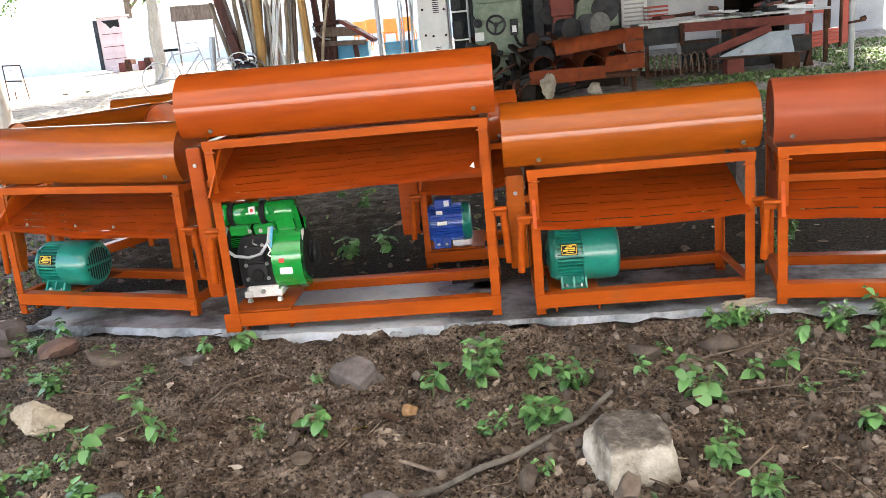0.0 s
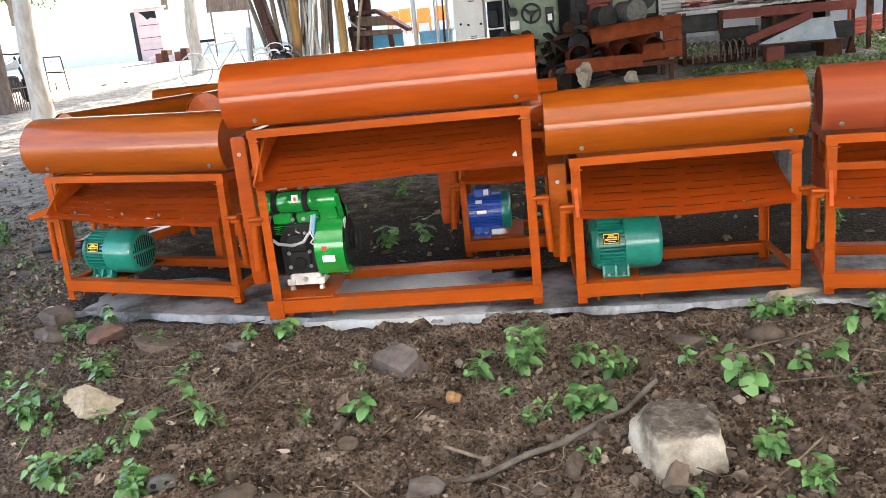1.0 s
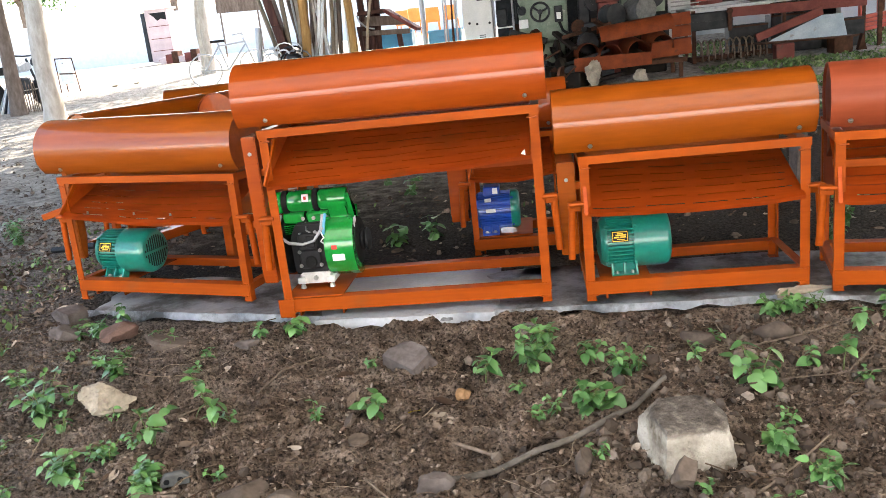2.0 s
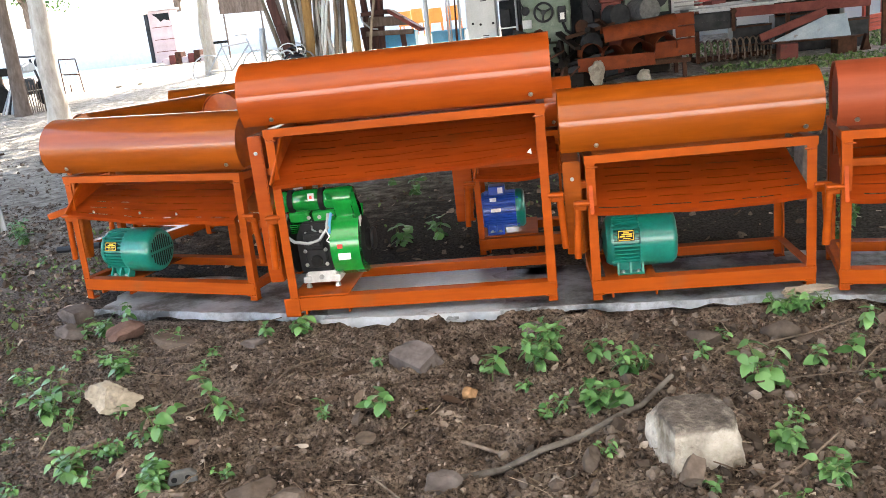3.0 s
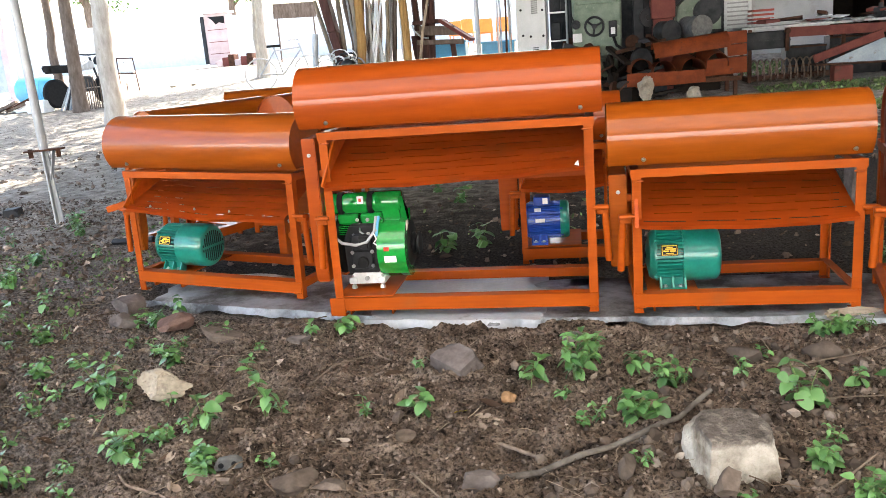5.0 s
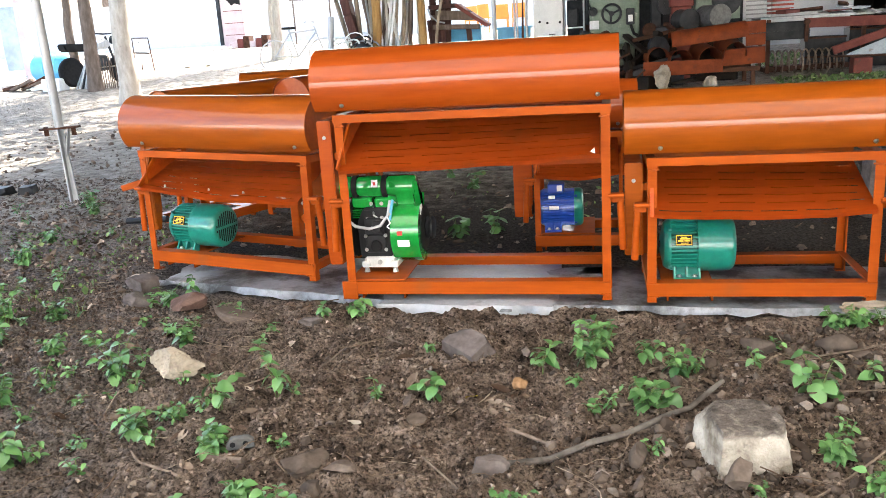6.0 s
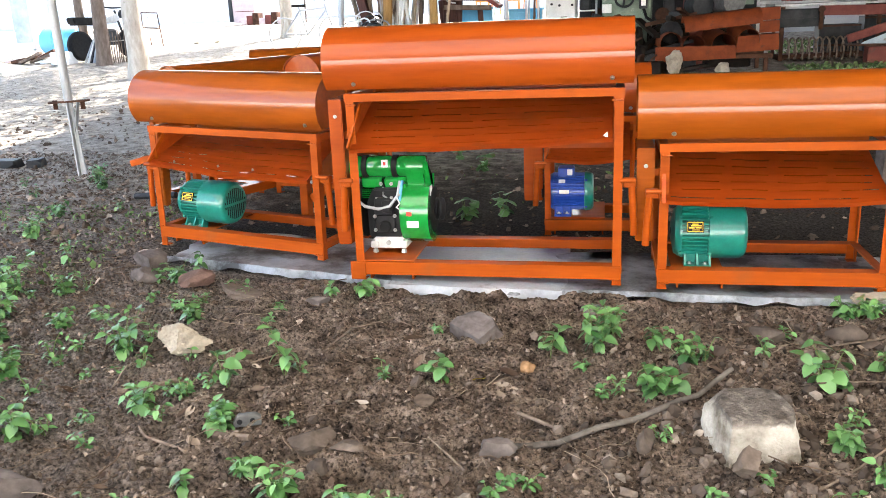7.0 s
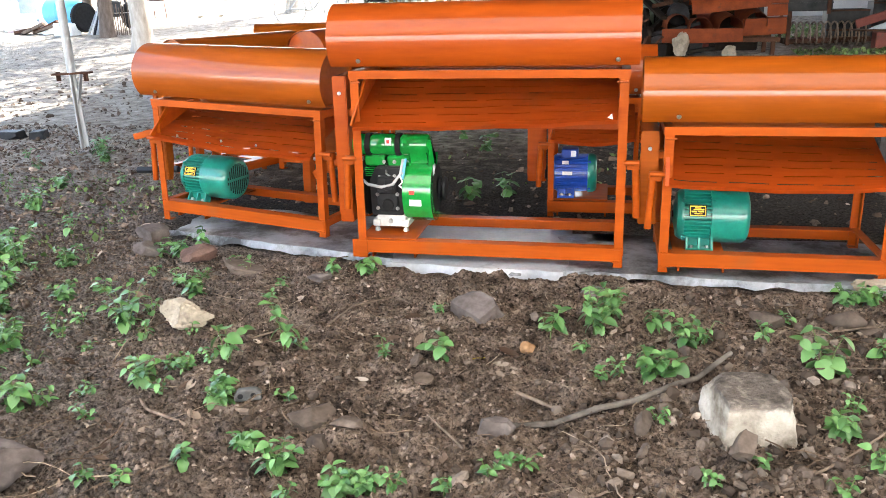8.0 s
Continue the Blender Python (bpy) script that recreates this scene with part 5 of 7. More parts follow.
# ---- weeds: each a stem with pairs of leaves ----
def leaf_mesh(name, length, width, fold, droop, round_=False):
    bm = bmesh.new()
    n = 7
    rows = []
    for i in range(n + 1):
        t = i / n
        if round_:
            w = width * math.sin(math.pi * min(t * 0.92 + 0.08, 1.0)) ** 0.6 * (1.12 - 0.35 * t)
        else:
            w = width * (math.sin(math.pi * t ** 0.75) ** 0.85) * (1 + 0.10 * (i % 2))
        x = length * t
        z = -droop * t * t
        rows.append([bm.verts.new((x, s * w, z + fold * abs(s) * w + 0.0012 * math.sin(i * 2.2) * abs(s))) for s in (-1, -0.5, 0, 0.5, 1)])
    for a, b in zip(rows, rows[1:]):
        for k in range(4):
            bm.faces.new((a[k], a[k + 1], b[k + 1], b[k]))
    bmesh.ops.remove_doubles(bm, verts=bm.verts, dist=1e-5)
    bmesh.ops.dissolve_degenerate(bm, edges=bm.edges, dist=1e-6)
    for f in bm.faces:
        f.smooth = True
    me = bpy.data.meshes.new(name)
    bm.to_mesh(me)
    bm.free()
    me.materials.append(LEAF)
    return me


LEAVES = [leaf_mesh("leaf", 1.0, 0.30, 0.35, 0.30), leaf_mesh("leaf", 1.0, 0.34, 0.2, 0.55), leaf_mesh("leaf", 1.0, 0.27, 0.5, 0.15), leaf_mesh("leaf", 1.0, 0.36, 0.15, 0.4)]
BROAD = [leaf_mesh("broad_leaf", 1.0, 0.46, 0.2, 0.5, True), leaf_mesh("broad_leaf", 1.0, 0.44, 0.1, 0.35, True)]
# leaf length, number of leaf pairs, number of shoots, how far shoots lean
KINDS = {"s": (0.028, 3, 3, 0.5), "c": (0.040, 5, 6, 0.55), "t": (0.042, 6, 1, 0.25), "r": (0.047, 3, 3, 0.5), "u": (0.052, 3, 4, 0.5)}
WEED_LABELS = {"s": "small green seedling on the soil", "c": "bushy green weed with several shoots", "t": "tall thin green weed on a bare stalk", "r": "weed with broad heart-shaped green leaves", "u": "broad-leaved green weed behind the machines"}
weed_rng = random.Random(77)


def weed(x, y, tall, kind):
    leaf, pairs, shoots, spread_out = KINDS[kind]
    rng = weed_rng
    th = thing("weed", pose(x, y, ground_height(x, y) - 0.004, 0, 0, rng.uniform(0, 360)), WEED_LABELS[kind], "plant", "weeds")
    leaf *= 0.8 + 0.25 * min(tall / 0.1, 1.4)
    for s in range(shoots):
        a = s * math.tau / shoots + rng.uniform(-0.5, 0.5)
        lean = spread_out * rng.uniform(0.3, 1.2)
        h = max(tall * rng.uniform(0.6, 0.95), 0.02)
        off = V((math.cos(a), math.sin(a), 0)) * (0.008 if shoots > 1 else 0.0)

        def along(t):
            return off + V((math.cos(a) * lean * h * t * t, math.sin(a) * lean * h * t * t, h * t))

        bm = bmesh.new()
        tube(bm, [along(t) for t in (0, 0.3, 0.65, 1.0)], [0.0024, 0.002, 0.0017, 0.0012], 6)
        st = part("stem", bm, STEM, th)
        turn = rng.uniform(0, math.tau)
        first = 0.45 if kind in "rt" else 0.3
        for k in range(pairs):
            t = first + (1 - first) * k / max(pairs - 1, 1)
            turn += math.pi / 2 + rng.uniform(-0.4, 0.4)
            for side in (0, math.pi):
                if rng.random() < 0.12:
                    continue
                ln = leaf * (1.0 - 0.35 * (k / pairs) ** 2) * rng.uniform(0.6, 1.25)
                lf = new("leaf", rng.choice(BROAD if kind in "ru" else LEAVES))
                lf.parent = st
                up = rng.uniform(-0.65, 0.25) + 0.4 * (k / pairs)
                lf.matrix_basis = Matrix.LocRotScale(along(t), Euler((rng.uniform(-0.5, 0.5), -up, turn + side + rng.uniform(-0.4, 0.4))), (ln, ln * rng.uniform(0.85, 1.15), ln))


# by the pale stone and the ochre sheller
for x, y, h, k in ((-1.57, 2.32, 0.19, "c"), (-1.45, 2.23, 0.07, "s"), (-1.86, 3.10, 0.12, "t"), (-1.80, 3.14, 0.09, "c"), (-1.76, 3.26, 0.17, "t"), (-1.47, 2.64, 0.10, "c"), (-1.07, 2.07, 0.16, "r"), (-1.19, 2.03, 0.06, "s"),
                   (-1.12, 2.06, 0.06, "s"), (-0.98, 1.83, 0.08, "c"), (-1.19, 1.86, 0.06, "s"), (-1.42, 1.85, 0.04, "s"), (-0.91, 2.17, 0.12, "t"), (-0.93, 2.20, 0.24, "t"), (-0.87, 2.21, 0.045, "s"), (-1.15, 2.63, 0.065, "s"),
                   (-0.79, 1.87, 0.045, "s"), (-1.00, 2.93, 0.08, "t"), (-0.87, 2.99, 0.075, "r")):
    weed(x, y, h, k)
# open soil before the tall sheller
for x, y, h, k in ((-0.59, 2.20, 0.07, "s"), (-0.40, 2.18, 0.09, "r"), (-0.48, 2.57, 0.05, "s"), (-0.07, 2.43, 0.16, "t"), (-0.09, 2.50, 0.09, "s"), (0.08, 2.49, 0.17, "c"), (0.13, 2.61, 0.14, "c"), (0.27, 2.56, 0.15, "t"), (0.29, 2.58, 0.08, "s"),
                   (0.37, 2.42, 0.11, "c"), (0.43, 2.43, 0.075, "s"), (0.25, 2.17, 0.10, "c"), (0.31, 2.19, 0.09, "r"), (0.10, 2.12, 0.055, "s"), (0.15, 2.15, 0.065, "s"), (0.25, 1.86, 0.043, "s"), (0.04, 2.34, 0.03, "s"),
                   (0.62, 2.46, 0.06, "s"), (0.71, 2.62, 0.05, "s"), (0.49, 1.70, 0.04, "s"), (0.36, 1.60, 0.04, "s")):
    weed(x, y, h, k)
# stony end
for x, y, h, k in ((0.76, 2.26, 0.15, "r"), (0.79, 2.29, 0.09, "r"), (0.97, 2.86, 0.08, "c"), (1.05, 2.86, 0.085, "c"), (1.14, 2.90, 0.065, "s"), (0.78, 2.04, 0.05, "s"), (0.71, 1.89, 0.08, "c"), (0.77, 1.71, 0.07, "c"), (0.96, 2.40, 0.08, "t"),
                   (1.04, 2.36, 0.14, "t"), (1.08, 2.30, 0.055, "s"), (1.20, 2.66, 0.10, "t"), (1.34, 2.72, 0.12, "c"), (1.42, 2.55, 0.12, "r"), (1.55, 2.80, 0.14, "c"), (1.16, 2.05, 0.08, "r"), (1.12, 1.78, 0.06, "s"), (1.16, 1.72, 0.05, "s"),
                   (1.22, 2.30, 0.06, "s"), (1.50, 2.45, 0.09, "c"), (0.66, 1.62, 0.05, "s")):
    weed(x, y, h, k)
# low damp end of the plot
for x, y, h, k in ((-2.38, 2.81, 0.19, "c"), (-2.50, 2.86, 0.15, "c"), (-3.04, 3.83, 0.13, "c"), (-2.23, 2.95, 0.12, "c"), (-2.16, 3.00, 0.07, "s"), (-2.52, 3.39, 0.11, "t"), (-1.87, 2.08, 0.13, "c"), (-1.57, 1.73, 0.11, "c"), (-1.42, 1.83, 0.05, "s"),
                   (-1.73, 2.17, 0.07, "s"), (-1.60, 2.11, 0.07, "s"), (-1.84, 2.28, 0.085, "s"), (-1.86, 2.62, 0.08, "s"), (-1.29, 1.94, 0.09, "c"), (-1.18, 2.00, 0.06, "s"), (-1.01, 1.89, 0.07, "c"), (-2.7, 3.1, 0.12, "c"), (-2.62, 3.55, 0.09, "s"),
                   (-2.12, 2.36, 0.10, "c"), (-2.27, 2.58, 0.12, "c"), (-1.95, 2.50, 0.08, "c"), (-2.05, 2.02, 0.10, "c"), (-1.33, 1.70, 0.06, "s")):
    weed(x, y, h, k)
# nearest the path
for x, y, h, k in ((-0.93, 1.50, 0.09, "t"), (-0.81, 1.60, 0.055, "c"), (-0.69, 1.52, 0.085, "c"), (-0.51, 1.46, 0.06, "c"), (-0.45, 1.47, 0.05, "c"), (-0.38, 1.48, 0.06, "s"), (-0.26, 1.50, 0.045, "s"), (-0.16, 1.55, 0.04, "s"),
                   (-0.13, 1.62, 0.04, "s"), (-0.08, 1.62, 0.04, "s"), (-1.13, 1.39, 0.04, "s"), (-1.05, 1.40, 0.05, "s"), (-0.62, 1.40, 0.05, "s"), (-0.3, 1.42, 0.04, "s")):
    weed(x, y, h, k)
# farther off, beside and behind the row
for x, y, h, k in ((-0.64, 4.27, 0.13, "u"), (-0.44, 4.35, 0.14, "u"), (-0.73, 5.59, 0.13, "u"), (-0.96, 6.03, 0.13, "u"), (-3.56, 5.31, 0.15, "c"), (-3.4, 5.1, 0.12, "c"), (-3.73, 4.80, 0.09, "s"), (-3.2, 4.3, 0.10, "c"), (-2.9, 4.5, 0.08, "s"),
                   (-3.5, 4.2, 0.09, "s"), (-4.1, 5.2, 0.09, "s"), (1.62, 4.0, 0.20, "c"), (1.70, 4.2, 0.28, "c"), (1.50, 3.75, 0.12, "c")):
    weed(x, y, h, k)

for k in range(34):
    weed(weed_rng.uniform(-2.75, -1.1), weed_rng.uniform(1.5, 3.1), weed_rng.uniform(0.03, 0.08), "s")

yl = new("fallen_leaf", LEAVES[1].copy())
yl.data.materials.clear()
yl.data.materials.append(YELLOW_LEAF)
yl.matrix_basis = Matrix.LocRotScale((-0.27, 2.24, ground_height(-0.27, 2.24) + 0.012), Euler((0.3, 0.2, 2.6)), (0.055, 0.07, 0.05))
tagged(yl, "bright yellow fallen leaf on soil", "leaf")


# ---- litter, clods, pebbles and twigs on the soil ----
lr = random.Random(5)


def near_spot():
    while True:
        x, y = lr.uniform(-2.8, 1.9), lr.uniform(1.05, 3.4)
        front = 3.33 - 0.23 * (x + 1.97) if x < -0.8 else 3.03 - 0.08 * (x + 0.8)
        if y < front - 0.03 or x < -2.1:
            return x, y


def stony_spot():
    """Thicker towards the stony end of the plot."""
    while True:
        x, y = near_spot()
        if lr.random() < 0.05 + 0.95 * smooth01(-0.3, 0.8, x - 0.6 * (y - 2.0)):
            return x, y


def around_spot():
    while True:
        x, y = lr.uniform(-6.5, 6.5), lr.uniform(3.6, 9.5)
        if not (-2.3 < x < 2.2 and y < 3.9):
            return x, y


def lump(seed, rough):
    """A small angular crumb."""
    ib = bmesh.new()
    bmesh.ops.create_icosphere(ib, subdivisions=1, radius=1.0)
    rng = random.Random(seed)
    for v in ib.verts:
        v.co *= rng.uniform(1 - rough, 1 + rough)
    ib.verts.index_update()
    out = [tuple(v.co) for v in ib.verts], [tuple(v.index for v in f.verts) for f in ib.faces]
    ib.free()
    return out


for sd in (1, 2, 3):
    joined("soil_clods", *lump(sd, 0.45), spread(13000, lr, near_spot, ground_height, 0.0018, 0.0085, 0.1, aniso=0.5), CLODS, "crumbled dark brown soil clods", "soil", smooth=False)
for sd in (4, 5):
    joined("pebbles", *lump(sd, 0.36), spread(2300, lr, stony_spot, ground_height, 0.004, 0.020, 0.15, aniso=0.45), PEBBLES, "grey-brown pebbles scattered on the soil", "pebbles", smooth=False)
leaf_v = [(-1, 0, 0), (-0.5, 0.32, 0.10), (-0.5, -0.32, 0.16), (0, 0.42, 0.05), (0, -0.42, 0.2), (0.5, 0.3, 0.18), (0.5, -0.3, 0.05), (1, 0, 0.22), (-0.5, 0, -0.04), (0, 0, -0.08), (0.5, 0, 0)]
leaf_f = [(0, 8, 1), (0, 2, 8), (1, 8, 3), (8, 9, 3), (2, 4, 8), (8, 4, 9), (3, 9, 5), (9, 10, 5), (4, 6, 9), (9, 6, 10), (5, 10, 7), (10, 6, 7)]
joined("leaf_litter", leaf_v, leaf_f, spread(1250, lr, near_spot, ground_height, 0.006, 0.034, 0.1, tilt=0.6), LITTER, "dry curled brown leaves littering the soil", "leaf litter")
joined("leaf_litter", leaf_v, leaf_f, spread(6000, lr, around_spot, ground_height, 0.006, 0.028, 0.1, tilt=0.5), LITTER, "dry brown leaves strewn round the machines", "leaf litter")
tw_v = [(-1, 0.012, 0), (-1, -0.008, 0.012), (-1, -0.008, -0.012), (0, 0.07, 0.03), (0, 0.05, 0.042), (0, 0.05, 0.018), (1, 0.008, 0), (1, -0.004, 0.006), (1, -0.004, -0.006)]
tw_f = [(0, 1, 4, 3), (1, 2, 5, 4), (2, 0, 3, 5), (3, 4, 7, 6), (4, 5, 8, 7), (5, 3, 6, 8)]
joined("twigs", tw_v, tw_f, spread(2600, lr, near_spot, ground_height, 0.012, 0.08, 0.06, tilt=0.18, aniso=0.3), TWIGS, "fine dry twigs and roots on the soil", "twigs")
def root_piece(seed, n=9):
    """A thin wandering root of unit length."""
    rng = random.Random(seed)
    x, y, a, vs, fs = -1.0, 0.0, rng.uniform(-0.6, 0.6), [], []
    for i in range(n):
        a += rng.uniform(-0.45, 0.45)
        x, y = x + 2.0 / n * math.cos(a), y + 2.0 / n * math.sin(a)
        z = 0.05 * math.sin(i * 1.3 + seed) + 0.03
        r = 0.014 * (1 - 0.6 * i / n)
        vs += [(x, y + r, z), (x, y - r * 0.5, z + r), (x, y - r * 0.5, z - r)]
        if i:
            b = 3 * i
            fs += [(b - 3, b - 2, b + 1, b), (b - 2, b - 1, b + 2, b + 1), (b - 1, b - 3, b, b + 2)]
    return vs, fs


for sd in (11, 12, 13, 14, 15):
    joined("dry_roots", *root_piece(sd), spread(110, lr, near_spot, ground_height, 0.05, 0.20, 0.03, tilt=0.12, aniso=0.2), TWIGS, "thin winding dry roots lying on the soil", "roots")
frag_v = [(-1, -0.3, 0), (-0.5, -0.75, 0.12), (0.4, -0.6, 0.2), (1, -0.1, 0.05), (0.6, 0.55, 0.18), (-0.3, 0.7, 0.02), (-0.9, 0.35, 0.16), (0, 0, 0.06)]
frag_f = [(7, 0, 1), (7, 1, 2), (7, 2, 3), (7, 3, 4), (7, 4, 5), (7, 5, 6), (7, 6, 0)]
joined("leaf_litter", frag_v, frag_f, spread(350, lr, near_spot, ground_height, 0.004, 0.018, 0.15, tilt=0.5, aniso=0.5), LITTER, "broken bits of brown leaf and bark on the soil", "leaf litter", smooth=False)
def left_spot():
    while True:
        x, y = lr.uniform(-5.6, -2.1), lr.uniform(2.2, 6.4)
        if y > 2.2 - 0.6 * (x + 2.1) or x > -2.8:
            return x, y


joined("soil_clods", *lump(7, 0.45), spread(9000, lr, left_spot, ground_height, 0.003, 0.018, 0.1), CLODS, "loose dark clods beside the row", "soil", smooth=False)
joined("leaf_litter", leaf_v, leaf_f, spread(5000, lr, left_spot, ground_height, 0.008, 0.034, 0.12, tilt=0.5), LITTER, "curled dry leaves and chips beside the row", "leaf litter")
joined("soil_clods", *lump(6, 0.4), spread(2500, lr, around_spot, ground_height, 0.008, 0.03, 0.1), CLODS, "loose clods round the machines", "soil", smooth=False)

# ---- helpers for the yard ----
def gz(x, y):
    return base_height(x, y)


def one(name, bm, mat, label, cat, group="", kind=""):
    return tagged(part(name, bm, mat), label, cat, group, kind)


# ---- workshop wall with a dark doorway ----
def wall_piece(name, lo, hi, mat, label):
    bm = bmesh.new()
    box(bm, lo, hi)
    return tagged(part(name, bm, mat), label, "wall", kind="structure")


WY = 17.0
wall_piece("wall_north", (2.9, WY, 0.2), (4.95, WY + 0.25, 3.6), PLASTER, "grey stained plaster wall of the workshop")
wall_piece("wall_north_2", (6.2, WY, 0.2), (8.0, WY + 0.25, 3.6), PLASTER, "grey plaster wall with damp stains")
wall_piece("wall_north_3", (4.95, WY, 2.4), (6.2, WY + 0.25, 3.6), PLASTER, "plaster lintel over the dark doorway")
# the doorway's darkness is put into the near-black colour of these inner walls
wall_piece("wall_north_4", (4.95, WY + 3.0, 0.2), (6.2, WY + 3.2, 3.6), DARK_INSIDE, "unlit back wall of the workshop")
wall_piece("wall_north_5", (4.75, WY + 0.25, 0.2), (4.95, WY + 3.2, 3.6), DARK_INSIDE, "unlit side wall of the workshop")
wall_piece("wall_north_6", (6.2, WY + 0.25, 0.2), (6.4, WY + 3.2, 3.6), DARK_INSIDE, "unlit side wall of the workshop")
wall_piece("wall_north_7", (4.75, WY + 0.25, 2.9), (6.4, WY + 3.2, 3.1), DARK_INSIDE, "unlit ceiling of the workshop")
# dark sheet added here in place of the dim inside of the building
wall_piece("dark_backing", (-0.25, 13.6, 0.1), (2.42, 13.7, 3.2), DARK_STEEL, "dark sheet standing in for the dim building behind the tools")
wall_piece("wall_east", (9.5, 18.5, 0.2), (16, 18.8, 2.6), PLASTER, "pale plaster wall in sunlight")
# boundary wall and low houses at the far side of the bright yard
wall_piece("wall_yard", (-40, 36.0, 0.8), (3.0, 36.3, 3.0), WHITE_PAINT, "whitewashed boundary wall across the yard")


def louvre(x, y, z0, z1, w):
    th = thing("louvre_window", pose(x, y, z0), "white slatted louvre panel on the workshop wall", "window", kind="structure")
    n = 14
    for k in range(n):
        bm = bmesh.new()
        z = (z1 - z0) * (k + 0.5) / n
        box(bm, (0, -0.012, z - 0.03), (w, 0.012, z + 0.012), 0, pose(0, 0, 0, 0, 0, 0))
        part("slat", bm, WHITE_PAINT, th)
    bm = bmesh.new()
    for a, b in ((-0.04, 0), (w, w + 0.04)):
        box(bm, (a, -0.03, 0), (b, 0.03, z1 - z0))
    part("frame", bm, WHITE_PAINT, th)


louvre(2.45, 13.6, 0.85, 1.75, 0.32)


# ---- steel work-table with scrap on it ----
def scrap_table():
    y = 12.75
    g = gz(0, y)
    th = thing("steel_table", pose(2.45, y, g), "long grey steel work-table with a rusty frame", "table")
    bm = bmesh.new()
    box(bm, (0, -0.35, 0.74), (2.75, 0.35, 0.775), 0.003)
    part("tabletop", bm, PIPE, th, "grey worn steel top")
    bm = bmesh.new()
    ell(bm, (0.6, -0.36, 0.735), (2.45, -0.40, 0.700), 0.13, (0, 0, -1), (0, 1, 0), 0.012)
    part("apron", bm, RED_OXIDE, th, "red-oxide steel channel")
    for x in (0.1, 1.35, 2.65):
        for yy in (-0.3, 0.3):
            bm = bmesh.new()
            ell(bm, (x, yy, 0), (x, yy, 0.74), 0.05, (1, 0, 0), (0, 1 if yy < 0 else -1, 0))
            part("leg", bm, RUST, th)
    bm = bmesh.new()
    box(bm, (0.02, -0.34, 0.46), (0.66, 0.0, 0.70), 0.01)
    box(bm, (0.02, -0.36, 0.56), (0.66, -0.33, 0.58))
    part("drawer_box", bm, DARK_STEEL, th, "blue-black steel box under the top")
    bm = bmesh.new()
    box(bm, (0.58, -0.40, 0.42), (0.63, -0.36, 0.72), 0.006)
    rod(bm, (0.605, -0.42, 0.69), (0.605, -0.36, 0.69), 0.04, seg=12)
    part("clamp", bm, RUST, th)
    # scrap: plates and offcuts, each its own thing
    rng = random.Random(9)
    for k in range(16):
        x, yy = rng.uniform(2.7, 5.1), y + rng.uniform(-0.28, 0.25)
        bm = bmesh.new()
        w, d, h = rng.uniform(0.12, 0.55), rng.uniform(0.06, 0.25), rng.uniform(0.012, 0.05)
        box(bm, (-w / 2, -d / 2, 0), (w / 2, d / 2, h), 0.003)
        for v in bm.verts:
            v.co.z += 0.03 * noise.noise(v.co * 4 + V((k, 0, 0)))
        ob = part("steel_offcut", bm, rng.choice((RUST, PIPE, RED_OXIDE, DARK_STEEL, WHITE_PAINT)))
        ob.matrix_basis = pose(x, yy, g + 0.79 + rng.uniform(0, 0.09), rng.uniform(-6, 6), rng.uniform(-6, 6), rng.uniform(-40, 40))
        tagged(ob, "rusty steel offcut lying on the work-table", "scrap metal", "scrap on the table")
    bm = bmesh.new()
    box(bm, (-0.09, -0.1, 0), (0.09, 0.1, 0.14), 0.015)
    rod(bm, (0.09, 0, 0.08), (0.18, 0, 0.08), 0.05, seg=14)
    rod(bm, (-0.06, -0.03, 0.14), (-0.06, -0.03, 0.2), 0.03, seg=12)
    ob = part("gearbox", bm, DARK_STEEL)
    ob.matrix_basis = pose(4.42, y, g + 0.776, 0, 0, 15)
    tagged(ob, "dark cast gearbox standing on the table", "gearbox")
    bm = bmesh.new()
    n = 24
    rows = []
    for j in range(5):
        rows.append([bm.verts.new((0.95 * i / n, 0.16 * j - 0.3, 0.035 * math.sin(i * 0.9 + j) * (i / n) + 0.03 * noise.noise(V((i * 0.3, j, 4))))) for i in range(n + 1)])
    for a, b in zip(rows, rows[1:]):
        for i in range(n):
            bm.faces.new((a[i], a[i + 1], b[i + 1], b[i]))
    bmesh.ops.solidify(bm, geom=bm.faces[:], thickness=0.004)
    ob = part("bent_sheet", bm, WHITE_PAINT)
    ob.matrix_basis = pose(3.25, y - 0.1, g + 0.80, 0, 2, -4)
    tagged(ob, "ragged bent pale metal sheet on the table", "metal sheet")


scrap_table()
# dark bins added to stand in for the dimness under the table
for x0, w, h, d in ((3.16, 0.55, 0.46, 12.85), (3.78, 0.72, 0.55, 12.95), (4.56, 0.5, 0.40, 12.85)):
    th = thing("dark_filler_bin", pose(x0, d, gz(0, d)), "dark bin added to fill the dimness under the work-table", "bin", "bins under the table")
    bm = bmesh.new()
    for lo, hi in (((0, 0, 0), (w, 0.3, 0.01)), ((0, 0, 0.01), (w, 0.01, h)), ((0, 0.29, 0.01), (w, 0.3, h)), ((0, 0.01, 0.01), (0.01, 0.29, h)), ((w - 0.01, 0.01, 0.01), (w, 0.29, h))):
        box(bm, lo, hi)
    part("tub", bm, DARK_STEEL, th)
    for z in (h * 0.35, h - 0.03):
        bm = bmesh.new()
        box(bm, (-0.004, -0.012, z), (w + 0.004, 0.0, z + 0.025), 0.003)
        part("band", bm, RUST, th)


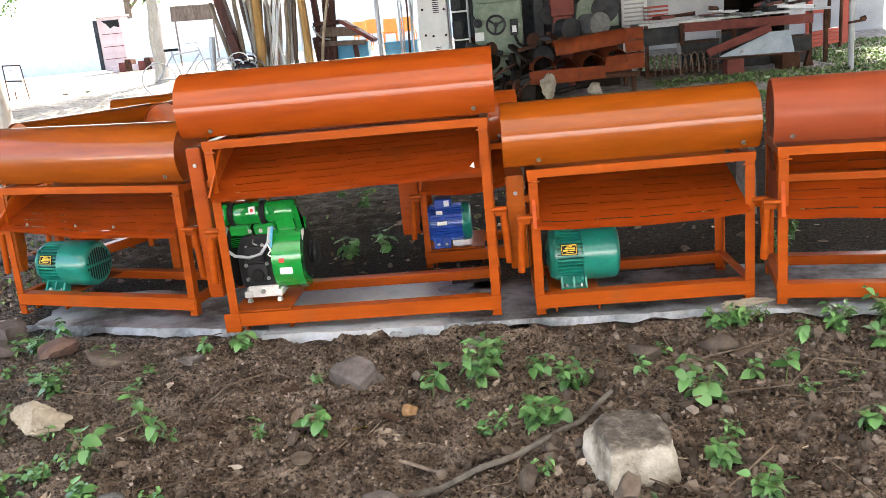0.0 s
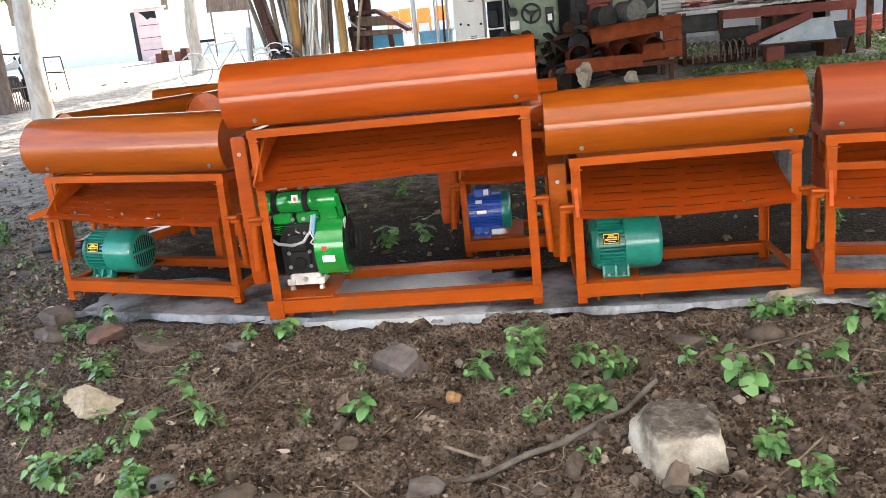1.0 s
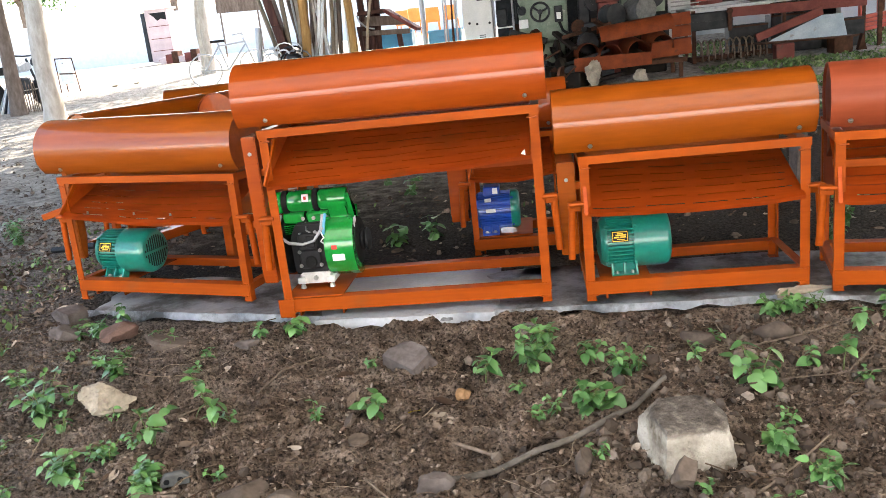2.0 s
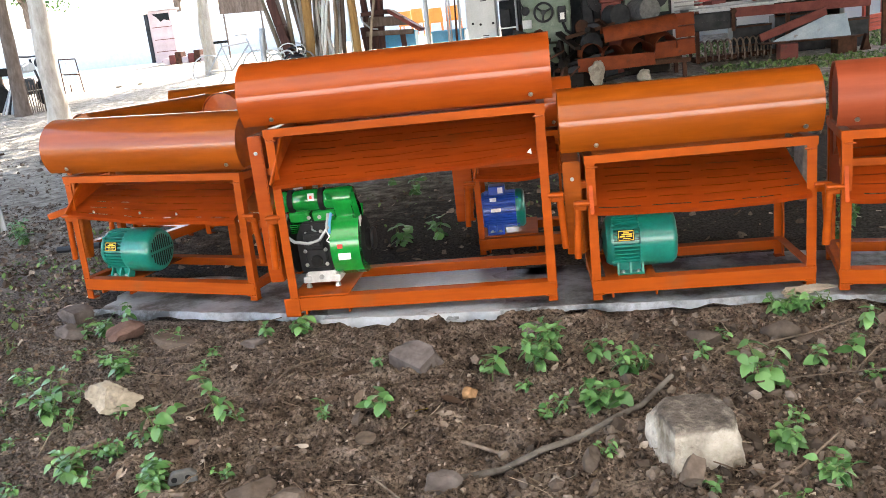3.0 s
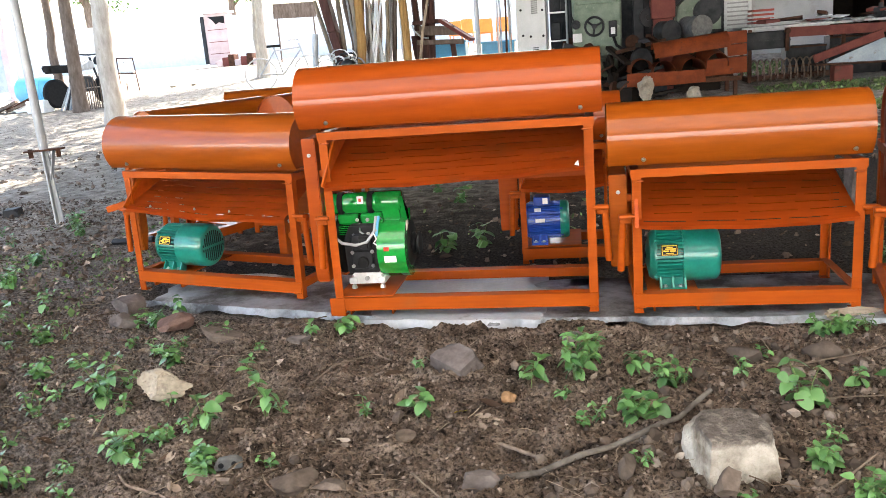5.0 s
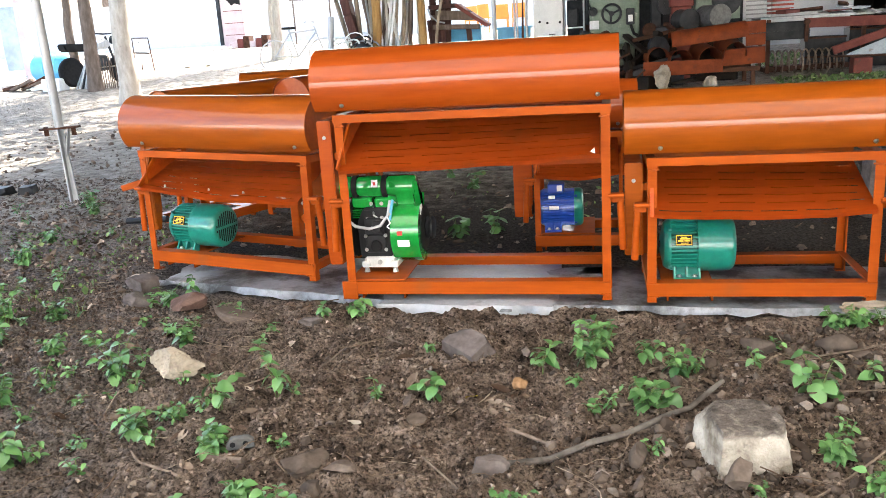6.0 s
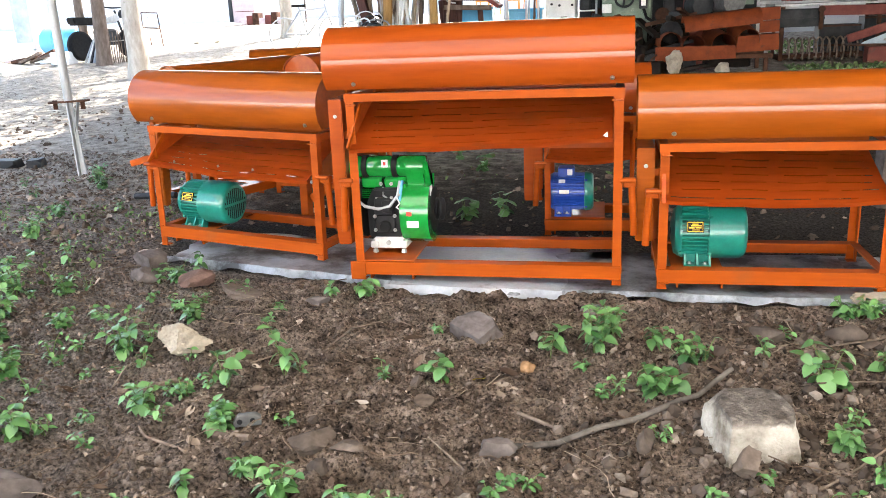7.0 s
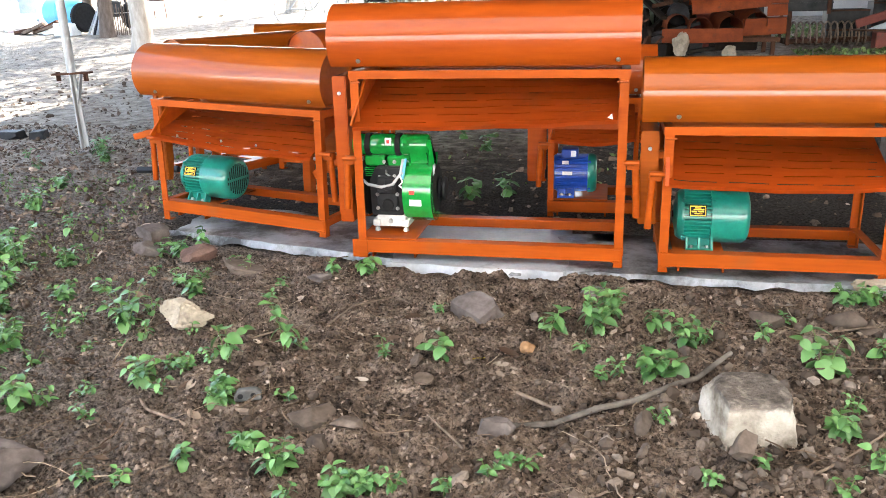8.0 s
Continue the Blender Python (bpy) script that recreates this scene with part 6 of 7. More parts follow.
def blue_plate():
    bm = bmesh.new()
    prism(bm, [(0, 0), (1.06, -0.03), (1.02, 0.30), (0.75, 0.30), (0.05, 0.03)], -0.004, 0.004, "y")
    ob = one("steel_plate", bm, BLUE_STEEL, "pale blue-grey steel plate leaning on the table", "metal plate")
    ob.matrix_basis = pose(3.53, 12.2, gz(0, 12.2) + 0.23, -14, 0, 0)
    bm = bmesh.new()
    beam(bm, (3.34, 12.08, 0.50), (4.22, 12.1, 0.78), 0.05, 0.11, 0.004)
    one("steel_channel", bm, RED_OXIDE, "red-oxide steel channel leaning across the plate", "steel bar")
    bm = bmesh.new()
    beam(bm, (3.35, 12.15, 0.42), (4.65, 12.15, 0.40), 0.3, 0.02)
    one("support_plank", bm, RUST, "low rusty plank under the leaning plate", "plank")
    bm = bmesh.new()
    box(bm, (3.56, 11.9, 0.185), (3.80, 12.1, 0.40), 0.01)
    one("timber_block", bm, RED_OXIDE, "stained timber block on the ground", "block")
    bm = bmesh.new()
    box(bm, (4.35, 12.0, 0.185), (4.6, 12.3, 0.40), 0.01)
    one("timber_block", bm, RUST, "dark timber block under the steel plate", "block")
    bm = bmesh.new()
    prism(bm, [(0, 0), (0.12, 0), (0.06, 0.22)], 0, 0.1, "y")
    ob = one("steel_wedge", bm, RUST, "rusty steel wedge beside the table", "scrap metal")
    ob.matrix_basis = pose(4.74, 12.2, gz(0, 12.2))


blue_plate()


def coil_spring():
    bm = bmesh.new()
    pts, turns, r = [], 11, 0.155
    for i in range(turns * 16 + 1):
        a = i * math.tau / 16
        pts.append((2.62 + 0.98 * i / (turns * 16), 12.5 + r * math.cos(a), 0.40 + 0.045 + r * math.sin(a) * 1.0))
    tube(bm, pts, 0.012, 6)
    z = min(v.co.z for v in bm.verts)
    ob = one("coil_spring", bm, TWIG, "long rusty steel coil lying on the ground", "coil")
    ob.matrix_basis = pose(0, 0, gz(0, 12.5) - z)
    bm = bmesh.new()
    for k in range(4):
        beam(bm, (2.55, 12.6 + 0.09 * k, 0.25), (3.7, 12.65 + 0.09 * k, 0.27), 0.07, 0.07, 0.005)
    one("steel_bar", bm, RUST, "bundle of rusty square bars behind the coil", "steel bar")


coil_spring()


# ---- spare drum covers in a heap on stones ----
def spare_cover(m, length, r, label, mat=OLD_ORANGE, arc=(-0.1, 1.1)):
    bm = bmesh.new()
    prof = [(r - r * math.cos(math.pi * (arc[0] + (arc[1] - arc[0]) * i / 16)), r * math.sin(math.pi * (arc[0] + (arc[1] - arc[0]) * i / 16))) for i in range(17)]
    shell(bm, prof, 0, length, 0.004, 0.01, 3, 6)
    ob = part("drum_cover", bm, mat)
    ob.matrix_basis = m
    return tagged(ob, label, "machine cover", "spare drum covers")


g11 = gz(0, 11)
for x, z, r, ry, ln in ((0.97, 0.565, 0.140, 0, 0.95), (1.245, 0.530, 0.138, 3, 0.9), (1.61, 0.525, 0.150, -3, 0.98), (1.905, 0.580, 0.140, -8, 0.8)):
    spare_cover(pose(x + r, 11.0, z, 0, ry, 92), ln, r, "bent rusty-orange drum cover in a heap, open end showing")
spare_cover(pose(1.13, 10.98, 0.70, 10, -5, 3), 0.94, 0.165, "orange drum cover laid across the top of the heap", OLD_ORANGE, (0.0, 0.9))
bm = bmesh.new()
prism(bm, [(0, 0), (0.98, 0.025), (0.97, 0.185), (0, 0.19)], 0, 0.005, "y")
bmesh.ops.subdivide_edges(bm, edges=[e for e in bm.edges if abs(e.verts[0].co.x - e.verts[1].co.x) > 0.5], cuts=8)
for v in bm.verts:
    v.co.y += 0.02 * noise.noise(v.co * 5)
ob = one("front_panel", bm, OLD_ORANGE, "reddish steel strip along the foot of the heap", "metal panel", "spare drum covers")
ob.matrix_basis = pose(0.77, 10.93, 0.345, -8)
for k, (x0, z, w, h, y) in enumerate(((1.76, 0.43, 0.52, 0.20, 11.06), (2.04, 0.66, 0.24, 0.14, 11.10), (2.04, 0.81, 0.24, 0.15, 11.10))):
    bm = bmesh.new()
    box(bm, (0, 0, 0), (w, 0.004, h))
    box(bm, (0, 0.004, h - 0.004), (w, 0.24, h))
    box(bm, (0, 0.004, 0), (w, 0.06, 0.004))
    box(bm, (w - 0.004, 0.004, 0.004), (w, 0.24, h - 0.004))
    ob = one("folded_panel", bm, OLD_ORANGE, "folded orange sheet panel in the heap of covers", "metal panel", "spare drum covers")
    ob.matrix_basis = pose(x0, y, z, 0, -2, 2)
trestle = thing("scrap_trestle", pose(0.86, 11.12, g11), "low rusty iron trestle under the heap of covers", "trestle")
for y in (0.0, 0.62):
    bm = bmesh.new()
    beam(bm, (0, y, 0.38 - g11), (1.36, y, 0.38 - g11), 0.05, 0.06, 0.004)
    part("bearer", bm, RUST, trestle)
    for x in (0.06, 1.28):
        bm = bmesh.new()
        beam(bm, (x, y, -0.02), (x, y, 0.35 - g11), 0.05, 0.05, 0.004)
        part("leg", bm, RUST, trestle)
for x, y, s, sd, sq in ((1.00, 10.86, 0.125, 81, (0.75, 0.6, 1.35)), (1.60, 10.92, 0.105, 82, (1.0, 0.8, 0.95))):
    stone("support_stone", x, y, s, sd, STONE_PALE, "pale broken stone propping the heap of covers", sq, 20, 0.12, jag=0.22)
stone("support_stone", 0.98, 10.45, 0.075, 84, STONE_PALE, "pale stone on the ground by the heap", (1.2, 0.8, 0.5), 0, 0.2)
for pts, r in (((0.50, 10.7, 0.02), (0.62, 10.75, 0.16), (0.78, 10.8, 0.30)), 0.012), (((0.2, 10.9, 0.3), (0.42, 10.95, 0.42), (0.60, 11.0, 0.50)), 0.014), (((0.2, 10.8, 0.12), (0.55, 10.9, 0.06), (0.9, 11.0, 0.2)), 0.012):
    bm = bmesh.new()
    tube(bm, [(x, y, z + gz(x, y)) for x, y, z in pts], r, 8)
    one("iron_rod", bm, RUST, "bent rusty iron rod by the heap", "scrap metal", "iron rods by the heap")


# ---- old machine tools beside the heap ----
def lathe_headstock():
    y = 12.0
    g = gz(0, y)
    th = thing("machine_tool", pose(0.1, y, g), "old grey-green machine tool with peeling paint and a handwheel", "machine")
    bm = bmesh.new()
    box(bm, (0, 0, 0.55), (0.68, 0.55, 1.55), 0.03)
    box(bm, (0.06, 0.02, 0), (0.62, 0.5, 0.55), 0.02)
    part("body", bm, LATHE, th)
    bm = bmesh.new()
    box(bm, (0.06, -0.05, 1.28), (0.62, 0.0, 1.40), 0.01)
    part("ledge", bm, LATHE, th)
    bm = bmesh.new()
    n, r = 28, 0.125
    tube(bm, [(0.30 + r * math.cos(k * math.tau / n), -0.09, 0.98 + r * math.sin(k * math.tau / n)) for k in range(n + 1)], 0.016, 8, False)
    for k in range(3):
        a = k * math.tau / 3 + 0.4
        rod(bm, (0.30, -0.07, 0.98), (0.30 + r * math.cos(a), -0.09, 0.98 + r * math.sin(a)), 0.014, seg=8)
    rod(bm, (0.30, 0.01, 0.98), (0.30, -0.10, 0.98), 0.035, seg=14)
    part("handwheel", bm, DARK_STEEL, th, "dark iron handwheel")
    bm = bmesh.new()
    rod(bm, (0.05, 0.01, 1.02), (0.05, -0.06, 1.02), 0.065, 0.055, 18)
    rod(bm, (0.05, -0.06, 1.02), (-0.03, -0.10, 1.17), 0.012, seg=8)
    part("lever", bm, DARK_STEEL, th, "dark control lever")
    bm = bmesh.new()
    box(bm, (0.0, -0.03, 0.78), (0.13, 0.0, 0.90), 0.006)
    part("cover_plate", bm, WHITE_PAINT, th, "pale worn cover plate")
    bm = bmesh.new()
    box(bm, (0.50, -0.06, 0.82), (0.61, 0.0, 1.04), 0.008)
    sw = part("switch_box", bm, DARK_STEEL, th, "black switch box")
    bm = bmesh.new()
    box(bm, (0.525, -0.066, 0.86), (0.585, -0.060, 0.95))
    part("switch_plate", bm, WHITE_LABEL, sw, "white switch plate")
    bm = bmesh.new()
    tube(bm, [(0.56, -0.03, 0.82), (0.60, -0.06, 0.70), (0.72, -0.08, 0.62), (0.86, -0.08, 0.55)], 0.02, 8)
    part("conduit", bm, RUBBER, th, "black flexible conduit")


lathe_headstock()


def dark_column(x, y, w, h, label):
    g = gz(x, y)
    th = thing("drill_column", pose(x, y, g), label, "machine")
    bm = bmesh.new()
    box(bm, (0, 0, 0), (w, 0.2, 0.15), 0.02)
    part("base", bm, RUST, th)
    bm = bmesh.new()
    box(bm, (w * 0.25, 0.05, 0.15), (w * 0.7, 0.18, h), 0.02)
    part("column", bm, DARK_STEEL, th)
    bm = bmesh.new()
    rod(bm, (w * 0.85, -0.06, h * 0.55), (w * 0.85, 0.12, h * 0.55), 0.13, seg=22)
    rod(bm, (w * 0.85, -0.10, h * 0.55), (w * 0.85, -0.06, h * 0.55), 0.05, seg=14)
    part("pulley", bm, BLACK, th)
    bm = bmesh.new()
    rod(bm, (w * 0.2, -0.06, h * 0.38), (w * 0.2, 0.1, h * 0.38), 0.10, seg=20)
    part("gear", bm, RUST, th)


dark_column(0.85, 12.1, 0.36, 1.9, "dark oily drill column with a belt pulley")
dark_column(-0.02, 12.9, 0.3, 1.9, "dark iron machine column in shade")
bm = bmesh.new()
box(bm, (1.20, 11.9, 0.18), (1.46, 12.2, 1.20), 0.01)
box(bm, (1.17, 11.87, 1.20), (1.49, 12.2, 1.62), 0.012)
one("brick_red_cabinet", bm, RED_OXIDE, "brick-red painted steel cabinet with chipped paint", "cabinet")


def flanged_roll(x, y, z, r, w, mat, label):
    th = thing("steel_drum", pose(x, y, z, 0, 0, -70), label, "drum", "drums on the heap")
    bm = bmesh.new()
    lathe(bm, [(0, r * 0.5), (0.002, r), (0.015, r), (0.018, r * 0.94), (w - 0.018, r * 0.94), (w - 0.015, r), (w, r), (w + 0.002, r * 0.5)], "x", 30)
    part("shell", bm, mat, th)
    bm = bmesh.new()
    rod(bm, (-0.03, 0, 0), (0.01, 0, 0), r * 0.28, seg=16)
    part("hub", bm, DARK_STEEL, th)


flanged_roll(1.30, 11.75, 1.02, 0.145, 0.28, DARK_STEEL, "dark flanged steel drum with a pale rusty face")
flanged_roll(1.62, 11.75, 1.05, 0.15, 0.42, CASTING, "grey flanged steel drum on the heap")
bm = bmesh.new()
box(bm, (0.62, 12.05, 0.17), (1.15, 12.4, 0.78), 0.03)
box(bm, (1.15, 11.95, 0.17), (2.1, 12.4, 0.88), 0.03)
rod(bm, (0.9, 11.9, 0.62), (0.9, 12.1, 0.62), 0.16, seg=20)
rod(bm, (0.9, 11.84, 0.62), (0.9, 11.9, 0.62), 0.05, seg=14)
one("gear_case", bm, DARK_INSIDE, "dark gear case under the drums", "machine part")
bm = bmesh.new()
prism(bm, [(0, 0), (0.62, 0), (0.62, 0.25), (0.55, 0.42), (0.40, 0.5), (0.2, 0.48), (0.05, 0.35)], 0, 0.3, "y")
ob = one("gear_cover", bm, LATHE, "chipped grey-green cast gear cover", "machine part")
ob.matrix_basis = pose(1.52, 12.2, 1.0)
bm = bmesh.new()
rod(bm, (1.95, 12.15, 1.24), (1.95, 12.2, 1.24), 0.19, seg=26)
one("iron_disc", bm, DARK_STEEL, "dark round iron disc against the cover", "scrap metal")
for k, z in enumerate((1.02, 1.07, 1.13, 1.19)):
    bm = bmesh.new()
    box(bm, (2.66, 12.7, z), (2.95, 13.1, z + 0.03), 0.004)
    ob = one("red_bar", bm, RED_PAINT, "red-painted steel bar in a small stack", "steel bar", "stack of red bars")
# dark junk filling the foot of the machine tools
jr = random.Random(31)
for k in range(60):
    x, y = jr.uniform(-0.2, 1.2), jr.uniform(11.0, 12.0)
    bm = bmesh.new()
    kind = jr.random()
    if kind < 0.5:
        beam(bm, (-jr.uniform(0.2, 0.5), 0, 0), (jr.uniform(0.2, 0.5), 0, jr.uniform(0, 0.25)), jr.uniform(0.03, 0.09), jr.uniform(0.03, 0.09), 0.004)
    elif kind < 0.8:
        lathe(bm, [(0, 0.03), (0.005, 0.14), (0.05, 0.15), (0.06, 0.05), (0.09, 0.05)], "x", 20)
    else:
        box(bm, (-0.12, -0.1, -0.05), (0.14, 0.12, 0.16), 0.015)
    low = min(v.co.z for v in bm.verts)
    ob = part("scrap_iron", bm, jr.choice((RUST, DARK_INSIDE, DARK_STEEL)))
    ob.matrix_basis = pose(x, y, gz(x, y) - low + jr.uniform(0, 0.62) * (1 if y > 11.3 else 0), 0, 0, jr.uniform(0, 360))
    tagged(ob, "dark rusty scrap iron heaped by the machine tools", "scrap metal", "scrap iron")


# ---- electrical cabinet, shelf of rods, blue crates ----
def cabinet():
    y = 12.3
    g = gz(0, y)
    th = thing("control_cabinet", pose(-0.70, y, g), "tall off-white steel control cabinet with vent slots", "cabinet")
    bm = bmesh.new()
    box(bm, (0, 0, 0.03), (0.42, 0.35, 1.75), 0.006)
    part("body", bm, WHITE_PAINT, th)
    # black strips stand in for the dark openings of the vents
    for z0, n in ((1.22, 9), (0.62, 5)):
        for k in range(n):
            bm = bmesh.new()
            box(bm, (0.22, -0.003, z0 + k * 0.028), (0.31, 0.0, z0 + 0.012 + k * 0.028))
            part("slot_strip", bm, BLACK_FILL, th, "black strip standing in for a vent opening's darkness")
    for x, z in ((0.07, 1.28), (0.38, 1.26), (0.09, 0.92), (0.2, 0.9), (0.38, 0.9), (0.33, 1.66)):
        bm = bmesh.new()
        rod(bm, (x, 0, z), (x, -0.012, z), 0.018, seg=12)
        part("knob", bm, BLACK, th, "black knob")


cabinet()


def rack(x, y, label):
    g = gz(x, y)
    th = thing("shelf_rack", pose(x, y, g), label, "shelf")
    for xx in (0, 0.28):
        for yy in (0, 0.3):
            bm = bmesh.new()
            rod(bm, (xx, yy, 0), (xx, yy, 1.7), 0.014, seg=8)
            part("post", bm, PIPE, th)
    for z in (0.35, 0.8, 1.2, 1.55):
        bm = bmesh.new()
        box(bm, (0, 0, z), (0.28, 0.3, z + 0.02))
        part("shelf", bm, WHITE_PAINT, th)
    for z in (0.37, 0.82, 1.22):
        bm = bmesh.new()
        box(bm, (0.04, 0.02, z), (0.2, 0.25, z + 0.26), 0.02)
        part("tin", bm, DARK_STEEL, th)


rack(-0.26, 12.35, "white steel rack with dark tins on its shelves")


def crate(x, y, z, w, d, h, label):
    th = thing("plastic_crate", pose(x, y, z), label, "crate", "blue crates")
    bm = bmesh.new()
    t = 0.012
    for lo, hi in (((0, 0, 0), (w, d, t)), ((0, 0, t), (w, t, h)), ((0, d - t, t), (w, d, h)), ((0, t, t), (t, d - t, h)), ((w - t, t, t), (w, d - t, h))):
        box(bm, lo, hi)
    part("tub", bm, BLUE_PLASTIC, th)
    for lo, hi in (((-0.012, -0.012, h - 0.03), (w + 0.012, 0.0, h)), ((-0.012, d, h - 0.03), (w + 0.012, d + 0.012, h))):
        bm = bmesh.new()
        box(bm, lo, hi, 0.003)
        part("rim", bm, BLUE_PLASTIC, th)
    bm = bmesh.new()
    box(bm, (w * 0.3, -0.02, h - 0.10), (w * 0.62, -0.004, h - 0.05), 0.004)
    part("grip", bm, BLUE_PLASTIC, th)


def bench(x0, x1, y, top):
    g = gz(0, y)
    th = thing("timber_bench", pose(x0, y, g), "rough timber bench behind the machines", "bench")
    bm = bmesh.new()
    box(bm, (0, 0, top - 0.05), (x1 - x0, 0.5, top), 0.005)
    part("top", bm, BROWN_TIMBER, th)
    for x in (0.05, x1 - x0 - 0.1):
        bm = bmesh.new()
        box(bm, (x, 0.03, 0), (x + 0.06, 0.45, top - 0.05))
        part("leg", bm, BROWN_TIMBER, th)


bench(-2.15, -0.74, 12.5, 0.56)
bt = gz(0, 12.5) + 0.56
crate(-2.04, 12.55, bt, 0.54, 0.38, 0.36, "light blue plastic crate on a timber bench")
crate(-1.25, 12.55, bt, 0.48, 0.38, 0.31, "light blue plastic crate with a grip on a bench")


def small_tub(x, y, z):
    bm = bmesh.new()
    lathe(bm, [(0, 0.07), (0.005, 0.075), (0.30, 0.095), (0.30, 0.088), (0.02, 0.07)], "z", 20)
    ob = one("plastic_tub", bm, TEAL_PLASTIC, "small teal plastic tub by the leaning poles", "tub")
    ob.matrix_basis = pose(x, y, z)


small_tub(-2.52, 12.3, gz(0, 12.3))


def tilted_chair():
    """An upturned brown chair-like frame lying over dark planks."""
    th = thing("upturned_table", pose(-2.1, 12.05, gz(0, 12)), "upturned dark brown wooden table on planks", "table")
    bm = bmesh.new()
    beam(bm, (-0.04, 0, 1.22), (0.34, 0.0, 1.23), 0.5, 0.055, 0.006)
    part("top", bm, BROWN_TIMBER, th)
    bm = bmesh.new()
    beam(bm, (0.34, 0, 1.235), (0.78, 0.0, 0.93), 0.5, 0.05, 0.006)
    part("flap", bm, RED_OXIDE, th)
    for a, b in (((-0.06, -0.1, 1.05), (0.03, -0.1, 0.0)), ((0.02, -0.1, 0.98), (0.30, -0.1, 0.0)), ((0.20, -0.12, 0.92), (0.22, -0.1, 0.0)), ((0.50, -0.1, 0.92), (0.56, -0.1, 0.0))):
        bm = bmesh.new()
        beam(bm, a, b, 0.07, 0.07, 0.005)
        part("leg", bm, BROWN_TIMBER, th)
    for z, x0, x1 in ((1.08, -0.02, 0.60), (0.95, 0.0, 0.66), (1.14, 0.05, 0.55)):
        bm = bmesh.new()
        beam(bm, (x0, -0.15, z), (x1, -0.12, z - 0.03), 0.2, 0.07, 0.006)
        part("plank", bm, BARK_DARK, th)
    bm = bmesh.new()
    tube(bm, [(-0.05, -0.22, 1.2), (-0.02, -0.26, 1.12), (0.08, -0.25, 1.02), (0.18, -0.22, 1.0)], 0.012, 8)
    part("wire", bm, PIPE, th)


tilted_chair()


# ---- timber and poles leaning in a bundle ----
def leaning(p0, p1, r0, r1, mat, label, bend=0.0, seg=9):
    bm = bmesh.new()
    a, b = V(p0), V(p1)
    pts = []
    for i in range(9):
        t = i / 8
        q = a.lerp(b, t)
        q.x += bend * math.sin(math.pi * t) + 0.02 * noise.noise(q * 2.1)
        pts.append(q)
    tube(bm, pts, [(r0 + (r1 - r0) * i / 8) * (1 + 0.12 * noise.noise(V((i, r0 * 50, p0[0] * 9)))) for i in range(9)], seg)
    return one("leaning_pole", bm, mat, label, "pole", "leaning poles")


g = gz(0, 11.1)
bm = bmesh.new()
pts = [(-2.88, 11.0, g), (-2.96, 11.0, 0.9), (-3.08, 11.05, 1.35), (-3.22, 11.1, 2.0), (-3.3, 11.1, 3.1)]
for a, b in zip(pts, pts[1:]):
    beam(bm, a, b, 0.12, 0.21, 0.01, (0, 1, 0))
one("timber_post", bm, BROWN_TIMBER, "thick dark brown warped timber post", "post")
leaning((-2.98, 11.0, g), (-3.05, 11.1, 2.6), 0.035, 0.03, POLE_WOOD, "pale peeled pole leaning in a bundle", 0.05)
leaning((-2.75, 11.2, g), (-2.70, 11.3, 2.7), 0.065, 0.055, OCHRE_WOOD, "ochre timber pole standing in a bundle", -0.04)
leaning((-2.15, 11.2, g), (-2.18, 11.3, 2.7), 0.06, 0.05, OCHRE_WOOD, "ochre peeled timber pole", 0.03)
sr = random.Random(12)
for k in range(26):
    x = sr.uniform(-3.0, -1.95)
    lean = sr.uniform(-0.45, 0.45)
    r = sr.choice((0.018, 0.022, 0.03, 0.035))
    y = sr.uniform(11.1, 11.7)
    mat = sr.choice((POLE_WOOD, POLE_WOOD, BARK, BARK_DARK, PIPE, WHITE_PAINT))
    leaning((x, y, gz(x, y)), (x + lean, y + sr.uniform(0, 0.3), sr.uniform(1.7, 2.7)), r, r * 0.8, mat, "weathered thin pole leaning in a bundle", sr.uniform(-0.06, 0.06), 7)
for x0, x1 in ((-2.05, -2.2), (-1.95, -1.85), (-2.0, -1.98)):
    leaning((x0, 11.9, gz(0, 12)), (x1, 12.0, 2.6), 0.05, 0.045, BROWN_TIMBER, "dark brown upright timber in a bundle", 0.02)
# tangle of wire and pipe at the foot of the bundle
for k in range(10):
    bm = bmesh.new()
    cx, cy, cz, r = sr.uniform(-3.3, -2.6), 10.8, sr.uniform(0.8, 1.05), sr.uniform(0.06, 0.16)
    n = 20
    tube(bm, [(cx + r * math.cos(i * math.tau / n * 1.6) * (1 + 0.02 * i), cy + 0.02 * i, cz + r * 0.8 * math.sin(i * math.tau / n * 1.6)) for i in range(n)], sr.choice((0.008, 0.012)), 6)
    one("wire_loop", bm, sr.choice((PIPE, WHITE_PAINT, DARK_STEEL)), "loop of old wire hung on the pole bundle", "wire", "wire tangle")
leaning((-3.38, 10.8, gz(0, 10.8)), (-3.30, 10.9, 1.35), 0.04, 0.04, PIPE, "short grey steel pipe standing upright", 0)
bm = bmesh.new()
box(bm, (-2.95, 10.75, 0.86), (-2.78, 10.9, 0.98), 0.03)
box(bm, (-2.92, 10.78, gz(0, 10.8)), (-2.82, 10.88, 0.87))
one("dark_motor", bm, DARK_STEEL, "dark grey old motor housing on a stand", "motor")
# upright rods beside the cabinet
for k in range(8):
    x = -0.98 + 0.03 * k + sr.uniform(-0.01, 0.01)
    leaning((x, 12.2, gz(0, 12.2)), (x + sr.uniform(-0.05, 0.12), 12.3, 2.3), 0.012, 0.012, sr.choice((PIPE, WHITE_PAINT, RUST)), "thin steel rod leaning by the cabinet", 0, 6)
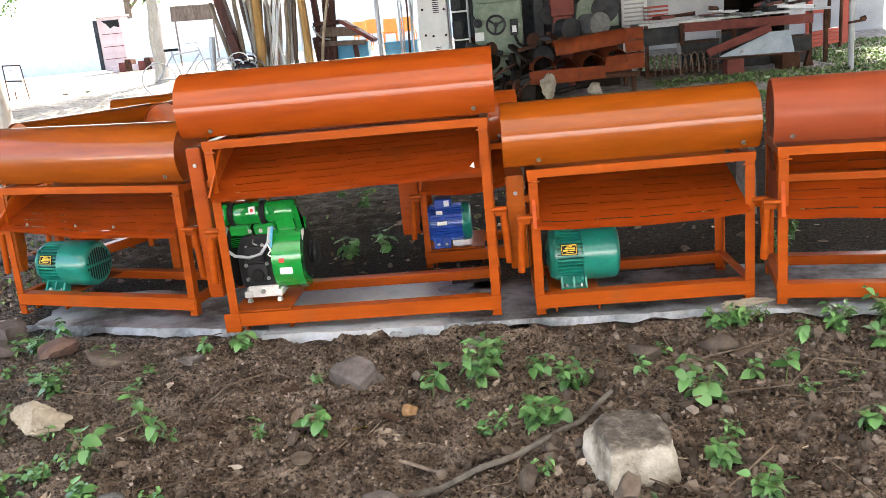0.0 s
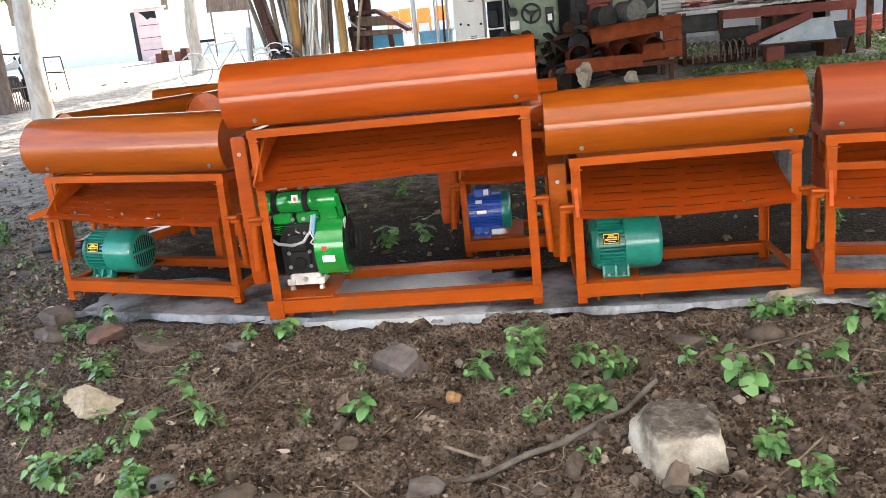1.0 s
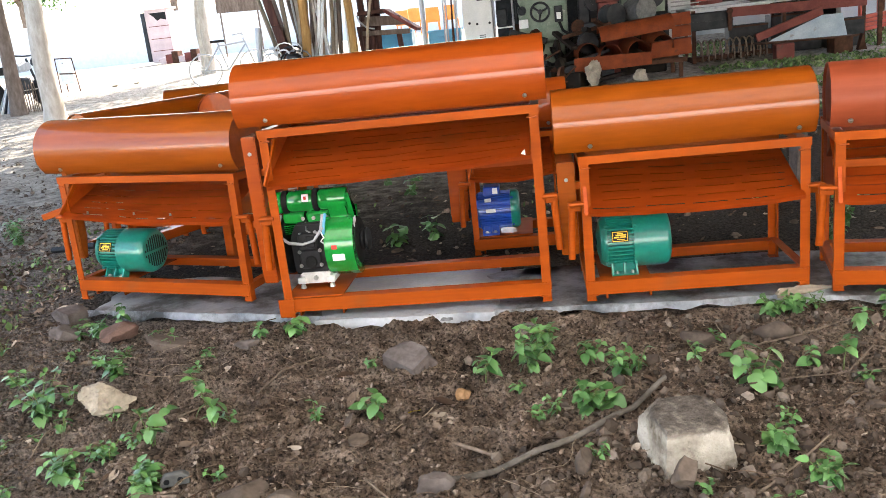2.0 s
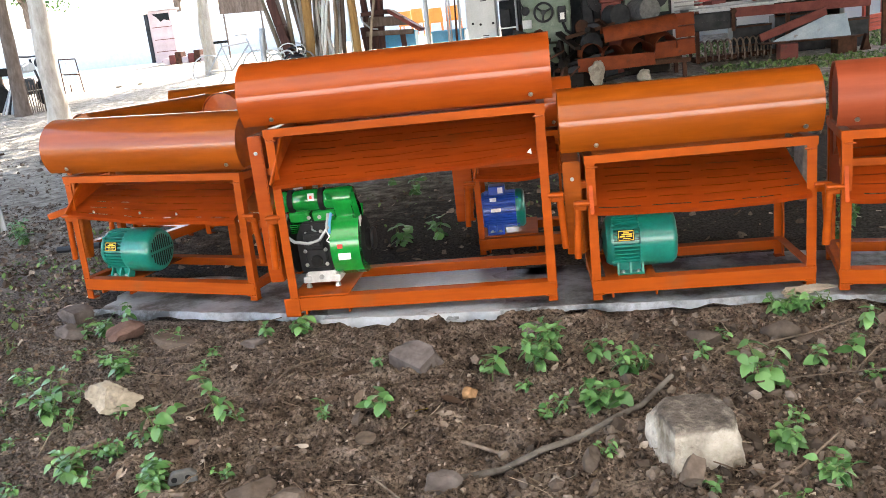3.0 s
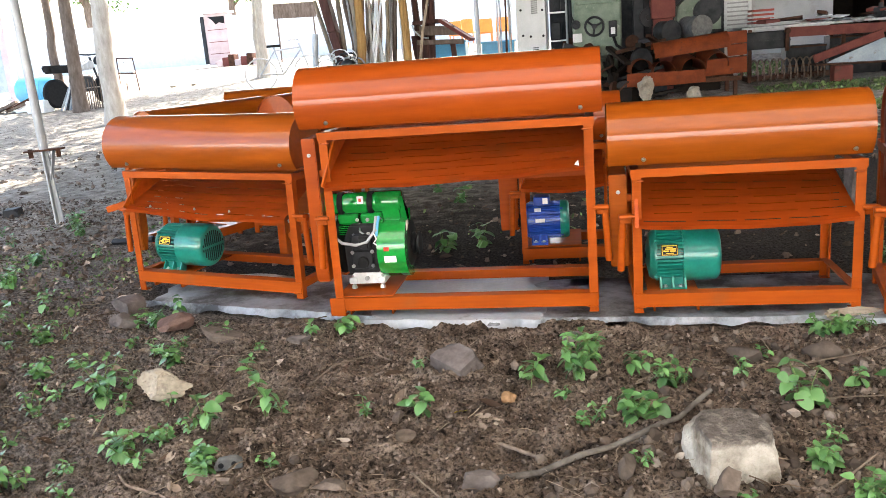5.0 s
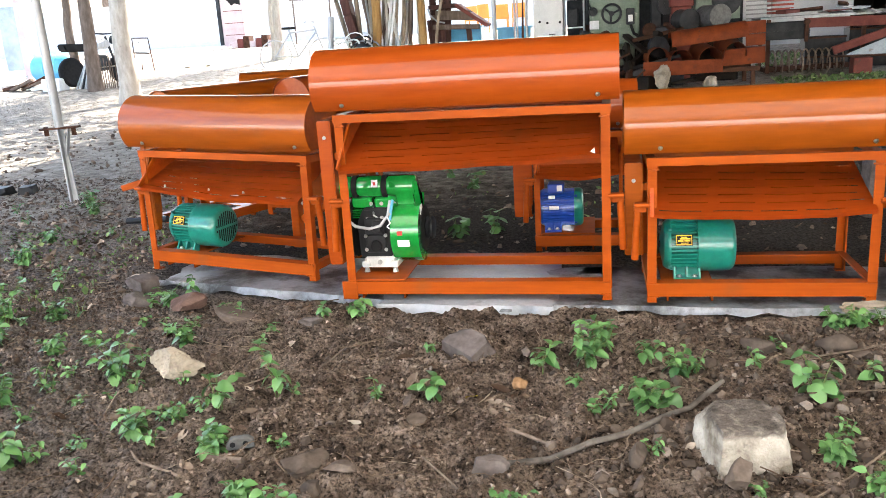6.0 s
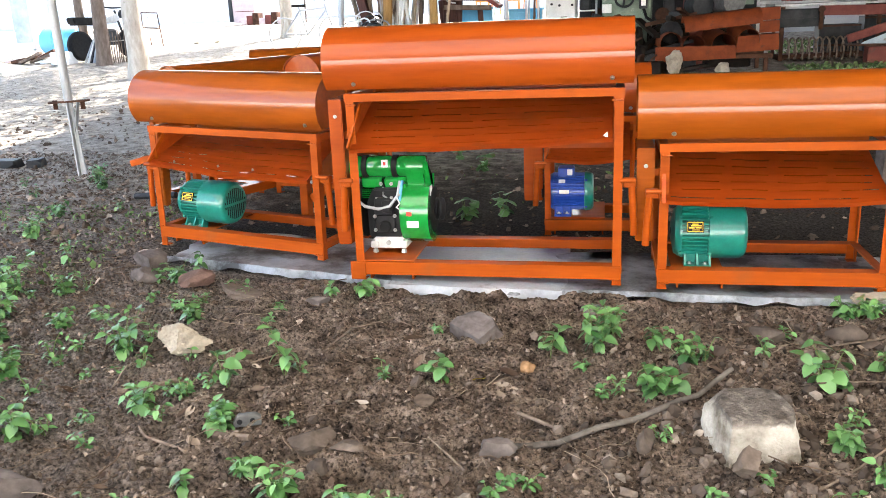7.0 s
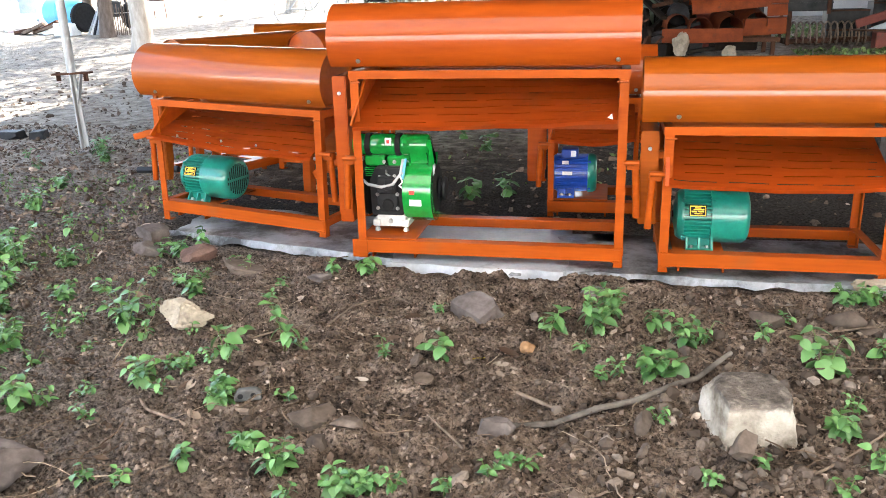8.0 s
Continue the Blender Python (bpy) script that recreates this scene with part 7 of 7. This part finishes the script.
pipe_pole(-1.07, 10.5, 3.3, "slim grey steel pipe post of the shelter", r=0.028)


# ---- right: galvanised post, red gate frame ----
pp = pipe_pole(4.99, 11.3, 3.2, "galvanised steel post standing in weeds", r=0.036)
bm = bmesh.new()
beam(bm, (-0.05, -0.02, 0.60), (0.16, -0.02, 0.62), 0.05, 0.03, 0.004)
rod(bm, (0.1, -0.03, 0.63), (0.16, -0.03, 0.65), 0.03, seg=10)
part("clamp", bm, RUST, pp, "rusty clamp")
for a, b, w in (((5.83, 15, 0.3), (5.83, 15, 2.6), 0.09), ((5.88, 15, 0.90), (6.12, 15, 0.90), 0.08), ((6.12, 15, 0.3), (6.12, 15, 0.92), 0.08), ((6.42, 15, 0.3), (6.42, 15, 2.6), 0.11), ((6.62, 15.2, 0.3), (6.62, 15.2, 2.6), 0.10)):
    bm = bmesh.new()
    beam(bm, a, b, w, w, 0.005)
    one("gate_post", bm, RED_PAINT, "red-painted square steel tube of a gate frame", "post", "red steel frame")
for k in range(4):
    bm = bmesh.new()
    beam(bm, (5.3, 13.9 + 0.05 * k, 0.36 + 0.06 * k), (5.95, 14.1, 0.42 + 0.06 * k), 0.09, 0.055, 0.004)
    one("red_rail", bm, RED_PAINT, "red-painted steel tube stacked on the ground", "steel bar", "stack of red tubes")
for x in (5.0, 6.0, 6.2):
    bm = bmesh.new()
    rod(bm, (x, 14.6, gz(0, 14.6)), (x + 0.03, 14.6, 2.4), 0.03, seg=10)
    one("gate_bar", bm, RUST, "thin rusty upright steel bar", "post", "rusty uprights")


# ---- bright yard: door, panel, bicycle, trunks ----
def old_locker():
    g = gz(-11.3, 26)
    th = thing("steel_locker", pose(-11.72, 26, g), "pink steel locker paled to imitate glare, with a torn dark hole", "locker")
    bm = bmesh.new()
    box(bm, (0.10, 0, 0.0), (0.86, 0.6, 1.62), 0.02)
    part("body", bm, PINK_PAINT, th)
    bm = bmesh.new()
    box(bm, (-0.02, -0.02, 0.05), (0.10, 0.6, 1.55), 0.01)
    part("side", bm, DARK_STEEL, th, "dark steel side")
    # black patch imitates the darkness inside the torn hole
    bm = bmesh.new()
    prism(bm, [(0.25, 1.52), (0.80, 1.52), (0.80, 1.28), (0.62, 1.33), (0.5, 1.27), (0.4, 1.40)], -0.012, 0.001, "y")
    part("torn_hole", bm, BLACK_FILL, th, "torn dark hole")
    for z in (0.35, 0.72, 1.1):
        bm = bmesh.new()
        box(bm, (0.2, -0.006, z), (0.86, 0.001, z + 0.02))
        part("seam", bm, RED_OXIDE, th)
    bm = bmesh.new()
    box(bm, (-0.05, -0.05, 1.62), (0.9, 0.65, 1.68))
    part("lid", bm, WHITE_PAINT, th)


old_locker()
bm = bmesh.new()
beam(bm, (-9.25, 26, 2.48), (-7.85, 26, 2.44), 0.06, 0.46)
for x in (-9.15, -7.95):
    box(bm, (x - 0.02, 25.98, 0.9), (x + 0.02, 26.02, 2.3))
one("sign_panel", bm, BARK_DARK, "dark weathered board on two thin posts across the yard", "board")
for k in range(7):
    bm = bmesh.new()
    x = -10.9 + 0.2 * k
    box(bm, (x, 24.9, gz(0, 25)), (x + 0.2, 25.3, gz(0, 25) + 0.2 + 0.08 * (k % 3)), 0.02)
    one("old_crate", bm, (PINK_PAINT, RED_OXIDE, RUST)[k % 3], "broken reddish crate in a heap across the yard", "crate", "heap across the yard")


def bicycle():
    # tyres and bars take pale greys that imitate the yard's glare
    th = thing("bicycle", pose(-5.98, 17.2, gz(0, 17.2) - 0.02, 0, 0, 24), "old bicycle in the bright yard, greyed to imitate glare", "bicycle")
    for x in (-0.52, 0.52):
        bm = bmesh.new()
        n = 28
        tube(bm, [(x + 0.33 * math.cos(k * math.tau / n), 0, 0.33 + 0.33 * math.sin(k * math.tau / n)) for k in range(n + 1)], 0.014, 8, False)
        wh = part("wheel", bm, HOSE, th, "thin tyre greyed to imitate glare")
        bm = bmesh.new()
        for k in range(12):
            a = k * math.tau / 12
            rod(bm, (x, 0, 0.33), (x + 0.32 * math.cos(a), 0, 0.33 + 0.32 * math.sin(a)), 0.003, seg=4)
        part("spokes", bm, PIPE, wh)
    bm = bmesh.new()
    for a, b in (((-0.52, 0, 0.33), (-0.05, 0, 0.30)), ((-0.52, 0, 0.33), (-0.18, 0, 0.80)), ((-0.05, 0, 0.30), (-0.2, 0, 0.88)), ((-0.05, 0, 0.30), (0.36, 0, 0.78)), ((-0.18, 0, 0.80), (0.35, 0, 0.84)), ((0.34, 0, 0.92), (0.52, 0, 0.33))):
        rod(bm, a, b, 0.018, seg=8)
    part("bicycle_frame", bm, PIPE, th)
    bm = bmesh.new()
    tube(bm, [(0.15, -0.28, 1.0), (0.30, -0.2, 1.02), (0.36, 0, 0.98), (0.30, 0.2, 1.02), (0.15, 0.28, 1.0)], 0.016, 8)
    part("handlebar", bm, PIPE, th)
    bm = bmesh.new()
    prism(bm, [(-0.34, -0.08), (-0.34, 0.08), (-0.05, 0.02), (-0.05, -0.02)], 0.87, 0.92, "z")
    part("saddle", bm, RUBBER, th)


bicycle()


def trunk(name, x, y, r, tall, lean, mat, label, limbs=True, seed=1, reach=(1.0, 2.0), leaves=170, clump=0.6):
    """A tree: tapered wavering trunk with limbs and a ragged crown above the view."""
    rng = random.Random(seed)
    g = gz(x, y)
    th = thing(name, pose(x, y, g - 0.05), label, "tree", "trees")
    bm = bmesh.new()
    pts, rad = [], []
    for i in range(15):
        t = i / 14
        pts.append((lean * t * tall + 0.05 * noise.noise(V((t * 6, seed, 0))), 0.05 * noise.noise(V((t * 6, seed, 5))), tall * t))
        rad.append(r * (1.25 if i == 0 else 1.05 if i == 1 else 1) * (1 - 0.45 * t) * (1 + 0.08 * noise.noise(V((t * 14, seed, 2)))))
    tube(bm, pts, rad, 14)
    part("trunk", bm, mat, th)
    if limbs:
        top = V(pts[-1])
        ends = []
        for k in range(5):
            a = k * math.tau / 5 + rng.random()
            b0 = V(pts[9 + k % 5])
            e = b0 + V((math.cos(a) * rng.uniform(*reach), math.sin(a) * rng.uniform(*reach), rng.uniform(0.8, 1.8) + 0.4 * (reach[1] - 2)))
            bm = bmesh.new()
            tube(bm, [b0, b0.lerp(e, 0.5) + V((0, 0, 0.2)), e], [r * 0.4, r * 0.28, r * 0.1], 8)
            part("limb", bm, mat, th)
            ends += [e, b0.lerp(e, 0.6)]
        cv, cf = [], []
        for e in ends + [top]:
            for _ in range(leaves):
                c = e + V((rng.gauss(0, clump), rng.gauss(0, clump), max(rng.gauss(0, 0.4), -0.5)))
                q = Euler((rng.uniform(-1, 1), rng.uniform(-1, 1), rng.uniform(0, 6.3))).to_matrix()
                s = rng.uniform(0.07, 0.16)
                i = len(cv)
                cv += [c + q @ V(p) * s for p in ((-1, 0, 0), (0, -0.4, 0.1), (1, 0, 0), (0, 0.4, 0.1))]
                cf.append((i, i + 1, i + 2, i + 3))
        me = bpy.data.meshes.new("crown")
        me.from_pydata(cv, [], cf)
        me.materials.append(FOLIAGE)
        ob = new("crown", me)
        ob.parent = th
    return th


# unseen crowns of these two are widened and thickened to shade the yard
trunk("tree", -7.56, 12.9, 0.165, 4.6, 0.07 * 0 + 0.02, BARK, "pale-barked tree trunk standing in the yard", seed=1, reach=(2.5, 4.8), leaves=1500, clump=1.2)
trunk("tree", -9.67, 15.3, 0.14, 4.8, 0.02, BARK_DARK, "slim brown tree trunk beside a stick fence", seed=2, reach=(1.5, 3.0), leaves=320, clump=0.9)
trunk("tree", -10.9, 16.6, 0.10, 4.6, 0.01, BARK_DARK, "thin brown tree trunk in the yard", seed=3)
trunk("tree", -7.70, 20.2, 0.10, 4.6, 0.04, BARK, "pale slim trunk beside the bicycle", seed=4)
trunk("tree", -7.50, 20.0, 0.12, 4.6, 0.03, BARK, "pale knotty trunk beside the bicycle", seed=5)
for k, (x, y) in enumerate(((-24, 40), (-18, 44), (-11, 42), (-4, 43), (2, 46), (9, 40), (15, 36), (-30, 34))):
    trunk("tree", x, y, 0.25, 4.0 + 0.5 * (k % 3), 0.01, BARK_DARK, "leafy green tree beyond the boundary wall", seed=20 + k)


def stick_fence():
    th = thing("stick_fence", pose(-9.75, 15.7, gz(0, 15.7)), "low fence of upright rough sticks", "fence")
    rng = random.Random(3)
    for k in range(15):
        bm = bmesh.new()
        x = 0.045 * k + rng.uniform(-0.01, 0.01)
        rod(bm, (x, 0, -0.02), (x + rng.uniform(-0.03, 0.03), rng.uniform(-0.03, 0.03), rng.uniform(0.5, 0.72)), 0.013, 0.010, 6)
        part("stake", bm, BARK_DARK, th)
    bm = bmesh.new()
    rod(bm, (-0.05, 0.02, 0.42), (0.68, 0.02, 0.45), 0.012, seg=6)
    part("rail", bm, BARK, th)


stick_fence()


def motorcycle():
    th = thing("motorcycle", pose(-10.34, 16.5, gz(0, 16.5), 0, 0, 70), "black and silver motorcycle parked behind a fence", "motorcycle")
    for x in (-0.62, 0.62):
        bm = bmesh.new()
        lathe(bm, [(-0.05, 0.18), (-0.06, 0.25), (-0.03, 0.30), (0.03, 0.30), (0.06, 0.25), (0.05, 0.18)], "y", 28, (x, 0, 0.30))
        part("wheel", bm, RUBBER, th)
    bm = bmesh.new()
    prism(bm, [(-0.75, 0.72), (-0.1, 0.70), (0.0, 0.78), (-0.2, 0.86), (-0.8, 0.88)], -0.13, 0.13, "y")
    bmesh.ops.bevel(bm, geom=bm.edges[:], offset=0.03, segments=2, affect="EDGES")
    part("seat", bm, RUBBER, th, "black padded seat")
    bm = bmesh.new()
    prism(bm, [(-0.05, 0.72), (0.32, 0.74), (0.38, 0.88), (0.2, 0.96), (0.0, 0.88)], -0.14, 0.14, "y")
    bmesh.ops.bevel(bm, geom=bm.edges[:], offset=0.04, segments=3, affect="EDGES")
    part("tank", bm, PIPE, th, "silver fuel tank")
    bm = bmesh.new()
    box(bm, (-0.2, -0.13, 0.28), (0.25, 0.13, 0.62), 0.04)
    part("engine_block", bm, DARK_STEEL, th)
    bm = bmesh.new()
    for s in (-0.1, 0.1):
        rod(bm, (0.62, s, 0.30), (0.42, s, 1.0), 0.025, seg=8)
    tube(bm, [(0.30, -0.35, 1.08), (0.42, -0.15, 1.05), (0.42, 0.15, 1.05), (0.30, 0.35, 1.08)], 0.018, 8)
    part("fork", bm, DARK_STEEL, th)
    bm = bmesh.new()
    rod(bm, (0.50, 0, 0.92), (0.62, 0, 0.90), 0.09, seg=16)
    part("headlamp", bm, BLACK, th)


motorcycle()


def barrel():
    th = thing("plastic_barrel", pose(-11.25, 17.0, gz(0, 17) + 0.36, 0, 0, 0), "faded blue plastic barrel lying on the ground", "barrel")
    bm = bmesh.new()
    lathe(bm, [(-0.85, 0.20), (-0.84, 0.27), (-0.78, 0.30), (-0.55, 0.305), (-0.52, 0.32), (-0.49, 0.305), (-0.25, 0.305), (-0.22, 0.32), (-0.19, 0.305), (0.0, 0.30), (0.05, 0.27), (0.06, 0.20)], "x", 30)
    part("drum", bm, BLUE_PLASTIC, th)
    for s in (-0.6, -0.1):
        bm = bmesh.new()
        prism(bm, [(-0.25, -0.36), (0.25, -0.36), (0.15, -0.25), (-0.15, -0.25)], s - 0.05, s + 0.05, "x")
        part("chock", bm, BARK_DARK, th)


barrel()
bm = bmesh.new()
box(bm, (-11.02, 15.5, gz(0, 15.6)), (-10.6, 15.85, gz(0, 15.6) + 0.26), 0.02)
one("white_box", bm, WHITE_PAINT, "white plastic box standing on the ground", "box")
bm = bmesh.new()
box(bm, (-12.72, 17.4, gz(0, 17.5)), (-12.55, 17.56, 2.9), 0.01)
one("timber_post", bm, PINK_PAINT, "pale red post beside the junk", "post")
bm = bmesh.new()
box(bm, (-13.3, 17.6, gz(0, 17.6) + 0.3), (-12.75, 17.64, 2.2), 0.005)
one("sheet_panel", bm, BLUE_STEEL, "pale blue metal sheet leaning upright", "metal sheet")
for k in range(12):
    a = V((jr.uniform(-13.0, -11.4), jr.uniform(15.9, 16.6), 0))
    a.z = gz(a.x, a.y) + 0.03
    b = a + V((jr.uniform(0.4, 1.1), jr.uniform(-0.2, 0.2), jr.uniform(0.0, 0.25)))
    bm = bmesh.new()
    beam(bm, a, b, jr.uniform(0.05, 0.12), jr.uniform(0.03, 0.08), 0.004)
    one("old_plank", bm, (BARK_DARK, RUST, PINK_PAINT, WHITE_PAINT)[k % 4], "old plank in a low heap of junk", "plank", "heap of planks")
for k in range(6):
    bm = bmesh.new()
    x = -10.4 + 0.07 * k
    beam(bm, (x, 15.75, gz(0, 15.8)), (x + 0.25 - 0.05 * k, 15.95, 1.0 + 0.04 * k), 0.07, 0.03, 0.003)
    one("leaning_board", bm, (PIPE, WHITE_PAINT, DARK_STEEL)[k % 3], "grey board leaning beside a tree trunk", "board", "leaning boards")


def stand(x, y):
    th = thing("metal_stand", pose(x, y, gz(x, y)), "thin bent metal stand with a pale cloth panel", "stand")
    for a, b in (((0, 0, 0), (0, 0, 0.8)), ((0.48, 0, 0), (0.42, 0, 0.78)), ((0, 0, 0.8), (0.42, 0, 0.78)), ((0, 0.3, 0), (0, 0.3, 0.7)), ((0.0, 0, 0.45), (0.44, 0, 0.42))):
        bm = bmesh.new()
        rod(bm, a, b, 0.014, seg=6)
        part("tube", bm, RUST, th)
    bm = bmesh.new()
    box(bm, (0.04, 0.02, 0.2), (0.38, 0.03, 0.68))
    part("panel", bm, WHITE_PAINT, th)


stand(-10.85, 19.0)
stone("yard_stone", -9.6, 19.2, 0.06, 91, STONE_PALE, "small brown stone in the bright yard", (1.3, 0.7, 0.5), 0, 0.2)
stone("yard_stone", -9.1, 19.3, 0.05, 92, STONE_PALE, "small stone lying in the bright yard", (1.3, 0.7, 0.5), 0, 0.2)


def plastic_chair(x, y, yaw):
    th = thing("plastic_chair", pose(x, y, gz(x, y), 0, 0, yaw), "orange plastic chair in the bright yard", "chair", "orange chairs")
    bm = bmesh.new()
    box(bm, (-0.2, -0.2, 0.42), (0.2, 0.2, 0.46), 0.01)
    part("seat", bm, ORANGE_PLASTIC, th)
    bm = bmesh.new()
    prism(bm, [(-0.2, 0.46), (0.2, 0.46), (0.18, 0.82), (-0.18, 0.82)], 0.17, 0.21, "y")
    part("backrest", bm, ORANGE_PLASTIC, th)
    for sx in (-0.17, 0.17):
        for sy in (-0.17, 0.17):
            bm = bmesh.new()
            rod(bm, (sx, sy, 0.42), (sx * 1.15, sy * 1.15, 0), 0.018, 0.014, 8)
            part("leg", bm, ORANGE_PLASTIC, th)


for x, y, a in ((-3.15, 24, 170), (-2.35, 24.0, 190), (-1.85, 24.3, 175), (-2.9, 25, 160)):
    plastic_chair(x, y, a)

# ---- low weeds and grass at the edge of the shelter ----
gr = random.Random(41)


def grassy_spot():
    while True:
        x, y = gr.uniform(1.2, 9.0), gr.uniform(7.5, 15.5)
        if noise.noise(V((x * 0.9, y * 0.9, 3))) + 0.30 * smooth01(2.5, 5.0, x) > -0.02 and not (2.4 < x < 5.1 and 11.9 < y < 13.2) and not (0.6 < x < 2.5 and 10.5 < y < 12.3):
            return x, y


def yard_spot():
    while True:
        x, y = gr.uniform(-4.6, -2.3), gr.uniform(2.6, 5.4)
        if noise.noise(V((x * 1.3, y * 1.3, 8))) > 0.0:
            return x, y


def back_spot():
    return gr.uniform(-1.6, 1.8), gr.uniform(4.6, 8.5)


blade_v = [(-0.10, 0, 0), (0.10, 0, 0), (0.32, 0.25, 0.55), (-0.32, 0.25, 0.55), (0.0, 0.7, 0.85)]
blade_f = [(0, 1, 2), (0, 2, 3), (3, 2, 4)]
joined("low_weeds", blade_v, blade_f, spread(34000, gr, grassy_spot, base_height, 0.018, 0.075, 0.0, tilt=0.5), GRASS, "patchy low green weeds at the shelter's edge", "weeds")
joined("low_weeds", blade_v, blade_f, spread(1500, gr, yard_spot, ground_height, 0.012, 0.045, 0.0, tilt=0.5), GRASS, "small green weeds on the dark soil", "weeds")
joined("low_weeds", blade_v, blade_f, spread(350, gr, back_spot, ground_height, 0.015, 0.05, 0.0, tilt=0.5), GRASS, "sparse green weeds behind the machines", "weeds")


def dry_spot():
    return gr.uniform(-13, -2.4), gr.uniform(4.6, 14)


joined("leaf_litter", leaf_v, leaf_f, spread(6000, gr, dry_spot, ground_height, 0.006, 0.028, 0.1, tilt=0.4), LITTER, "pale dry leaves strewn over the yard", "leaf litter")
